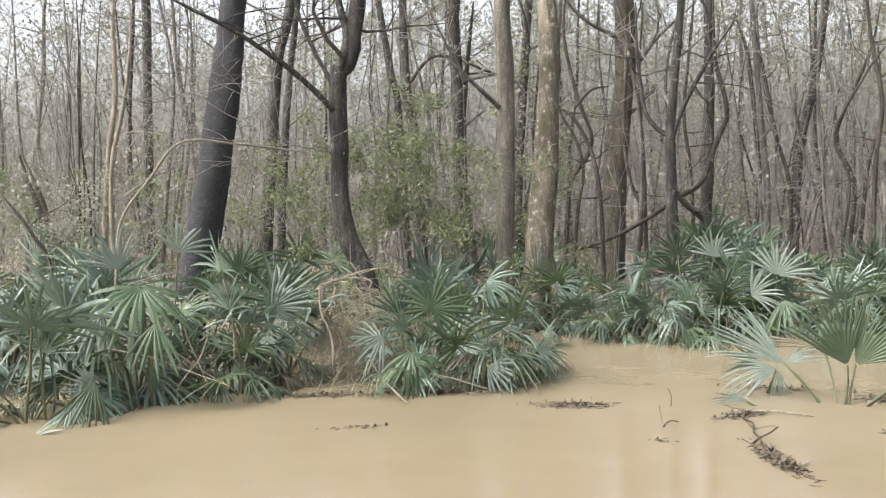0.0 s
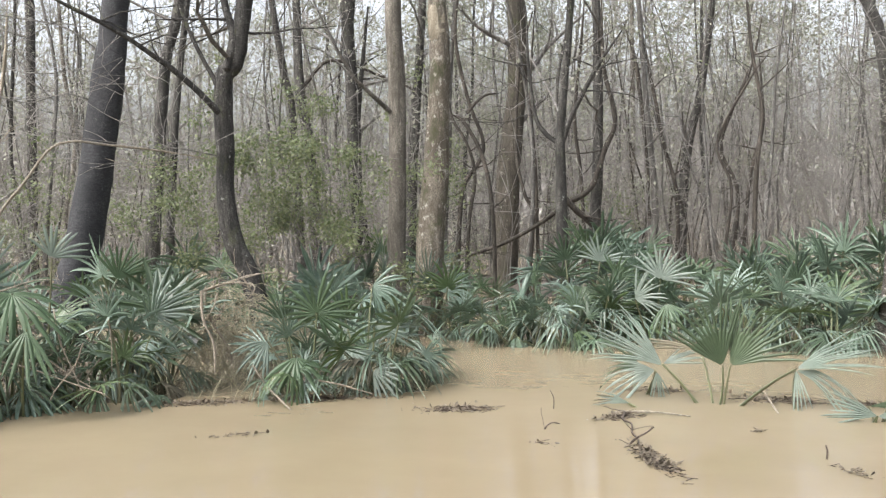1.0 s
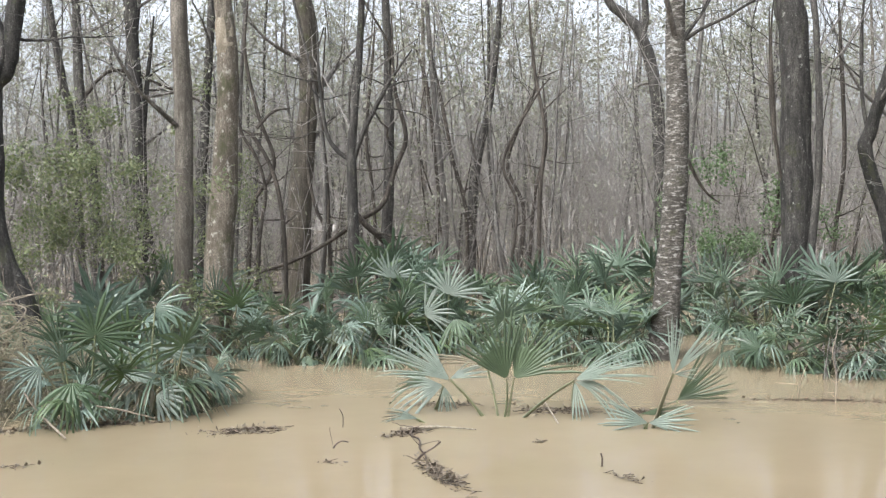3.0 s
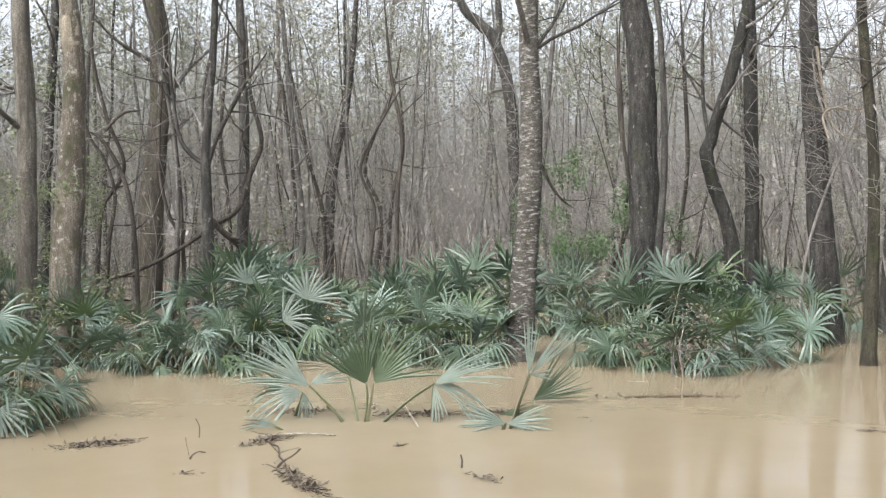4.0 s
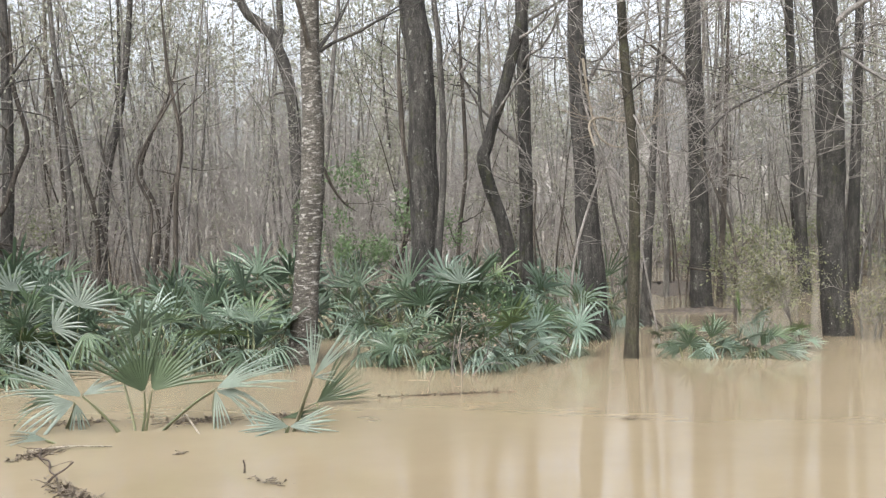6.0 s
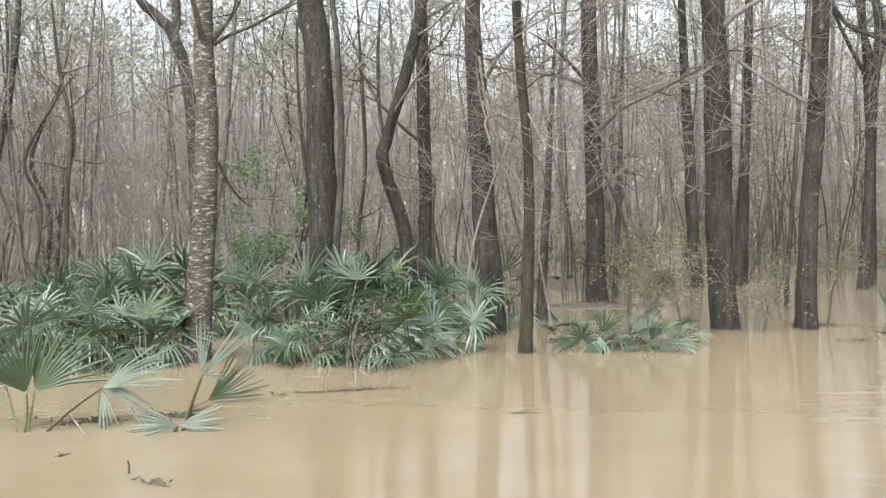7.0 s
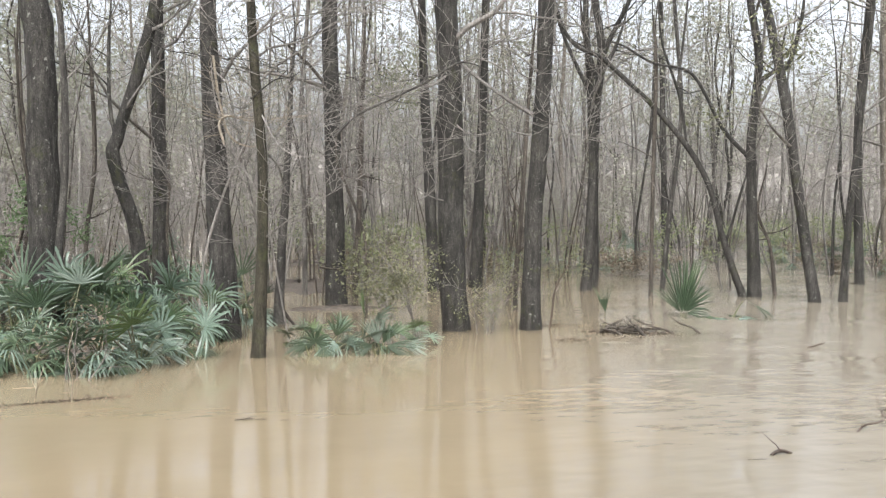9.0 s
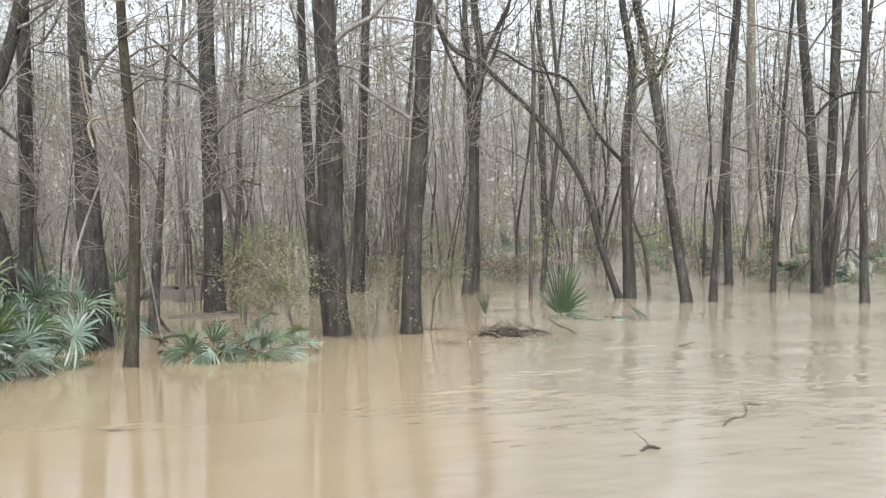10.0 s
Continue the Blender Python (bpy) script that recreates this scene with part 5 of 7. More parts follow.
pinned_fan(plant, 905, (0.05, -0.01, -0.12), (0.58, -0.08, 0.30), 102, 18, 0.55, 7, FROND_PALE, "torn drooping fan frond", fused=0.26, lean=15, droop=0.35)
pinned_fan(plant, 906, (0.59, -0.09, -0.12), (0.58, -0.08, 0.30), 168, 20, 0.33, 5, FROND_PALE, "torn hanging leaflets", fused=0.13, lean=20, droop=0.1)
pinned_fan(plant, 907, (-0.03, 0.00, -0.12), (-0.14, 0.19, 0.41), -78, 8, 0.64, 3, FROND_DEAD, "thin dead leaflets", fused=0.13, lean=0)

plant = thing("palmetto", "low palmetto with pale fronds trailing in the water", "palmetto", "palmettos in the flood", (-3.24, 8.32, 0), 21.2)
pinned_fan(plant, 908, (0.09, -0.02, -0.12), (0.17, -0.13, 0.22), -98, 36, 0.49, 13, FROND_PALE, "pale drooping fan frond", fused=0.33, lean=12, droop=0.25, roll=20)
pinned_fan(plant, 909, (-0.02, 0.01, -0.12), (0.04, 0.15, 0.20), -60, 40, 0.39, 11, FROND, "", fused=0.30, lean=10, droop=0.3)
pinned_fan(plant, 910, (0.05, -0.01, -0.12), (0.18, -0.14, 0.21), 172, 30, 0.23, 6, FROND_PALE, "", fused=0.26, lean=10, droop=0.3)

plant = thing("palmetto", "small palmetto with a raised pale fan on a leaning stalk", "palmetto", "palmettos in the flood", (-1.26, 7.99, 0), 9.0)
pinned_fan(plant, 911, (0.00, 0.00, -0.12), (0.20, -0.01, 0.43), 4, 14, 0.45, 6, FROND_PALE, "pale folded fan frond", fused=0.26, lean=4, fold=0.5, droop=0.02)
pinned_fan(plant, 912, (0.01, -0.00, -0.12), (0.21, 0.03, 0.42), 42, 12, 0.55, 6, FROND_PALE, "pale folded fan frond", fused=0.30, lean=4, fold=0.5, droop=0.02)
pinned_fan(plant, 913, (0.02, -0.00, -0.12), (0.21, 0.06, 0.41), 84, 18, 0.21, 5, FROND_PALE, "", fused=0.26, lean=5)
pinned_fan(plant, 914, (-0.03, 0.00, -0.12), (0.01, -0.05, 0.05), -76, 26, 0.39, 8, FROND_PALE, "pale frond lying on the water", fused=0.40, wide=1.35, lean=14, fold=0.6, droop=0.06)
pinned_fan(plant, 915, (0.01, -0.00, -0.12), (0.01, -0.05, 0.05), 84, 25, 0.39, 9, FROND_PALE, "pale frond lying on the water", fused=0.36, wide=1.35, lean=14, fold=0.6, droop=0.06)
pinned_fan(plant, 916, (0.01, -0.00, -0.12), (-0.05, 0.05, 0.10), 82, 12, 0.41, 6, FROND_OLIVE, "dark frond lying on the water", fused=0.40, lean=0, droop=0.05)

plant = thing("palmetto", "small dark palmetto fan leaning low over the water", "palmetto", "palmettos in the flood", (-1.18, 9.06, 0), 7.4)
pinned_fan(plant, 917, (-0.01, -0.00, -0.12), (0.01, 0.00, 0.03), 56, 29, 0.54, 13, FROND_OLIVE, "stiff olive fan frond", fused=0.3, wide=1.45, lean=3, droop=0.0, fold=0.7)

plant = thing("palmetto", "low palmetto with broad fans drooping into still water", "palmetto", "palmettos in the flood", (-7.21, 4.72, 0), 55.9)
pinned_fan(plant, 918, (-0.04, 0.02, -0.12), (-0.04, -0.08, 0.33), 200, 38, 0.43, 9, FROND_OLIVE, "broad fan drooping to the water", fused=0.30, lean=25, droop=0.1, fold=0.6)
pinned_fan(plant, 919, (-0.08, 0.03, -0.12), (-0.03, 0.08, 0.23), -58, 42, 0.33, 9, FROND_PALE, "blue-grey fan frond", fused=0.53, lean=15, droop=0.05)
pinned_fan(plant, 920, (0.04, -0.01, -0.12), (-0.33, 0.24, 0.27), -100, 35, 0.31, 9, FROND_DARK, "", fused=0.26, lean=10, droop=0.3)

plant = thing("palmetto", "large palmetto with long arching green leaflets at the water", "palmetto", "palmettos in the flood", (-7.42, 5.31, 0), 53.6)
pinned_fan(plant, 921, (0.02, -0.01, -0.12), (-0.01, -0.06, 1.01), 182, 105, 0.60, 13, FROND_GREEN, "arching green fan frond", fused=0.14, lean=50, droop=0.25, wide=1.2)
pinned_fan(plant, 922, (0.04, -0.02, -0.12), (0.09, -0.37, 0.74), 186, 45, 0.46, 7, FROND_GREEN, "hanging fan frond", fused=0.17, lean=25, droop=0.05, wide=1.1)
pinned_fan(plant, 923, (-0.05, 0.01, -0.12), (-0.19, 0.48, 1.14), -25, 58, 0.49, 12, FROND_PALE, "pale upright fan frond", fused=0.26, lean=12, droop=0.1)
pinned_fan(plant, 924, (-0.02, 0.01, -0.12), (-0.73, 0.38, 0.79), -20, 60, 0.39, 11, FROND, "", fused=0.21, lean=25, droop=0.2)
pinned_fan(plant, 925, (-0.02, 0.01, -0.12), (-0.40, 0.06, 0.81), 140, 70, 0.40, 11, FROND, "", fused=0.21, lean=40, droop=0.3)
pinned_fan(plant, 926, (-0.02, 0.01, -0.12), (-0.33, -0.07, 0.81), 205, 40, 0.44, 7, FROND_PALE, "", fused=0.21, lean=30, droop=0.15, wide=1.2)

plant = thing("palmetto", "palmetto with a small pale star-shaped fan before a trunk", "palmetto", "palmettos in the flood", (-7.68, 5.86, 0), 51.9)
pinned_fan(plant, 927, (-0.09, 0.03, -0.12), (0.03, -0.16, 1.27), 22, 72, 0.37, 10, FROND_PALE, "small pale fan frond", fused=0.19, lean=12, droop=0.1)
pinned_fan(plant, 928, (0.10, -0.03, -0.12), (0.58, 0.29, 1.03), 22, 58, 0.44, 11, FROND_GREEN, "", fused=0.26, lean=10, droop=0.15)
pinned_fan(plant, 929, (0.05, -0.01, -0.12), (0.28, 0.17, 0.89), -12, 60, 0.36, 11, FROND, "", fused=0.26, lean=15, droop=0.2)

plant = thing("palmetto", "palmetto with pale fronds spreading beside dead brush", "palmetto", "palmettos in the flood", (-7.29, 6.38, 0), 48.0)
pinned_fan(plant, 930, (0.02, -0.01, -0.12), (0.20, -0.11, 0.73), 68, 64, 0.54, 13, FROND_PALE, "pale spreading fan frond", fused=0.19, lean=12, droop=0.12)
pinned_fan(plant, 931, (-0.03, 0.00, -0.12), (-0.14, -0.26, 0.27), 150, 52, 0.31, 8, FROND_PALE, "pale low fan frond", fused=0.17, lean=30, droop=0.1, wide=1.1)
pinned_fan(plant, 932, (-0.05, 0.01, -0.12), (-0.23, -0.03, 0.49), 200, 60, 0.40, 9, FROND_GREEN, "", fused=0.17, lean=35, droop=0.2)
pinned_fan(plant, 933, (-0.00, -0.00, -0.12), (0.04, -0.09, 0.48), 120, 50, 0.41, 9, FROND, "", fused=0.17, lean=35, droop=0.3)

plant = thing("palmetto", "palmetto clump with broad strap leaflets at the water's edge", "palmetto", "palmettos in the flood", (-5.79, 7.01, 0), 38.8)
pinned_fan(plant, 934, (-0.05, 0.00, -0.12), (-0.07, -0.18, 0.37), 178, 76, 0.39, 8, FROND_GREEN, "low fan of broad strap leaflets", fused=0.12, lean=30, droop=0.05, wide=1.2)
pinned_fan(plant, 935, (-0.00, -0.00, -0.12), (0.12, -0.02, 0.72), 22, 140, 0.46, 19, FROND_GREEN, "large open fan frond", fused=0.17, lean=14, droop=0.14)
pinned_fan(plant, 936, (-0.03, 0.00, -0.12), (-0.18, 0.04, 0.68), -15, 62, 0.32, 10, FROND_DARK, "", fused=0.26, lean=10)
pinned_fan(plant, 937, (-0.00, -0.00, -0.12), (-0.31, -0.01, 0.49), 230, 50, 0.35, 8, FROND_PALE, "", fused=0.17, lean=30, droop=0.2)

plant = thing("palmetto", "palmetto clump with drooping fans over still water", "palmetto", "palmettos in the flood", (-5.47, 7.42, 0), 35.6)
pinned_fan(plant, 938, (-0.03, -0.00, -0.12), (-0.09, -0.08, 0.39), 172, 84, 0.34, 9, FROND_PALE, "", fused=0.13, lean=35, droop=0.1, wide=1.15)
pinned_fan(plant, 939, (0.02, -0.00, -0.12), (0.12, -0.02, 0.57), 92, 24, 0.43, 6, FROND_PALE, "", fused=0.17, lean=10, droop=0.1, wide=1.1)
pinned_fan(plant, 940, (0.02, -0.00, -0.12), (0.11, 0.34, 0.90), 105, 70, 0.40, 11, FROND, "", fused=0.17, lean=20, droop=0.25)
pinned_fan(plant, 941, (0.05, -0.00, -0.12), (0.10, -0.24, 0.21), 118, 62, 0.32, 9, FROND_PALE, "", fused=0.17, lean=30, droop=0.15, wide=1.1)
pinned_fan(plant, 942, (-0.03, -0.00, -0.12), (-0.14, 0.23, 0.62), -10, 70, 0.40, 12, FROND, "", fused=0.21, lean=12, droop=0.15)

plant = thing("palmetto", "palmetto with pale blue-green crown fan on the bank", "palmetto", "palmettos in the flood", (-5.09, 11.44, 0), 24.0)
pinned_fan(plant, 943, (0.03, -0.01, -0.12), (0.22, 0.17, 0.91), 8, 84, 0.40, 13, FROND_PALE, "pale blue-green fan frond", fused=0.26, lean=12, droop=0.1)
pinned_fan(plant, 944, (-0.03, 0.01, -0.12), (-0.20, 0.19, 0.93), -2, 94, 0.43, 14, FROND_DARK, "dark green fan frond", fused=0.26, lean=12)
pinned_fan(plant, 945, (-0.00, -0.00, -0.12), (-0.02, -0.18, 0.63), 188, 105, 0.43, 12, FROND_OLIVE, "", fused=0.17, lean=45, droop=0.2, wide=1.2)
pinned_fan(plant, 946, (-0.00, -0.00, -0.12), (0.40, -0.09, 0.73), 40, 70, 0.41, 12, FROND_GREEN, "", fused=0.21, lean=20, droop=0.2)

plant = thing("palmetto", "palmetto with stiff grey fan spreading on the bank", "palmetto", "palmettos in the flood", (-4.17, 11.37, 0), 20.1)
pinned_fan(plant, 947, (0.03, -0.01, -0.12), (0.08, 0.00, 0.73), 20, 82, 0.48, 14, FROND_PALE, "stiff grey-green fan frond", fused=0.24, lean=12, droop=0.08)
pinned_fan(plant, 948, (-0.03, 0.01, -0.12), (-0.21, -0.14, 0.51), 62, 62, 0.46, 12, FROND_PALE, "", fused=0.21, lean=15, droop=0.15)
pinned_fan(plant, 949, (-0.00, -0.00, -0.12), (0.14, -0.22, 0.47), 165, 60, 0.42, 9, FROND, "", fused=0.17, lean=35, droop=0.2)

plant = thing("palmetto", "young bright green palmetto at the edge of the bank", "palmetto", "palmettos in the flood", (-5.74, 10.69, 0), 28.2)
pinned_fan(plant, 950, (-0.01, 0.00, -0.12), (-0.00, 0.00, 0.12), -6, 26, 0.49, 7, FROND_GREEN, "bright green young fan frond", fused=0.21, lean=6, droop=0.1, fold=0.6)
pinned_fan(plant, 951, (0.01, -0.00, -0.12), (0.02, 0.05, 0.10), 28, 24, 0.50, 6, FROND_GREEN, "bright green young fan frond", fused=0.17, lean=8, droop=0.2)
pinned_fan(plant, 952, (-0.00, -0.00, -0.12), (0.53, -0.08, 0.40), 170, 72, 0.46, 10, FROND_PALE, "", fused=0.13, lean=30, droop=0.15, wide=1.1)
pinned_fan(plant, 953, (-0.00, -0.00, -0.12), (-0.36, 0.35, 0.29), -70, 45, 0.38, 9, FROND, "", fused=0.17, lean=20, droop=0.3)

plant = thing("palmetto", "dark palmetto with open fans behind the others", "palmetto", "palmettos in the flood", (-3.00, 12.34, 0), 13.7)
pinned_fan(plant, 954, (-0.07, 0.01, -0.12), (-0.28, 0.14, 0.59), -4, 76, 0.43, 14, FROND_OLIVE, "dark fan frond", fused=0.21, lean=10)
pinned_fan(plant, 955, (0.03, -0.00, -0.12), (0.29, -0.01, 0.61), 178, 86, 0.35, 11, FROND_PALE, "hanging pale fan frond", fused=0.13, lean=40, droop=0.15)
pinned_fan(plant, 956, (-0.00, -0.00, -0.12), (0.22, 0.10, 0.64), 0, 80, 0.42, 13, FROND_DARK, "dark fan frond", fused=0.21, lean=10)

plant = thing("palmetto", "palmetto with upright pale fan on the bank beside trunks", "palmetto", "palmettos in the flood", (-0.07, 12.31, 0), 0.4)
pinned_fan(plant, 957, (0.03, 0.00, -0.12), (0.24, 0.23, 0.82), 0, 82, 0.39, 13, FROND_PALE, "pale upright fan frond", fused=0.24, lean=10, droop=0.08)
pinned_fan(plant, 958, (-0.03, -0.00, -0.12), (-0.21, 0.11, 0.57), -8, 76, 0.42, 13, FROND_DARK, "dark fan frond", fused=0.21, lean=10)
pinned_fan(plant, 959, (-0.07, -0.00, -0.12), (-0.58, -0.32, 0.24), -118, 62, 0.48, 11, FROND, "", fused=0.17, lean=25, droop=0.25)
pinned_fan(plant, 960, (-0.03, -0.00, -0.12), (-0.39, -0.31, 0.31), 200, 60, 0.41, 9, FROND_OLIVE, "", fused=0.17, lean=35, droop=0.2)

plant = thing("palmetto", "palmetto with long fans trailing to the water's edge", "palmetto", "palmettos in the flood", (0.70, 11.64, 0), -3.4)
pinned_fan(plant, 961, (-0.03, -0.00, -0.12), (-0.22, -0.12, 0.33), 112, 62, 0.55, 11, FROND_PALE, "", fused=0.17, lean=25, droop=0.2, wide=1.2)
pinned_fan(plant, 962, (0.03, 0.00, -0.12), (0.19, -0.08, 0.20), 120, 52, 0.52, 10, FROND_PALE, "", fused=0.17, lean=25, droop=0.2)
pinned_fan(plant, 963, (-0.00, -0.00, -0.12), (0.01, 0.11, 0.51), 30, 80, 0.47, 13, FROND_DARK, "", fused=0.21, lean=15, droop=0.15)
pinned_fan(plant, 964, (0.06, 0.01, -0.12), (0.40, 0.25, 0.43), 60, 60, 0.46, 11, FROND_GREEN, "", fused=0.21, lean=20, droop=0.25)

plant = thing("palmetto", "palmetto with one tall pale fan beside a leaning trunk", "palmetto", "palmettos in the flood", (1.62, 12.89, 0), -7.1)
pinned_fan(plant, 965, (-0.00, -0.00, -0.12), (0.08, 0.02, 0.17), -18, 30, 0.59, 11, FROND_PALE, "tall pale fan frond", fused=0.26, lean=6, droop=0.05)
pinned_fan(plant, 966, (-0.00, -0.00, -0.12), (-0.07, -0.11, 0.22), 100, 50, 0.42, 9, FROND, "", fused=0.17, lean=25, droop=0.25)

plant = thing("palmetto", "single palmetto with stiff upright fans in the channel", "palmetto", "palmettos in the flood", (8.94, 13.69, 0), -31.7)
pinned_fan(plant, 967, (-0.04, -0.01, -0.12), (-0.02, -0.00, 0.05), -2, 20, 0.89, 11, FROND_DARK, "stiff dark fan frond", fused=0.3, wide=1.5, lean=5, droop=0.04, fold=0.7)
pinned_fan(plant, 968, (-0.02, -0.00, -0.12), (-0.00, 0.05, 0.07), 32, 24, 0.64, 10, FROND_DARK, "stiff fan frond", fused=0.3, wide=1.4, lean=8, droop=0.1)
pinned_fan(plant, 969, (0.02, 0.00, -0.12), (0.05, 0.01, 0.05), 78, 26, 0.43, 8, FROND_DARK, "", fused=0.22, wide=1.3, lean=12, droop=0.3)
pinned_fan(plant, 970, (-0.05, -0.01, -0.12), (-0.05, 0.05, 0.07), -34, 18, 0.59, 8, FROND_DARK, "", fused=0.22, wide=1.3, lean=8, droop=0.1)
pinned_fan(plant, 977, (0.0, 0.03, -0.12), (0.02, 0.05, 0.06), 8, 16, 0.95, 9, FROND, "stiff fan frond", fused=0.3, lean=3, droop=0.03, wide=1.4)
pinned_fan(plant, 978, (0.0, 0.03, -0.12), (0.04, 0.03, 0.08), 48, 22, 0.5, 8, FROND_DARK, "", fused=0.22, lean=10, droop=0.25, wide=1.3)

plant = thing("palmetto", "small dark palmetto standing among drowned brush", "palmetto", "palmettos in the flood", (7.85, 14.18, 0), -27.4)
pinned_fan(plant, 971, (0.00, 0.00, -0.12), (0.00, 0.01, 0.06), -8, 20, 0.50, 9, FROND_DARK, "half-folded dark fan frond", fused=0.40, lean=6, fold=0.7)
plant = thing("palmetto", "low dark palmetto flattened by the flood beside a shrub", "palmetto", "palmettos in the flood", (2.73, 11.55, 0), -12.3)
pinned_fan(plant, 1100, (-0.00, -0.00, -0.12), (0.01, 0.00, 0.14), 0, 125, 0.31, 15, FROND_DARK, "", fused=0.15, lean=15, droop=0.25)
pinned_fan(plant, 1101, (-0.03, -0.00, -0.12), (-0.10, -0.05, 0.12), -100, 50, 0.29, 9, FROND_DARK, "", fused=0.15, lean=20, droop=0.3)
pinned_fan(plant, 1102, (0.03, 0.00, -0.12), (0.10, -0.09, 0.11), 165, 60, 0.22, 8, FROND_DARK, "", fused=0.15, lean=30, droop=0.2)
pinned_fan(plant, 1103, (0.03, 0.00, -0.12), (0.25, 0.13, 0.20), 12, 42, 0.34, 6, FROND_OLIVE, "", fused=0.14, lean=10, droop=0.1)
pinned_fan(plant, 1104, (0.07, 0.00, -0.12), (0.36, 0.03, 0.13), 70, 40, 0.33, 7, FROND, "", fused=0.15, lean=20, droop=0.3)

plant = thing("palmetto", "low palmetto with an upright fan beside a yellow-green shrub", "palmetto", "palmettos in the flood", (3.49, 11.39, 0), -16.1)
pinned_fan(plant, 1105, (-0.03, -0.00, -0.12), (-0.04, -0.00, 0.12), -14, 30, 0.40, 10, FROND_PALE, "upright grey fan frond", fused=0.3, lean=8, droop=0.08)
pinned_fan(plant, 1106, (0.01, 0.00, -0.12), (0.01, 0.06, 0.12), 25, 30, 0.38, 9, FROND_DARK, "", fused=0.25, lean=10, droop=0.1)
pinned_fan(plant, 1107, (0.03, 0.00, -0.12), (0.06, -0.09, 0.10), 96, 34, 0.41, 9, FROND_DARK, "frond trailing in the water", fused=0.2, lean=14, droop=0.15)
pinned_fan(plant, 1108, (0.06, 0.01, -0.12), (0.26, -0.06, 0.10), 92, 34, 0.34, 8, FROND_PALE, "frond trailing in the water", fused=0.2, lean=14, droop=0.2)
pinned_fan(plant, 1109, (-0.03, -0.00, -0.12), (-0.11, -0.11, 0.11), -95, 40, 0.28, 8, FROND_DARK, "", fused=0.2, lean=18, droop=0.25)

tiny_palm = thing("palmetto", "small palmetto bowed down by the current", "palmetto", "palmettos in the flood", (9.53, 13.38, 0))
for i, h in enumerate((-20, 30, 160, 210, -70)):
    special_frond(tiny_palm, 960 + i, h, 76, 0.1, 0.38, FROND, nod=18, half=55, count=13, droop=0.3)


# ---- shrubs and brush ----
def shrub(seed, height, width, count, material, label, size=0.058, group="evergreen shrubs", name="shrub", low=0.15, kids=6):
    rng, nrng = random.Random(seed), np.random.default_rng(seed)
    ob = thing(name, label, "shrub", group)
    segs, tips = [], []
    for i in range(max(4, int(width * 4))):
        a = rng.uniform(0, 6.283)
        grow(rng, segs, tips, (math.cos(a) * 0.12, math.sin(a) * 0.12, -0.1), (math.cos(a) * width / height * 0.6, math.sin(a) * width / height * 0.6, 1.0),
             height * rng.uniform(0.6, 1.0), 0.014, 2, kids, 0.2, 0.03, 0.9, 0.003)
    geo = Geo()
    sticks(geo, segs)
    st = part("branchwork", geo.mesh("branchwork", BARK["twig"]), ob)
    tagged(st, kind="stuff")
    if count:
        t = np.array([q for q in tips if q[2] > height * low])
        t = t[nrng.permutation(len(t))[:max(24, int(len(t) * (0.3 if height > 1.5 else 0.6)))]]
        c = t[nrng.integers(0, len(t), count)] + nrng.normal(0, 0.095, (count, 3))
        lg = Geo()
        leaves(lg, c, size, nrng)
        tagged(part("foliage", lg.mesh("foliage", material, False), ob), kind="stuff")
    return ob


def place(ob, x, y, z=0.0, turn=0.0, s=1.0):
    ob.matrix_basis = pose(x, y, z, 0, 0, turn) @ Matrix.Diagonal((s, s, s, 1))
    return ob


place(shrub(501, 3.3, 1.7, 6500, LEAF, "tall evergreen shrub with small yellow-green leaves"), -9.5, 10.94)
place(shrub(502, 3.0, 1.6, 5500, LEAF, "evergreen shrub with small green leaves behind palmettos"), -9.2, 12.0, turn=70)
place(shrub(503, 2.1, 1.4, 3600, LEAF, "low evergreen shrub with small green leaves"), -8.7, 12.9, turn=20)
place(shrub(504, 2.6, 1.5, 3400, LEAF, "thin evergreen shrub beside the dark leaning trunk"), -11.9, 11.2, turn=200)
place(shrub(505, 2.2, 1.8, 3600, LEAF_GREY, "grey-green shrub at the back of the palmettos"), -13.1, 7.9, turn=130)
place(shrub(506, 2.4, 1.8, 3600, LEAF, "loose evergreen shrub among pale saplings"), -14.0, 9.3, turn=300)
place(shrub(507, 1.95, 1.5, 4200, LEAF_BRIGHT, "small bright green shrub behind the palmettos", low=0.55), -1.24, 15.46, turn=20)
place(shrub(508, 1.25, 0.95, 3000, LEAF_YOUNG, "sparse yellow-green shrub standing in the flood", 0.046, low=0.0), 4.38, 12.81, turn=40)
place(shrub(509, 0.8, 0.55, 1000, LEAF_YOUNG, "small yellow-green shrub at a trunk's foot", 0.036, low=0.0), 5.3, 12.95, turn=90)
place(shrub(510, 1.2, 1.0, 1500, LEAF_YOUNG, "low yellow-green shrub standing in the flood", 0.045), 8.3, 17.6, turn=10)

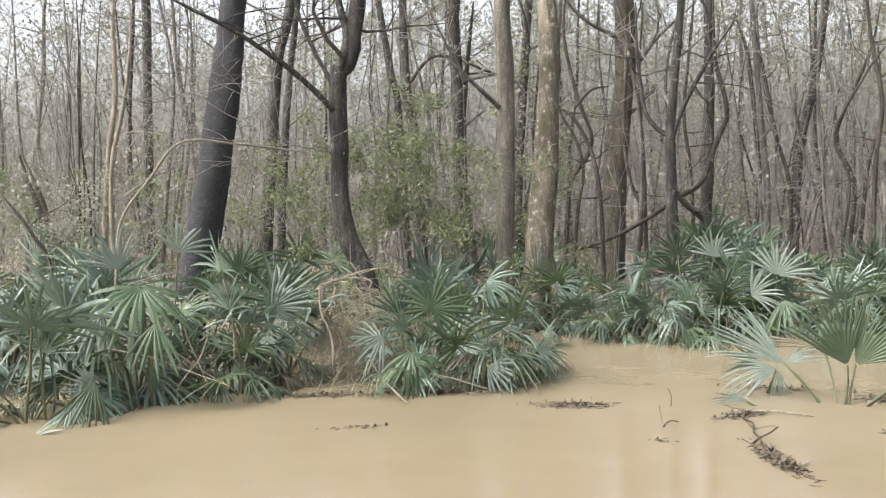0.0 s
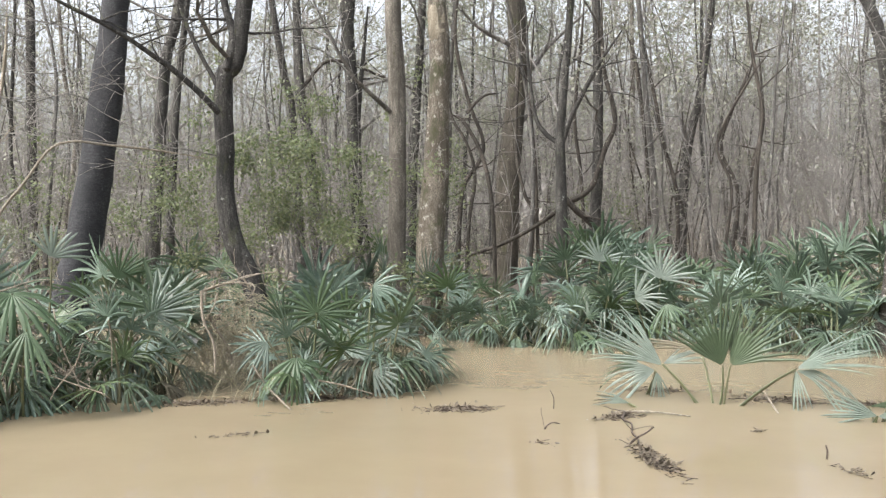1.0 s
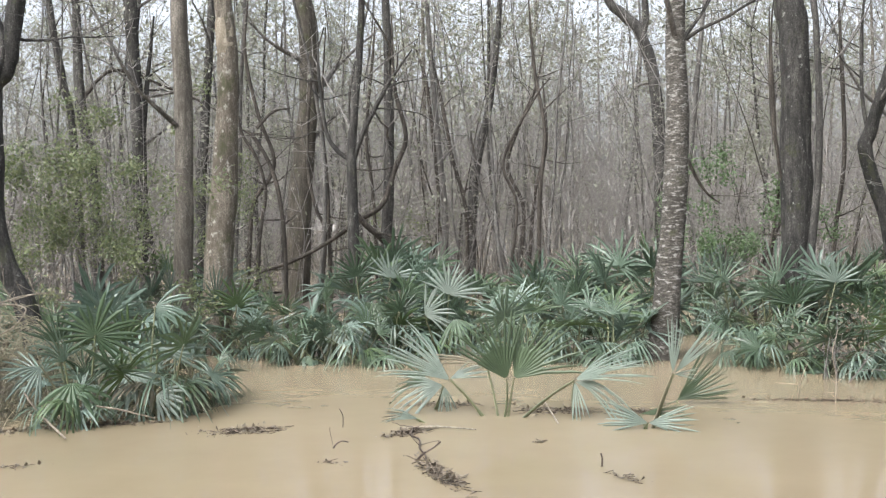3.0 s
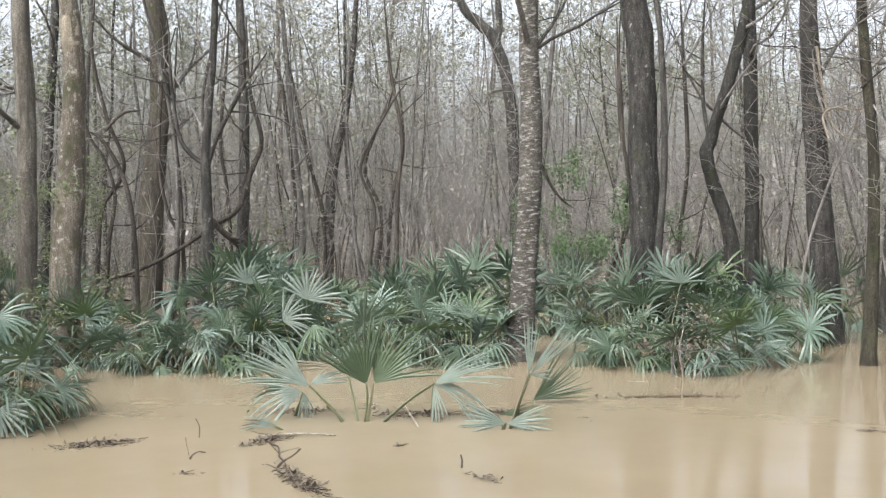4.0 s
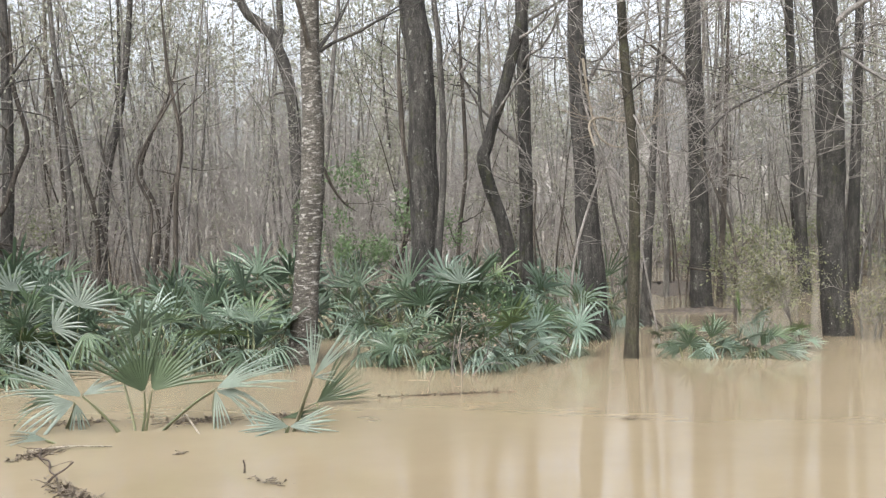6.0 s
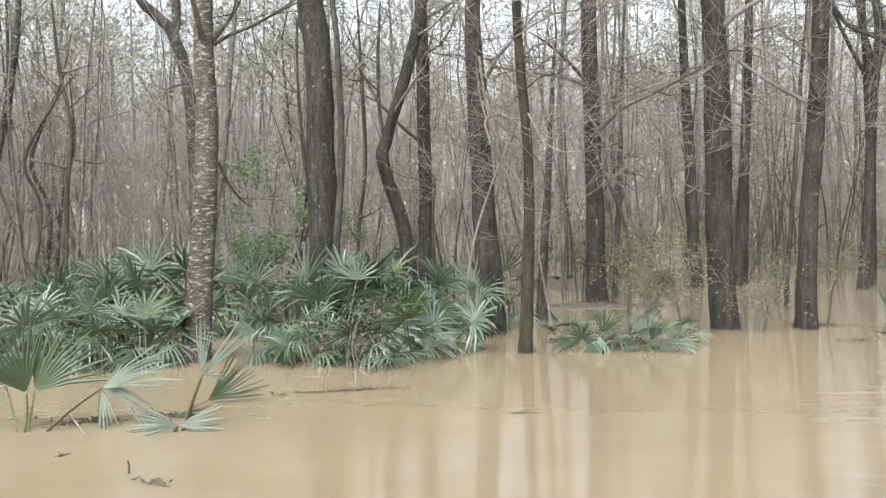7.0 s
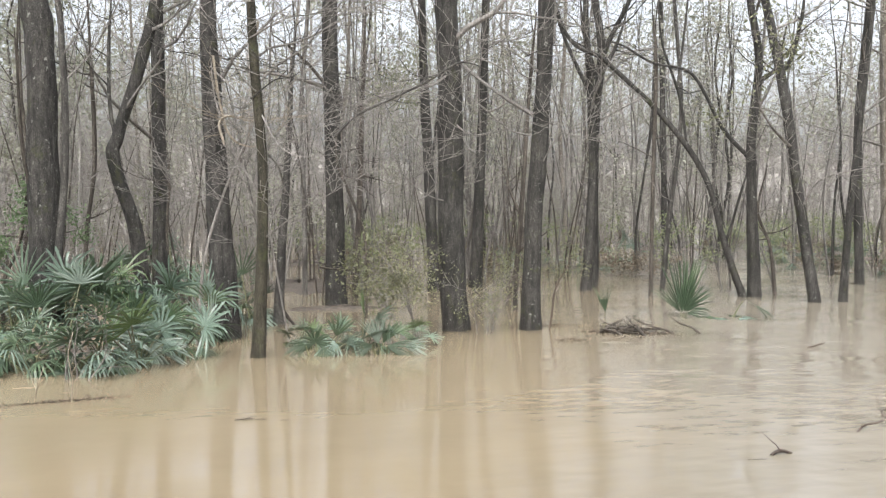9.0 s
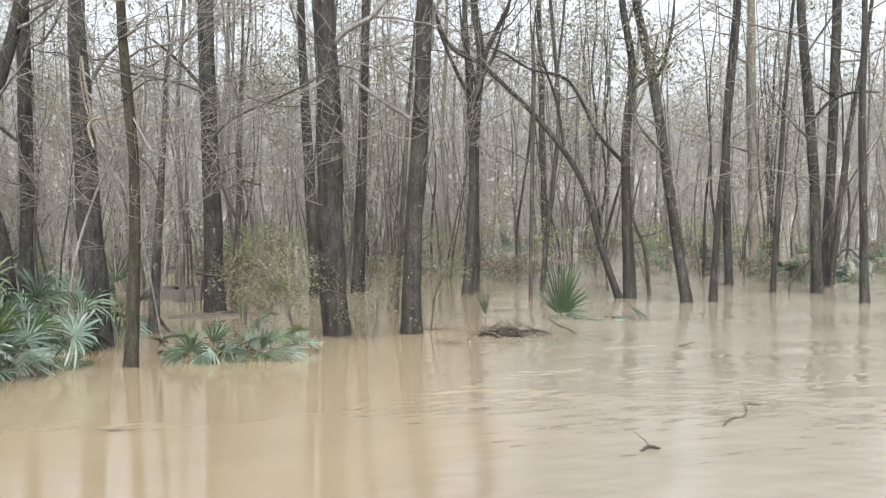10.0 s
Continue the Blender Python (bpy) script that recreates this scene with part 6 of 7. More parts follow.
place(shrub(511, 0.95, 0.7, 330, LEAF_DEAD, "brown dead weeds standing among palmettos", 0.06, "dead weeds", "weeds", 0.3, 4), -8.6, 6.9, turn=15)
place(shrub(512, 0.7, 0.6, 260, LEAF_DEAD, "brown dead weeds standing among palmettos", 0.06, "dead weeds", "weeds", 0.3, 4), -8.2, 5.6, turn=80)
place(shrub(513, 0.8, 0.5, 200, LEAF_DEAD, "brown dead weeds standing among palmettos", 0.05, "dead weeds", "weeds", 0.3, 4), 0.1, 10.6, turn=120)
place(shrub(514, 0.9, 0.6, 260, LEAF_DEAD, "brown dead weeds standing among palmettos", 0.06, "dead weeds", "weeds", 0.3, 4), -9.6, 7.0, turn=220)

BACK_SHRUBS = [shrub(520, 2.6, 1.8, 900, LEAF_GREY, "grey-green understorey shrub in the flooded wood", 0.075, "understorey shrubs", kids=3),
               shrub(521, 1.8, 1.6, 700, LEAF, "dull green understorey shrub in the flooded wood", 0.075, "understorey shrubs", kids=3),
               shrub(522, 3.6, 2.0, 1100, LEAF_GREY, "tall thin understorey shrub with grey-green leaves", 0.08, "understorey shrubs", kids=3)]
BRUSH = [shrub(530, 1.5, 1.3, 0, None, "bare grey twiggy brush in the flooded wood", group="bare brush", name="brush", kids=3),
         shrub(531, 2.2, 1.5, 0, None, "bare grey twiggy brush in the flooded wood", group="bare brush", name="brush", kids=3),
         shrub(532, 1.1, 1.2, 120, LEAF_DEAD, "low bare brush with a few dead brown leaves", 0.06, "bare brush", "brush", kids=3)]


def scatter(protos, count, lo, hi, a0, a1, seed, clear_right):
    rng = random.Random(seed)
    first = list(protos)
    for _ in range(count):
        x, y = sector(rng, lo, hi, a0, a1)
        if x > 0.2 * y and math.hypot(x, y) < clear_right:
            continue
        k = rng.randrange(len(protos))
        m = pose(x, y, 0, 0, 0, rng.uniform(0, 360))
        if protos[k] in first:
            first.remove(protos[k])
            ob = protos[k]
            ob.matrix_basis = m
        else:
            ob = copy_thing(protos[k], m)
        s = rng.uniform(0.75, 1.2)
        ob.scale = (s, s, s)


scatter(BACK_SHRUBS, 70, 18, 48, -62, 50, 61, 38)
FAR_BRUSH = [shrub(533, 2.4, 2.0, 500, LEAF_GREY, "grey-green brush at the far side of the flooded wood", 0.09, "far brush", "brush", kids=3)]
scatter(FAR_BRUSH, 36, 40, 60, 8, 54, 63, 0)
LOW_BRUSH = [shrub(535, 0.9, 1.6, 650, LEAF_DEAD, "low brown brush caught between flooded trunks", 0.07, "low brush", "brush", kids=3),
             shrub(536, 1.4, 1.5, 650, LEAF, "low green-brown brush between flooded trunks", 0.07, "low brush", "brush", kids=3)]
scatter(LOW_BRUSH, 95, 24, 50, 8, 54, 64, 0)
scatter(BRUSH, 95, 17, 46, -62, 50, 62, 38)


# ---- vines ----
def vine(x, y, turn, bends, r0, r1, label, seed, twigs=3, bark_name="vine", name="vine"):
    ob = thing(name, label, name, "", (x, y, 0), turn)
    limb(ob, bends, r0, r1, bark_name, seed, twigs, 0.25, "stem", 0.35)
    return ob


vine(-8.19, 13.69, 30.3, ((0.00, -0.25), (0.00, 0.00), (0.05, 1.22), (0.14, 1.92), (0.39, 2.30), (0.45, 2.64), (0.25, 3.21), (0.06, 4.16), (0.12, 5.01)), 0.039, 0.026, "twisted dark woody vine climbing between trunks", 801, 3, "vine", "vine")
vine(-8.00, 13.57, 29.9, ((0.00, -0.25), (0.00, 0.02), (0.11, 1.40), (0.21, 2.08), (0.08, 2.60), (-0.13, 2.99), (-0.20, 3.63)), 0.030, 0.022, "twisted dark woody vine climbing between trunks", 802, 3, "vine", "vine")
vine(-7.48, 13.63, 28.1, ((-0.00, -0.25), (-0.00, 0.04), (-0.01, 1.22), (-0.05, 1.82), (-0.17, 2.39), (-0.43, 2.88), (-0.61, 3.01)), 0.038, 0.026, "twisted dark woody vine climbing between trunks", 803, 3, "vine", "vine")
vine(-7.96, 13.71, 29.5, ((0.00, 3.03), (0.19, 3.24), (0.32, 3.32), (0.53, 3.35)), 0.026, 0.013, "twisted dark woody vine climbing between trunks", 804, 3, "vine", "vine")
vine(-7.10, 15.38, 24.2, ((-0.00, 1.61), (0.40, 1.85), (0.65, 2.49), (0.82, 2.98), (0.65, 3.83), (0.63, 4.98)), 0.047, 0.033, "thick looping vine swinging round a trunk", 805, 3, "vine", "vine")
vine(-7.08, 15.39, 24.1, ((-0.00, 1.61), (-0.30, 1.39), (-0.70, 1.15), (-1.12, 0.95), (-1.53, 0.82), (-1.86, 0.71)), 0.037, 0.033, "long dark vine sagging over the palmettos", 806, 3, "vine", "vine")
vine(-6.96, 15.00, 24.3, ((-0.00, 1.72), (0.20, 1.50), (0.45, 1.27), (0.70, 1.07), (0.91, 0.80)), 0.055, 0.041, "fallen dark limb leaning in the palmettos", 807, 2, "vine", "fallen_limb")
vine(-8.18, 15.97, 26.6, ((0.00, -0.22), (0.17, 1.33), (0.02, 1.82), (-0.10, 2.60), (-0.02, 4.03), (0.23, 4.97)), 0.039, 0.025, "twisted dark woody vine climbing between trunks", 808, 3, "vine", "vine")
vine(-7.96, 16.08, 25.8, ((-0.00, -0.25), (-0.00, 0.17), (-0.02, 2.10), (-0.09, 3.45), (0.01, 4.97)), 0.035, 0.025, "twisted dark woody vine climbing between trunks", 809, 3, "vine", "vine")
vine(-10.89, 16.73, 32.6, ((0.00, -0.25), (0.00, 0.47), (0.05, 1.35), (0.26, 2.21), (0.31, 3.29), (0.41, 4.37)), 0.049, 0.038, "twisted dark woody vine climbing between trunks", 810, 3, "vine", "vine")
vine(-7.62, 17.33, 23.2, ((0.00, -0.25), (0.00, 0.48), (-0.06, 2.10), (-0.16, 3.11), (-0.02, 4.50), (0.05, 5.29)), 0.036, 0.026, "twisted dark woody vine climbing between trunks", 811, 3, "vine", "vine")
vine(-7.42, 19.57, 20.3, ((-0.00, -0.25), (-0.00, 0.23), (0.17, 1.77), (0.09, 3.20), (-0.04, 4.40), (-0.26, 5.18)), 0.052, 0.035, "twisted dark woody vine climbing between trunks", 812, 3, "vine", "vine")
vine(-6.73, 19.81, 18.3, ((0.00, -0.25), (0.00, 0.23), (-0.01, 1.76), (-0.24, 2.74), (-0.48, 4.06), (-0.73, 5.38)), 0.046, 0.035, "twisted dark woody vine climbing between trunks", 813, 3, "vine", "vine")
vine(-6.02, 21.07, 15.5, ((0.00, -0.25), (0.00, 0.16), (0.14, 1.73), (-0.19, 2.63), (0.02, 3.40), (0.44, 4.36), (0.65, 5.33)), 0.048, 0.030, "twisted dark woody vine climbing between trunks", 814, 3, "vine", "vine")
vine(-5.82, 21.13, 15.0, ((0.00, -0.25), (0.00, 0.16), (0.17, 2.05), (0.43, 3.14), (0.38, 4.46)), 0.048, 0.030, "twisted dark woody vine climbing between trunks", 815, 3, "vine", "vine")
vine(-0.87, 17.99, 2.8, ((0.00, -0.25), (0.00, 0.28), (0.13, 1.11), (0.34, 1.84), (0.13, 3.22), (0.11, 5.05)), 0.035, 0.025, "twisted dark woody vine climbing between trunks", 816, 3, "vine", "vine")
vine(-4.60, 17.39, 14.8, ((-0.00, -0.25), (-0.00, 0.62), (0.05, 2.09), (0.15, 3.07), (-0.02, 4.24), (-0.10, 5.49)), 0.044, 0.030, "twisted dark woody vine climbing between trunks", 817, 3, "vine", "vine")
vine(-4.78, 16.30, 16.4, ((0.00, -0.25), (0.00, 0.69), (0.12, 1.80), (-0.09, 2.54), (0.43, 3.54), (0.71, 3.91)), 0.028, 0.019, "twisted dark woody vine climbing between trunks", 818, 3, "vine", "vine")
vine(-1.51, 12.90, 6.7, ((0.00, 2.30), (0.13, 2.02), (0.27, 1.84), (0.41, 1.74)), 0.021, 0.011, "short dark hanging vine end", 819, 1, "vine", "vine")
vine(-1.21, 15.94, 4.3, ((0.00, -0.25), (0.00, 0.33), (-0.07, 1.21), (0.84, 1.28), (1.28, 1.36)), 0.018, 0.013, "twisted dark woody vine climbing between trunks", 820, 3, "vine", "vine")
vine(-0.84, 14.96, 3.2, ((-0.00, -0.25), (-0.00, 0.66), (0.21, 1.23), (0.33, 2.13), (0.25, 2.86), (0.23, 4.00), (0.29, 4.80)), 0.025, 0.016, "twisted dark woody vine climbing between trunks", 821, 3, "vine", "vine")
vine(0.14, 16.99, -0.5, ((0.00, -0.25), (0.00, 0.05), (0.09, 1.34), (0.22, 2.44), (0.19, 3.81), (0.14, 5.18)), 0.042, 0.028, "twisted dark woody vine climbing between trunks", 822, 3, "vine", "vine")
vine(1.44, 15.92, -5.2, ((0.00, -0.25), (0.00, 0.14), (-0.07, 1.34), (-0.02, 2.11), (-0.14, 2.18)), 0.026, 0.013, "twisted dark woody vine climbing between trunks", 823, 3, "vine", "vine")
vine(3.42, 14.54, -12.3, ((-0.00, 0.84), (0.33, 0.80), (0.58, 0.81), (0.70, 0.96), (0.78, 1.04)), 0.016, 0.012, "twisted dark woody vine climbing between trunks", 824, 3, "vine", "vine")
vine(4.31, 15.35, -14.8, ((0.00, -0.25), (0.00, 1.17), (-0.26, 1.96), (-0.43, 2.40), (-0.45, 2.92)), 0.026, 0.018, "twisted dark woody vine climbing between trunks", 825, 3, "vine", "vine")
vine(7.12, 16.51, -22.5, ((0.00, -0.07), (0.28, 1.29), (0.09, 1.97), (-0.05, 2.36)), 0.035, 0.020, "twisted dark woody vine climbing between trunks", 826, 3, "vine", "vine")
vine(6.90, 15.52, -23.1, ((0.00, -0.25), (0.00, 0.40), (0.13, 2.22), (0.22, 3.58), (0.34, 4.92)), 0.042, 0.028, "twisted dark woody vine climbing between trunks", 827, 3, "vine", "vine")
vine(4.87, 18.31, -14.1, ((0.00, -0.25), (0.00, 0.24), (0.09, 1.80), (0.14, 3.35), (0.23, 5.40)), 0.062, 0.042, "twisted dark woody vine climbing between trunks", 828, 3, "vine", "vine")
vine(10.36, 17.13, -30.4, ((0.00, -0.25), (0.00, 0.41), (0.03, 2.28), (0.07, 4.33), (0.01, 5.35)), 0.049, 0.033, "twisted dark woody vine climbing between trunks", 829, 3, "vine", "vine")
vine(12.87, 16.73, -36.4, ((0.00, -0.09), (-0.11, 0.93), (-0.34, 1.61), (-0.17, 2.51)), 0.040, 0.023, "twisted dark woody vine climbing between trunks", 830, 3, "vine", "vine")
vine(15.61, 15.72, -43.7, ((0.00, -0.25), (0.00, 0.22), (0.53, 0.91), (1.05, 2.15), (1.66, 3.13)), 0.024, 0.018, "twisted dark woody vine climbing between trunks", 831, 3, "vine", "vine")
vine(1.52, 13.02, -5.6, ((-0.00, -0.16), (0.12, 1.07), (0.38, 1.93), (0.75, 2.86), (0.69, 3.58), (0.76, 4.29)), 0.018, 0.014, "slender pale bare sapling leaning through the wood", 832, 6, "twig", "sapling")
vine(2.35, 12.77, -10.4, ((0.00, -0.25), (0.00, 0.44), (-0.06, 1.39), (-0.31, 2.21), (-0.59, 3.04), (-0.65, 3.59)), 0.014, 0.011, "slender pale bare sapling leaning through the wood", 833, 6, "twig", "sapling")
vine(2.63, 12.72, -11.7, ((0.00, -0.25), (0.00, 0.04), (-0.24, 1.53), (-0.30, 2.47), (-0.42, 3.28), (-0.54, 3.83)), 0.014, 0.011, "slender pale bare sapling leaning through the wood", 834, 6, "twig", "sapling")
vine(1.82, 12.35, -8.3, ((-0.00, 2.46), (-0.06, 2.72), (0.07, 2.81), (0.31, 2.76), (0.50, 2.86)), 0.017, 0.010, "pale curling dead vine hanging from a trunk", 835, 6, "dead", "vine")
vine(1.70, 12.37, -7.8, ((0.00, 3.51), (0.06, 3.05), (0.15, 2.65), (0.30, 2.48), (0.61, 2.43)), 0.017, 0.010, "pale curling dead vine hanging from a trunk", 836, 6, "dead", "vine")
vine(2.23, 12.29, -10.3, ((0.00, 3.92), (-0.10, 3.55), (-0.01, 3.15), (0.05, 2.76), (-0.04, 2.57)), 0.017, 0.010, "pale curling dead vine hanging from a trunk", 837, 6, "dead", "vine")
vine(-9.42, 6.47, 54.7, ((0.00, -0.25), (0.00, 0.90), (0.08, 1.55), (0.39, 1.99), (0.63, 2.31), (0.87, 2.40), (1.20, 2.37), (1.81, 2.30), (2.29, 2.22)), 0.016, 0.012, "long pale dead stem arching over the palmettos", 838, 1, "dead", "arched_stem")
vine(-10.74, 7.38, 54.8, ((0.00, -0.25), (0.00, 1.06), (0.02, 2.15), (0.17, 2.82), (0.28, 3.49), (0.33, 4.17)), 0.032, 0.018, "pale slender dead sapling among the palmettos", 839, 3, "pale", "sapling")
vine(-11.13, 6.79, 57.9, ((0.00, -0.25), (0.00, 0.96), (-0.17, 1.37), (-0.34, 1.64), (-0.48, 1.84)), 0.025, 0.018, "dark bent stem rising among palmettos", 840, 1, "vine", "arched_stem")
vine(-12.60, 8.21, 56.3, ((0.00, 3.07), (-0.16, 3.68), (-0.36, 4.05), (-0.77, 4.19)), 0.021, 0.012, "slender pale bare sapling leaning through the wood", 841, 5, "twig", "sapling")
vine(3.09, 12.05, -13.2, ((0.00, 2.56), (0.27, 2.82), (0.68, 3.02), (1.16, 3.26), (1.56, 3.49), (1.97, 3.38)), 0.02, 0.008, "long bare grey branch reaching across the water", 842, 8, "grey", "branch")


# ---- dead brush heap between the palmetto clumps ----
def brush_heap(x, y, wide, deep, high, count, seed):
    rng = random.Random(seed)
    ob = thing("brush_heap", "tangled heap of straw-brown dead vines and pale branches", "brush", "", (x, y, 0), 42)
    segs = []
    for _ in range(count):
        px, py = rng.gauss(0, wide * 0.42), rng.gauss(0, deep * 0.4)
        top = high * math.exp(-(px / wide) ** 2 * 1.2 - (py / deep) ** 2) * rng.uniform(0.25, 1.0)
        pz = top
        a, up = rng.uniform(0, 6.283), rng.uniform(-0.3, 0.5)
        for i in range(6):
            ln = rng.uniform(0.07, 0.16)
            nx, ny, nz = px + math.cos(a) * ln * 0.8, py + math.sin(a) * ln * 0.8, max(pz + up * ln, 0.0)
            segs.append((px, py, pz, nx, ny, nz, 0.003, 0.002))
            px, py, pz = nx, ny, nz
            a += rng.gauss(0, 0.5)
            up -= rng.uniform(0.1, 0.45)
    geo = Geo()
    sticks(geo, segs)
    tagged(part("tangle", geo.mesh("tangle", STRAW), ob), kind="stuff")
    for k, (bends, r) in enumerate(((((-0.2, 0.95), (-0.21, 0.78), (-0.15, 0.62), (-0.06, 0.47), (0.0, 0.3), (-0.01, 0.12)), 0.013),
                                    (((-0.15, 0.62), (-0.05, 0.76), (-0.02, 0.92)), 0.009),
                                    (((-0.22, 0.92), (0.0, 0.99), (0.2, 1.05), (0.4, 1.06)), 0.008),
                                    (((0.14, 1.02), (0.24, 0.86), (0.42, 0.76)), 0.007))):
        br = limb(ob, bends, r, r * 0.6, "dead", 700 + k, 2, 0.1, "branch", 0.15)
        br.matrix_basis = pose(0, -0.75, 0)
    lg = Geo()
    nrng = np.random.default_rng(seed)
    c = np.stack([nrng.normal(0, wide * 0.4, 260), nrng.normal(0, deep * 0.4, 260), nrng.uniform(0.03, high * 0.75, 260)], 1)
    leaves(lg, c, 0.05, nrng)
    tagged(part("dead_leaves", lg.mesh("dead_leaves", LEAF_DEAD, False), ob), kind="stuff")
    return ob


brush_heap(-7.05, 7.45, 0.95, 0.9, 0.95, 620, 81)
brush_heap(-8.6, 6.3, 0.6, 0.5, 0.55, 200, 83)


def litter_scrap():
    """A crumpled white scrap caught in the brush."""
    geo = Geo()
    rng = np.random.default_rng(4)
    n = 7
    g = np.linspace(-0.5, 0.5, n)
    x, y = np.meshgrid(g * 0.09, g * 0.06)
    z = rng.normal(0, 0.006, x.shape) + 0.03 * np.cos(x * 28) * np.cos(y * 22)
    i = (np.arange(n - 1)[:, None] * n + np.arange(n - 1)[None, :]).ravel()
    top = np.stack([x.ravel(), y.ravel(), z.ravel()], 1)
    geo.add(top, np.stack([i, i + 1, i + n + 1, i + n], 1))
    geo.add(top - np.array([0, 0, 0.006]), np.stack([i, i + n, i + n + 1, i + 1], 1))
    m, nn, l, p = shader("white_scrap")
    f = noise_node(nn, l, stretched(nn, l, (1, 1, 1)), 30)
    l.new(ramp(nn, l, f, [(0.3, (0.5, 0.49, 0.46)), (0.7, (0.76, 0.75, 0.72))]), p.inputs["Base Color"])
    ob = new("litter_scrap", geo.mesh("litter_scrap", m))
    ob.matrix_basis = pose(-6.85, 6.72, 0.47, 20, 35, 40)
    tagged(ob, "crumpled white scrap of litter caught in dead brush", "litter")


litter_scrap()


# ---- banks of litter under the palmettos, floating wood and leaves ----
def bank(x, y, long, wide, turn, high, seed, label):
    rng = np.random.default_rng(seed)
    geo = Geo()
    rings, n = 6, 30
    rows = [np.array([[0, 0, high]])]
    a = np.linspace(0, 2 * np.pi, n, endpoint=False)
    edge = 1 + 0.16 * np.sin(2 * a + rng.uniform(0, 6)) + 0.13 * np.sin(3 * a + rng.uniform(0, 6)) + 0.08 * np.sin(7 * a + rng.uniform(0, 6)) + rng.normal(0, 0.03, n)
    for k in range(1, rings + 1):
        u = k / rings
        rows.append(np.stack([np.cos(a) * long * u * edge, np.sin(a) * wide * u * edge, high * (1 - u ** 1.5) - 0.05 * u + rng.normal(0, high * 0.12, n) * (k < rings)], 1))
    i = np.arange(n)
    j = (i + 1) % n
    geo.add(np.concatenate(rows), np.concatenate([np.stack([1 + (k - 1) * n + i, 1 + (k - 1) * n + j, 1 + k * n + j, 1 + k * n + i], 1) for k in range(1, rings)]))
    geo.f.append(np.stack([np.zeros(n, int), 1 + i, 1 + j], 1))
    ob = new("bank", geo.mesh("bank", LITTER))
    ob.matrix_basis = pose(x, y, 0, 0, 0, turn)
    return tagged(ob, label, "ground", kind="structure")


bank(-9.02, 7.06, 2.38, 0.99, 142, 0.070, 31, "low bank of wet leaf litter under palmettos")
bank(-6.55, 8.45, 1.41, 0.55, -65, 0.056, 32, "low bank of wet leaf litter under palmettos")
bank(-8.52, 9.13, 2.42, 0.35, 132, 0.049, 33, "low bank of wet leaf litter under palmettos")
bank(-5.39, 12.27, 1.83, 1.16, 79, 0.063, 34, "low bank of wet leaf litter under palmettos")
bank(-8.14, 12.06, 1.60, 0.64, -44, 0.056, 35, "low bank of wet leaf litter under palmettos")
bank(-2.76, 13.02, 1.53, 0.89, 19, 0.056, 36, "low bank of wet leaf litter under palmettos")
bank(0.47, 13.23, 1.95, 1.33, 70, 0.070, 37, "low bank of wet leaf litter under palmettos")
bank(3.57, 12.42, 0.73, 0.30, -15, 0.042, 38, "low bank of wet leaf litter under palmettos")
bank(4.2, 16.75, 1.15, 0.42, -14, 0.07, 30, "low ring of drifted litter round a trunk")
bank(-27.5, 30.4, 1.5, 1.2, 15, 0.11, 39, "low mound of leaf litter rising out of the flood")
bank(4.6, 21.8, 2.5, 1.0, 82, 0.14, 40, "low mound of leaf litter rising out of the flood")
bank(-26.5, 26.9, 1.4, 0.8, 4, 0.11, 41, "low mound of leaf litter rising out of the flood")
bank(-19.5, 34.4, 2.0, 0.7, 47, 0.20, 42, "low mound of leaf litter rising out of the flood")
bank(-26.2, 19.3, 2.0, 1.1, 61, 0.16, 43, "low mound of leaf litter rising out of the flood")
bank(-13.1, 30.6, 3.0, 1.1, 26, 0.09, 44, "low mound of leaf litter rising out of the flood")
bank(4.2, 28.9, 1.6, 1.4, 104, 0.17, 45, "low mound of leaf litter rising out of the flood")
bank(1.5, 24.1, 1.9, 1.3, 24, 0.17, 46, "low mound of leaf litter rising out of the flood")
bank(-26.7, 21.5, 2.6, 1.4, 152, 0.14, 47, "low mound of leaf litter rising out of the flood")
bank(-14.5, 14.9, 2.3, 1.0, 13, 0.19, 48, "low mound of leaf litter rising out of the flood")
bank(-13.2, 31.9, 1.6, 0.8, 2, 0.12, 49, "low mound of leaf litter rising out of the flood")
bank(-17.5, 21.3, 2.0, 1.3, 160, 0.10, 50, "low mound of leaf litter rising out of the flood")
bank(-10.7, 18.3, 2.5, 1.4, 36, 0.17, 51, "low mound of leaf litter rising out of the flood")
bank(-10.4, 13.8, 2.7, 0.9, 31, 0.13, 52, "low mound of leaf litter rising out of the flood")
bank(-18.2, 20.3, 2.1, 0.9, 106, 0.11, 53, "low mound of leaf litter rising out of the flood")
bank(-14.9, 12.0, 1.4, 1.0, 65, 0.18, 54, "low mound of leaf litter rising out of the flood")
bank(-13.4, 32.0, 3.2, 0.7, 3, 0.10, 55, "low mound of leaf litter rising out of the flood")
bank(-16.1, 26.9, 2.7, 0.9, 174, 0.08, 56, "low mound of leaf litter rising out of the flood")
bank(0.2, 22.3, 3.0, 0.6, 174, 0.17, 57, "low mound of leaf litter rising out of the flood")
bank(6.2, 30.9, 1.6, 1.4, 79, 0.09, 58, "low mound of leaf litter rising out of the flood")
bank(-7.9, 28.3, 2.1, 0.7, 22, 0.15, 59, "low mound of leaf litter rising out of the flood")
bank(-8.9, 18.1, 2.1, 1.2, 129, 0.14, 60, "low mound of leaf litter rising out of the flood")
bank(-13.2, 22.4, 1.7, 0.8, 80, 0.09, 61, "low mound of leaf litter rising out of the flood")
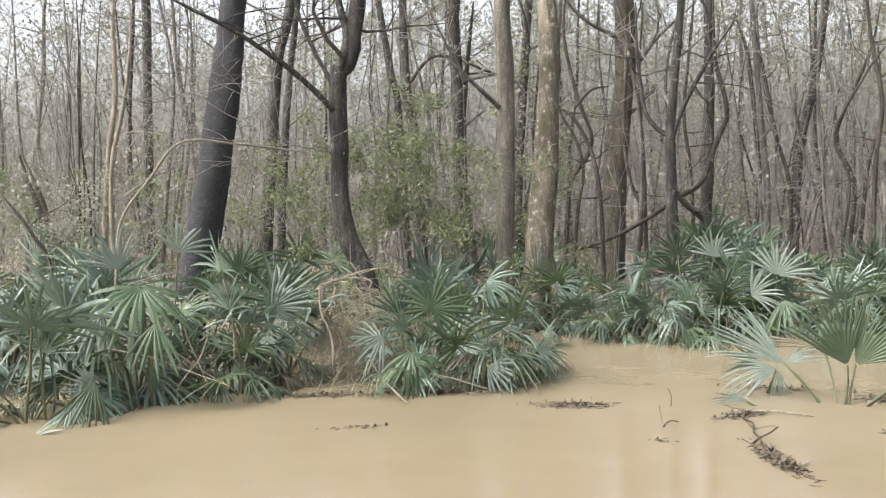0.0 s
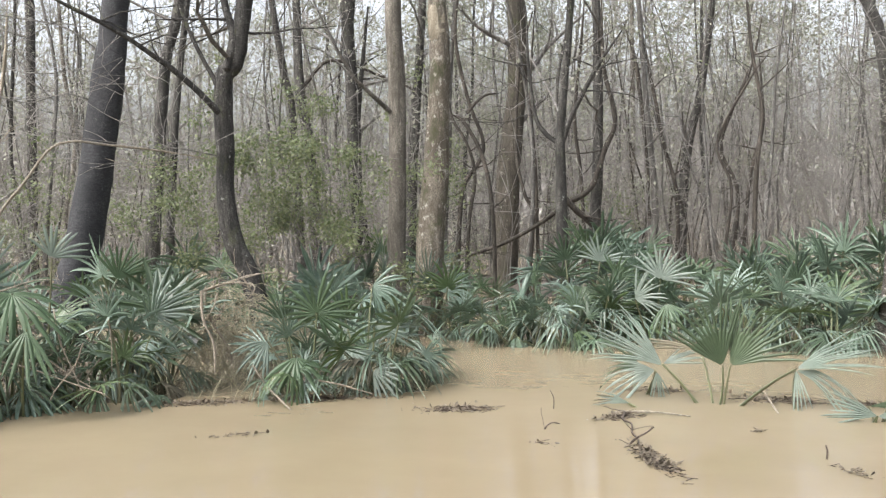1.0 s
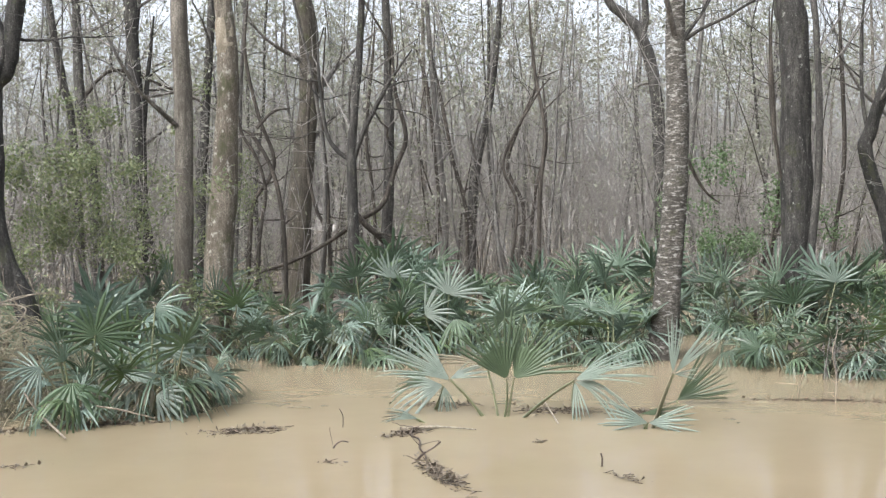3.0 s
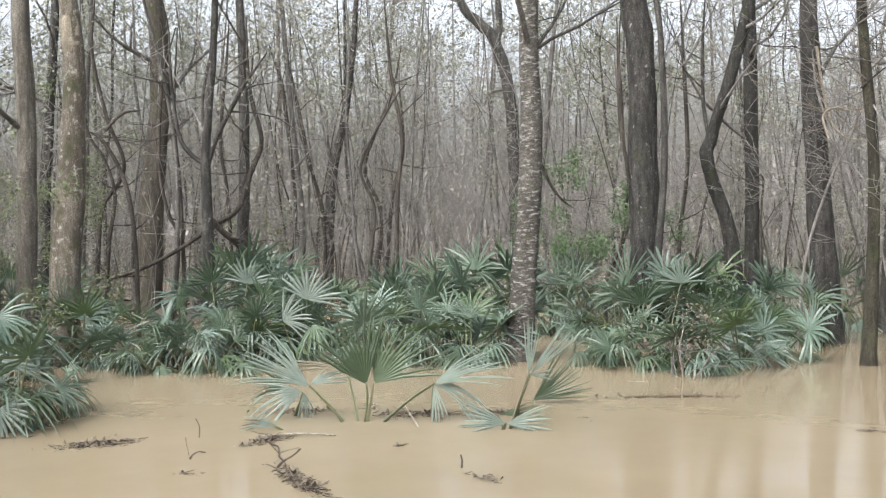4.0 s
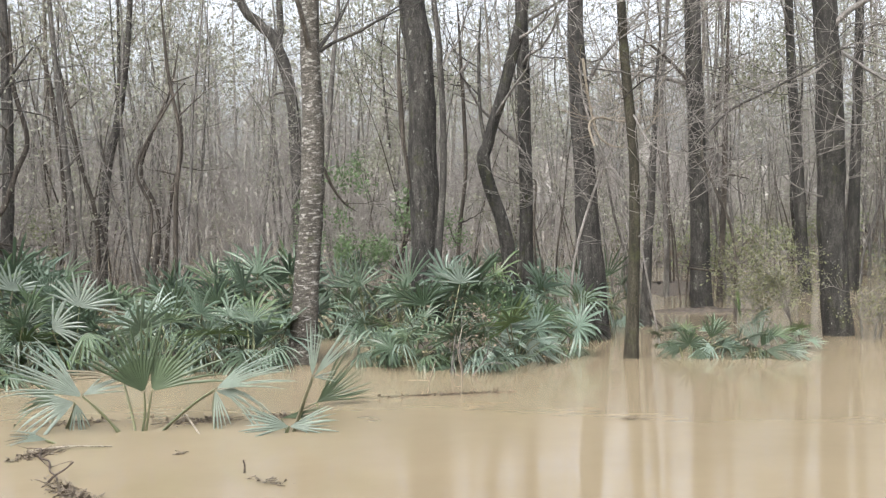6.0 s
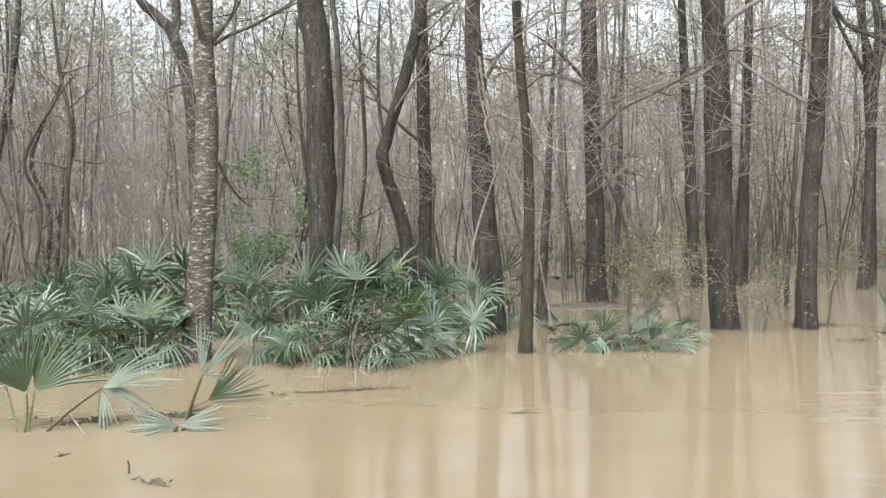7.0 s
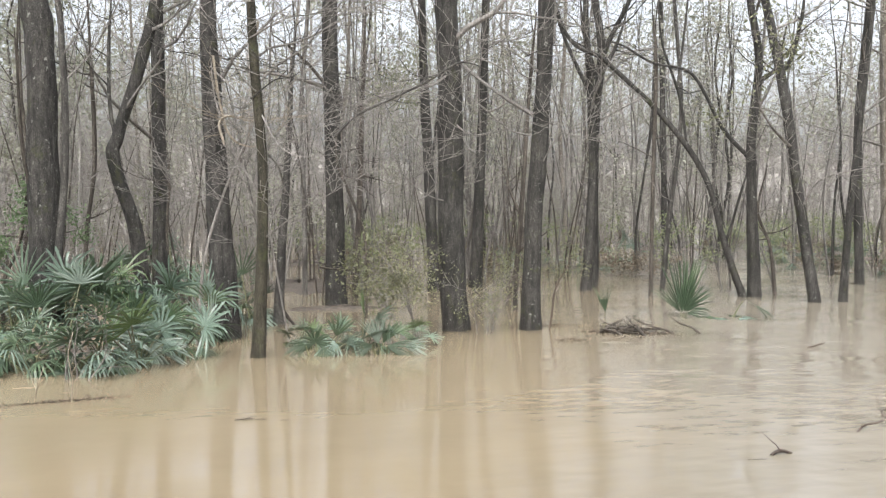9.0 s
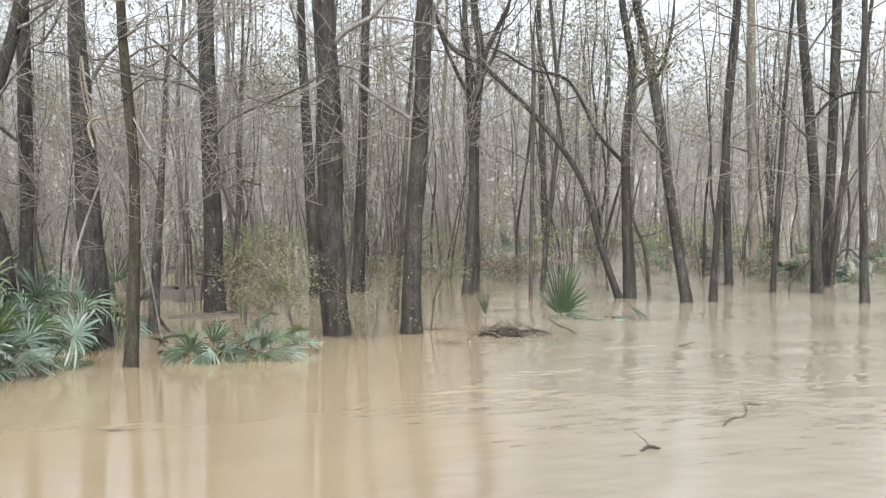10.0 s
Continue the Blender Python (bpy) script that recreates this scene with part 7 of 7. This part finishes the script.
bank(-4.4, 34.4, 2.4, 0.6, 66, 0.13, 62, "low mound of leaf litter rising out of the flood")
bank(-32.2, 25.7, 2.7, 1.0, 127, 0.10, 63, "low mound of leaf litter rising out of the flood")
bank(-20.1, 22.4, 2.7, 1.1, 1, 0.15, 64, "low mound of leaf litter rising out of the flood")
bank(24.9, 26.8, 1.9, 0.7, 40, 0.08, 65, "low mound of leaf litter rising out of the flood")
bank(21.1, 35.7, 1.2, 0.7, 153, 0.09, 66, "low mound of leaf litter rising out of the flood")
bank(22.5, 34.4, 1.7, 0.4, 152, 0.07, 67, "low mound of leaf litter rising out of the flood")
bank(17.1, 37.4, 1.8, 0.4, 52, 0.10, 68, "low mound of leaf litter rising out of the flood")
bank(23.0, 26.8, 1.9, 0.6, 148, 0.10, 69, "low mound of leaf litter rising out of the flood")
bank(12.3, 27.3, 1.4, 0.5, 151, 0.08, 70, "low mound of leaf litter rising out of the flood")
bank(9.0, 35.3, 1.1, 0.5, 21, 0.11, 71, "low mound of leaf litter rising out of the flood")
bank(9.9, 25.3, 1.8, 0.5, 50, 0.11, 72, "low mound of leaf litter rising out of the flood")
bank(12.5, 25.7, 2.0, 0.6, 135, 0.07, 73, "low mound of leaf litter rising out of the flood")


def floating_mat(x, y, long, wide, turn, seed, label, count=130):
    rng = random.Random(seed)
    ob = thing("debris", label, "debris", "", (x, y, 0), turn)
    geo = Geo()
    segs = []
    for _ in range(count):
        u, v = rng.gauss(0, 0.4), rng.gauss(0, 0.4)
        a = rng.gauss(0, 0.9)
        ln = rng.uniform(0.02, 0.085)
        z = rng.uniform(-0.004, 0.018) * (1 - min(1, u * u + v * v))
        segs.append((u * long, v * wide, z, u * long + math.cos(a) * ln, v * wide + math.sin(a) * ln, z + rng.uniform(-0.01, 0.01), 0.0024, 0.0015))
    sticks(geo, segs)
    tagged(part("sticks", geo.mesh("sticks", BARK["drift"]), ob), kind="stuff")
    lg = Geo()
    nrng = np.random.default_rng(seed)
    c = np.stack([nrng.normal(0, long * 0.42, count), nrng.normal(0, wide * 0.42, count), nrng.uniform(0.004, 0.018, count)], 1)
    leaves(lg, c, 0.045, nrng, 0.2)
    tagged(part("leaves", lg.mesh("leaves", LEAF_DEAD, False), ob), kind="stuff")
    return ob


def driftwood(x, y, turn, pts, r0, r1, label, seed, twigs=3, bark_name="drift"):
    """A drifting branch along (along, across, height) points."""
    rng, nrng = random.Random(seed), np.random.default_rng(seed)
    ob = thing("driftwood", label, "driftwood", "", (x, y, 0), turn)
    path, rr = smooth_path(pts, list(np.linspace(r0, r1, len(pts))), 6)
    geo = Geo()
    tube(geo, path, rr, 7, 0.12, nrng)
    part("branch", geo.mesh("branch", BARK[bark_name]), ob)
    for i in range(twigs):
        j = rng.randrange(2, len(path) - 1)
        q = Geo()
        segs = []
        grow(rng, segs, [], tuple(path[j]), (rng.gauss(0, 0.6), rng.gauss(0, 0.6), rng.uniform(0.1, 0.8)), rng.uniform(0.08, 0.22), rr[j] * 0.4, 0, 3, thin=0.002, steps=4)
        sticks(q, segs, 5)
        part("twig", q.mesh("twig", BARK[bark_name]), ob)
    return ob


floating_mat(-4.27, 7.06, 0.36, 0.16, 30, 601, "floating mat of dark twigs and leaves", 240)
floating_mat(-2.3, 6.2, 0.5, 0.09, -50, 602, "trail of dark floating bark and leaves", 330)
floating_mat(-3.0, 7.35, 0.25, 0.12, 60, 603, "floating mat of dark twigs and leaves", 170)
floating_mat(-6.4, 6.35, 0.6, 0.16, 35, 604, "trail of floating twigs along the palmettos", 230)
floating_mat(-7.35, 5.95, 0.7, 0.14, 48, 614, "trail of floating twigs along the palmettos", 260)
floating_mat(-5.6, 6.95, 0.7, 0.1, 28, 615, "trail of floating twigs along the palmettos", 200)
floating_mat(-5.25, 5.55, 0.3, 0.05, 40, 605, "few floating twigs on still water", 22)
floating_mat(-2.05, 8.5, 0.55, 0.2, 10, 606, "floating mat of dark twigs and leaves", 230)
floating_mat(-3.15, 8.5, 0.4, 0.14, 15, 616, "floating mat of dark twigs and leaves", 150)
floating_mat(-1.35, 8.6, 0.35, 0.1, 5, 617, "thin line of floating twigs and leaves", 90)
floating_mat(-1.95, 7.3, 0.06, 0.03, 20, 618, "few floating leaves on still water", 10)
floating_mat(-3.15, 6.3, 0.1, 0.03, 20, 619, "few floating leaves on still water", 10)
floating_mat(0.0, 9.5, 0.75, 0.05, 8, 607, "thin line of floating twigs and leaves", 120)
floating_mat(4.35, 16.9, 1.1, 0.35, -14, 608, "ring of floating litter caught round a trunk", 300)
floating_mat(7.15, 12.2, 0.75, 0.25, -38, 609, "raft of wet sticks and leaves in the channel", 420)
floating_mat(6.1, 11.8, 0.3, 0.08, -30, 610, "small raft of wet sticks", 50)
floating_mat(6.6, 13.3, 0.9, 0.1, -28, 611, "thin line of floating sticks between trunks", 110)
for k in range(16):
    r_k = random.Random(680 + k)
    fx, fy = sector(r_k, 15, 34, 8, 46)
    floating_mat(fx, fy, r_k.uniform(0.4, 1.3), r_k.uniform(0.05, 0.16), r_k.uniform(-50, 10), 690 + k, "drifted line of wet sticks and leaves between trunks", 60)
floating_mat(-1.15, 6.45, 0.22, 0.06, -30, 612, "few floating leaves by a snag", 20)
floating_mat(1.5, 8.18, 0.16, 0.05, 0, 613, "few floating leaves on still water", 14)

driftwood(-3.1, 7.6, -62, ((0, 0, -0.01), (0.2, 0.02, 0.025), (0.42, -0.015, 0.012), (0.65, 0.02, 0.03), (0.85, 0.0, 0.008), (1.1, 0.01, 0.016), (1.4, -0.01, -0.004), (1.75, 0.0, -0.015)), 0.0095, 0.005, "dark wet branch drifting in flood water", 621, 9)
driftwood(-2.62, 6.55, 20, ((0, 0, -0.02), (0.06, 0.0, 0.04), (0.12, 0.02, 0.07), (0.18, 0.0, 0.12)), 0.009, 0.005, "dark broken stub poking out of the water", 622, 2)
driftwood(-3.3, 6.72, 15, ((-0.04, 0, -0.03), (0.0, 0, 0.03), (0.04, 0.01, 0.05), (0.09, 0.0, 0.045)), 0.006, 0.004, "small dark bent twig poking out of the water", 623, 1)
driftwood(-3.58, 7.4, 0, ((0, 0, -0.05), (0.01, 0, 0.08), (-0.02, 0, 0.15)), 0.004, 0.003, "thin upright reed stub in still water", 624, 0)
driftwood(-3.1, 7.45, 12, ((0, 0, 0.01), (0.3, 0, 0.025), (0.6, 0, 0.005)), 0.009, 0.006, "pale dead stick floating on the water", 625, 0, "dead")
driftwood(-1.36, 6.71, 0, ((0, 0, -0.05), (0.01, 0, 0.04), (0.0, 0.01, 0.085)), 0.008, 0.006, "short dark snag poking out of the water", 626, 0)
driftwood(-2.2, 8.4, -60, ((0, 0, 0.12), (0.25, 0, 0.06), (0.55, 0, -0.02)), 0.009, 0.007, "pale dead frond stalk slanting into the water", 627, 0, "dead")
drift_frond = thing("fallen_frond", "torn grey-brown palmetto frond floating on its stalk", "frond", "", (-3.1, 7.72, 0.0), 21)
pinned_fan(drift_frond, 971, (0.12, 0.0, -0.02), (0.04, 0.0, 0.03), -74, 17, 0.3, 8, FROND_PALE, "curled torn fan", fused=0.45, lean=4, droop=0.25, fold=0.6)
pinned_fan(drift_frond, 973, (0.1, 0.02, -0.02), (0.0, 0.03, 0.05), -86, 14, 0.26, 6, FROND_DEAD, "withered fan", fused=0.4, lean=12, droop=0.1)
bowed_frond = thing("fallen_frond", "green palmetto frond bowed over in the current", "frond", "", (9.6, 13.45, 0.0), 0)
special_frond(bowed_frond, 972, -30, 40, 0.3, 0.5, FROND_DARK, nod=70, half=30, count=10, split=0.3, droop=0.4)

for k in range(22):
    r_k = random.Random(640 + k)
    driftwood(7.2 + r_k.gauss(0, 0.24), 12.3 + r_k.gauss(0, 0.16), r_k.uniform(-85, 25) + 180 * (k % 2),
              ((-0.2, 0, -0.02), (-0.07, r_k.gauss(0, 0.04), 0.02 + 0.02 * (k % 4)), (0.08, r_k.gauss(0, 0.04), 0.03 + 0.03 * (k % 4)), (0.2, r_k.gauss(0, 0.05), 0.02 + 0.06 * (k % 4))),
              r_k.uniform(0.009, 0.024), 0.006, "dark wet stick in a raft of drift", 660 + k, 2, "vine")
driftwood(5.85, 6.2, 20, ((-0.1, 0, -0.02), (0.08, 0.03, 0.03), (0.25, -0.02, 0.05), (0.42, 0.06, 0.1), (0.6, 0.02, 0.08)), 0.01, 0.004, "thin bare branch caught in the current", 630, 7)
driftwood(4.81, 5.79, 0, ((-0.08, 0, 0.0), (0.0, 0.01, 0.025), (0.09, 0, 0.0)), 0.014, 0.01, "small dark stick floating on the current", 631, 1)
driftwood(8.6, 10.2, -10, ((-0.1, 0, 0.0), (0.0, 0.01, 0.015), (0.12, 0, 0.045)), 0.009, 0.008, "small dark stick floating on the current", 632, 1)
driftwood(0.12, 9.46, 60, ((0, 0, -0.05), (0.02, 0, 0.2), (0.0, 0.02, 0.42), (0.05, 0, 0.62)), 0.006, 0.003, "thin reddish dead weed stem in flood water", 633, 7, "dead")
driftwood(-0.2, 9.6, 10, ((0, 0, -0.05), (0.04, 0, 0.15), (0.1, 0.02, 0.3)), 0.005, 0.003, "thin dead weed stem in flood water", 634, 4, "dead")
driftwood(6.35, 13.0, 0, ((0, 0, -0.05), (0.05, 0, 0.25), (0.1, 0, 0.55), (0.3, 0, 0.9)), 0.018, 0.008, "crooked dark shoot beside a trunk", 635, 2)
driftwood(-6.1, 6.75, -30, ((0, 0, 0.1), (0.3, 0, 0.12), (0.8, 0, 0.03)), 0.01, 0.007, "pale dead stick lying against palmettos", 636, 1, "dead")
driftwood(-9.4, 5.3, -20, ((-0.3, 0, 0.55), (0.3, 0, 0.35), (0.9, 0.05, 0.12), (1.4, 0, 0.02)), 0.01, 0.006, "long pale dead stalk lying across palmettos", 637, 2, "dead")

driftwood(-7.49, 5.18, 36, ((0.00, 0.00, 0.80), (0.30, -0.02, 0.56), (0.55, -0.03, 0.36), (0.90, -0.04, 0.13)), 0.008, 0.005, "pale dead stem lying across palmettos", 850, 1, "dead")
driftwood(-7.11, 5.45, 36, ((0.00, 0.00, 0.88), (0.05, -0.01, 0.60), (0.15, -0.03, 0.36), (0.22, -0.04, 0.17)), 0.008, 0.005, "pale dead stem lying across palmettos", 851, 1, "dead")
driftwood(-7.12, 5.94, 36, ((0.00, 0.00, 1.03), (0.05, -0.01, 0.83), (0.08, -0.02, 0.54), (0.08, -0.04, 0.29)), 0.008, 0.005, "thin dead stem standing among palmettos", 852, 1, "dead")
driftwood(-7.35, 4.90, 36, ((0.00, 0.00, 0.54), (0.36, -0.01, 0.46), (0.77, -0.02, 0.30), (0.99, -0.03, 0.22)), 0.008, 0.005, "pale dead stem lying across palmettos", 853, 1, "dead")
driftwood(-6.84, 5.51, 36, ((0.00, 0.00, 0.60), (-0.07, -0.01, 0.42), (-0.22, -0.01, 0.24), (-0.27, -0.02, 0.15)), 0.008, 0.005, "thin dead stem leaning out of the palmettos", 854, 1, "dead")
driftwood(-5.45, 6.77, 36, ((0.00, 0.00, 0.20), (0.17, -0.00, 0.16), (0.36, -0.01, 0.10), (0.45, -0.01, 0.07)), 0.008, 0.005, "long pale twig lying against palmettos", 855, 1, "dead")
driftwood(-6.00, 6.58, 36, ((0.00, 0.00, 0.32), (0.07, -0.01, 0.20), (0.16, -0.01, 0.07), (0.20, -0.02, -0.02)), 0.008, 0.005, "pale twig hanging from dead brush", 856, 1, "dead")
driftwood(-6.32, 6.32, 36, ((0.00, 0.00, 0.97), (0.01, -0.01, 0.73), (0.09, -0.02, 0.53), (0.10, -0.03, 0.27)), 0.012, 0.0072, "pale bare branch standing in dead brush", 870, 3, "dead")
driftwood(-6.36, 6.36, 36, ((0.00, 0.00, 0.96), (0.15, 0.00, 1.01), (0.29, -0.00, 1.03), (0.45, -0.00, 0.99), (0.37, -0.01, 0.86), (0.26, -0.01, 0.79)), 0.008, 0.0048, "pale bare branch arching over dead brush", 871, 3, "dead")
driftwood(-6.21, 6.40, 36, ((0.00, 0.00, 0.95), (-0.04, -0.01, 0.82), (-0.13, -0.01, 0.70)), 0.008, 0.0048, "pale forked twig in dead brush", 872, 3, "dead")
driftwood(-6.15, 6.63, 36, ((0.00, 0.00, 1.05), (0.15, 0.00, 1.09), (0.27, -0.00, 1.10)), 0.006, 0.0036, "pale bare twig arching over dead brush", 873, 3, "dead")


def broken_stump(x, y, turn):
    """A leaning snag with torn orange wood inside."""
    nrng = np.random.default_rng(71)
    ob = thing("stump", "leaning broken stump with torn orange wood", "stump", "", (x, y, 0), turn)
    path, rr = smooth_path(((0.1, 0, -0.3), (0.02, 0, 0.8), (-0.12, 0, 1.5), (-0.3, 0, 2.1), (-0.42, 0, 2.45)), (0.09, 0.08, 0.07, 0.055, 0.02), 5)
    geo = Geo()
    tube(geo, path, rr, 9, 0.14, nrng)
    part("trunk", geo.mesh("trunk", BARK["vine"]), ob)
    core = Geo()
    tube(core, path[9:] + np.array([0.03, -0.035, 0]), rr[9:] * 0.8, 7, 0.2, nrng)
    part("heartwood", core.mesh("heartwood", BARK["mottled"]), ob, "torn orange heartwood")


broken_stump(-13.3, 8.25, 55)
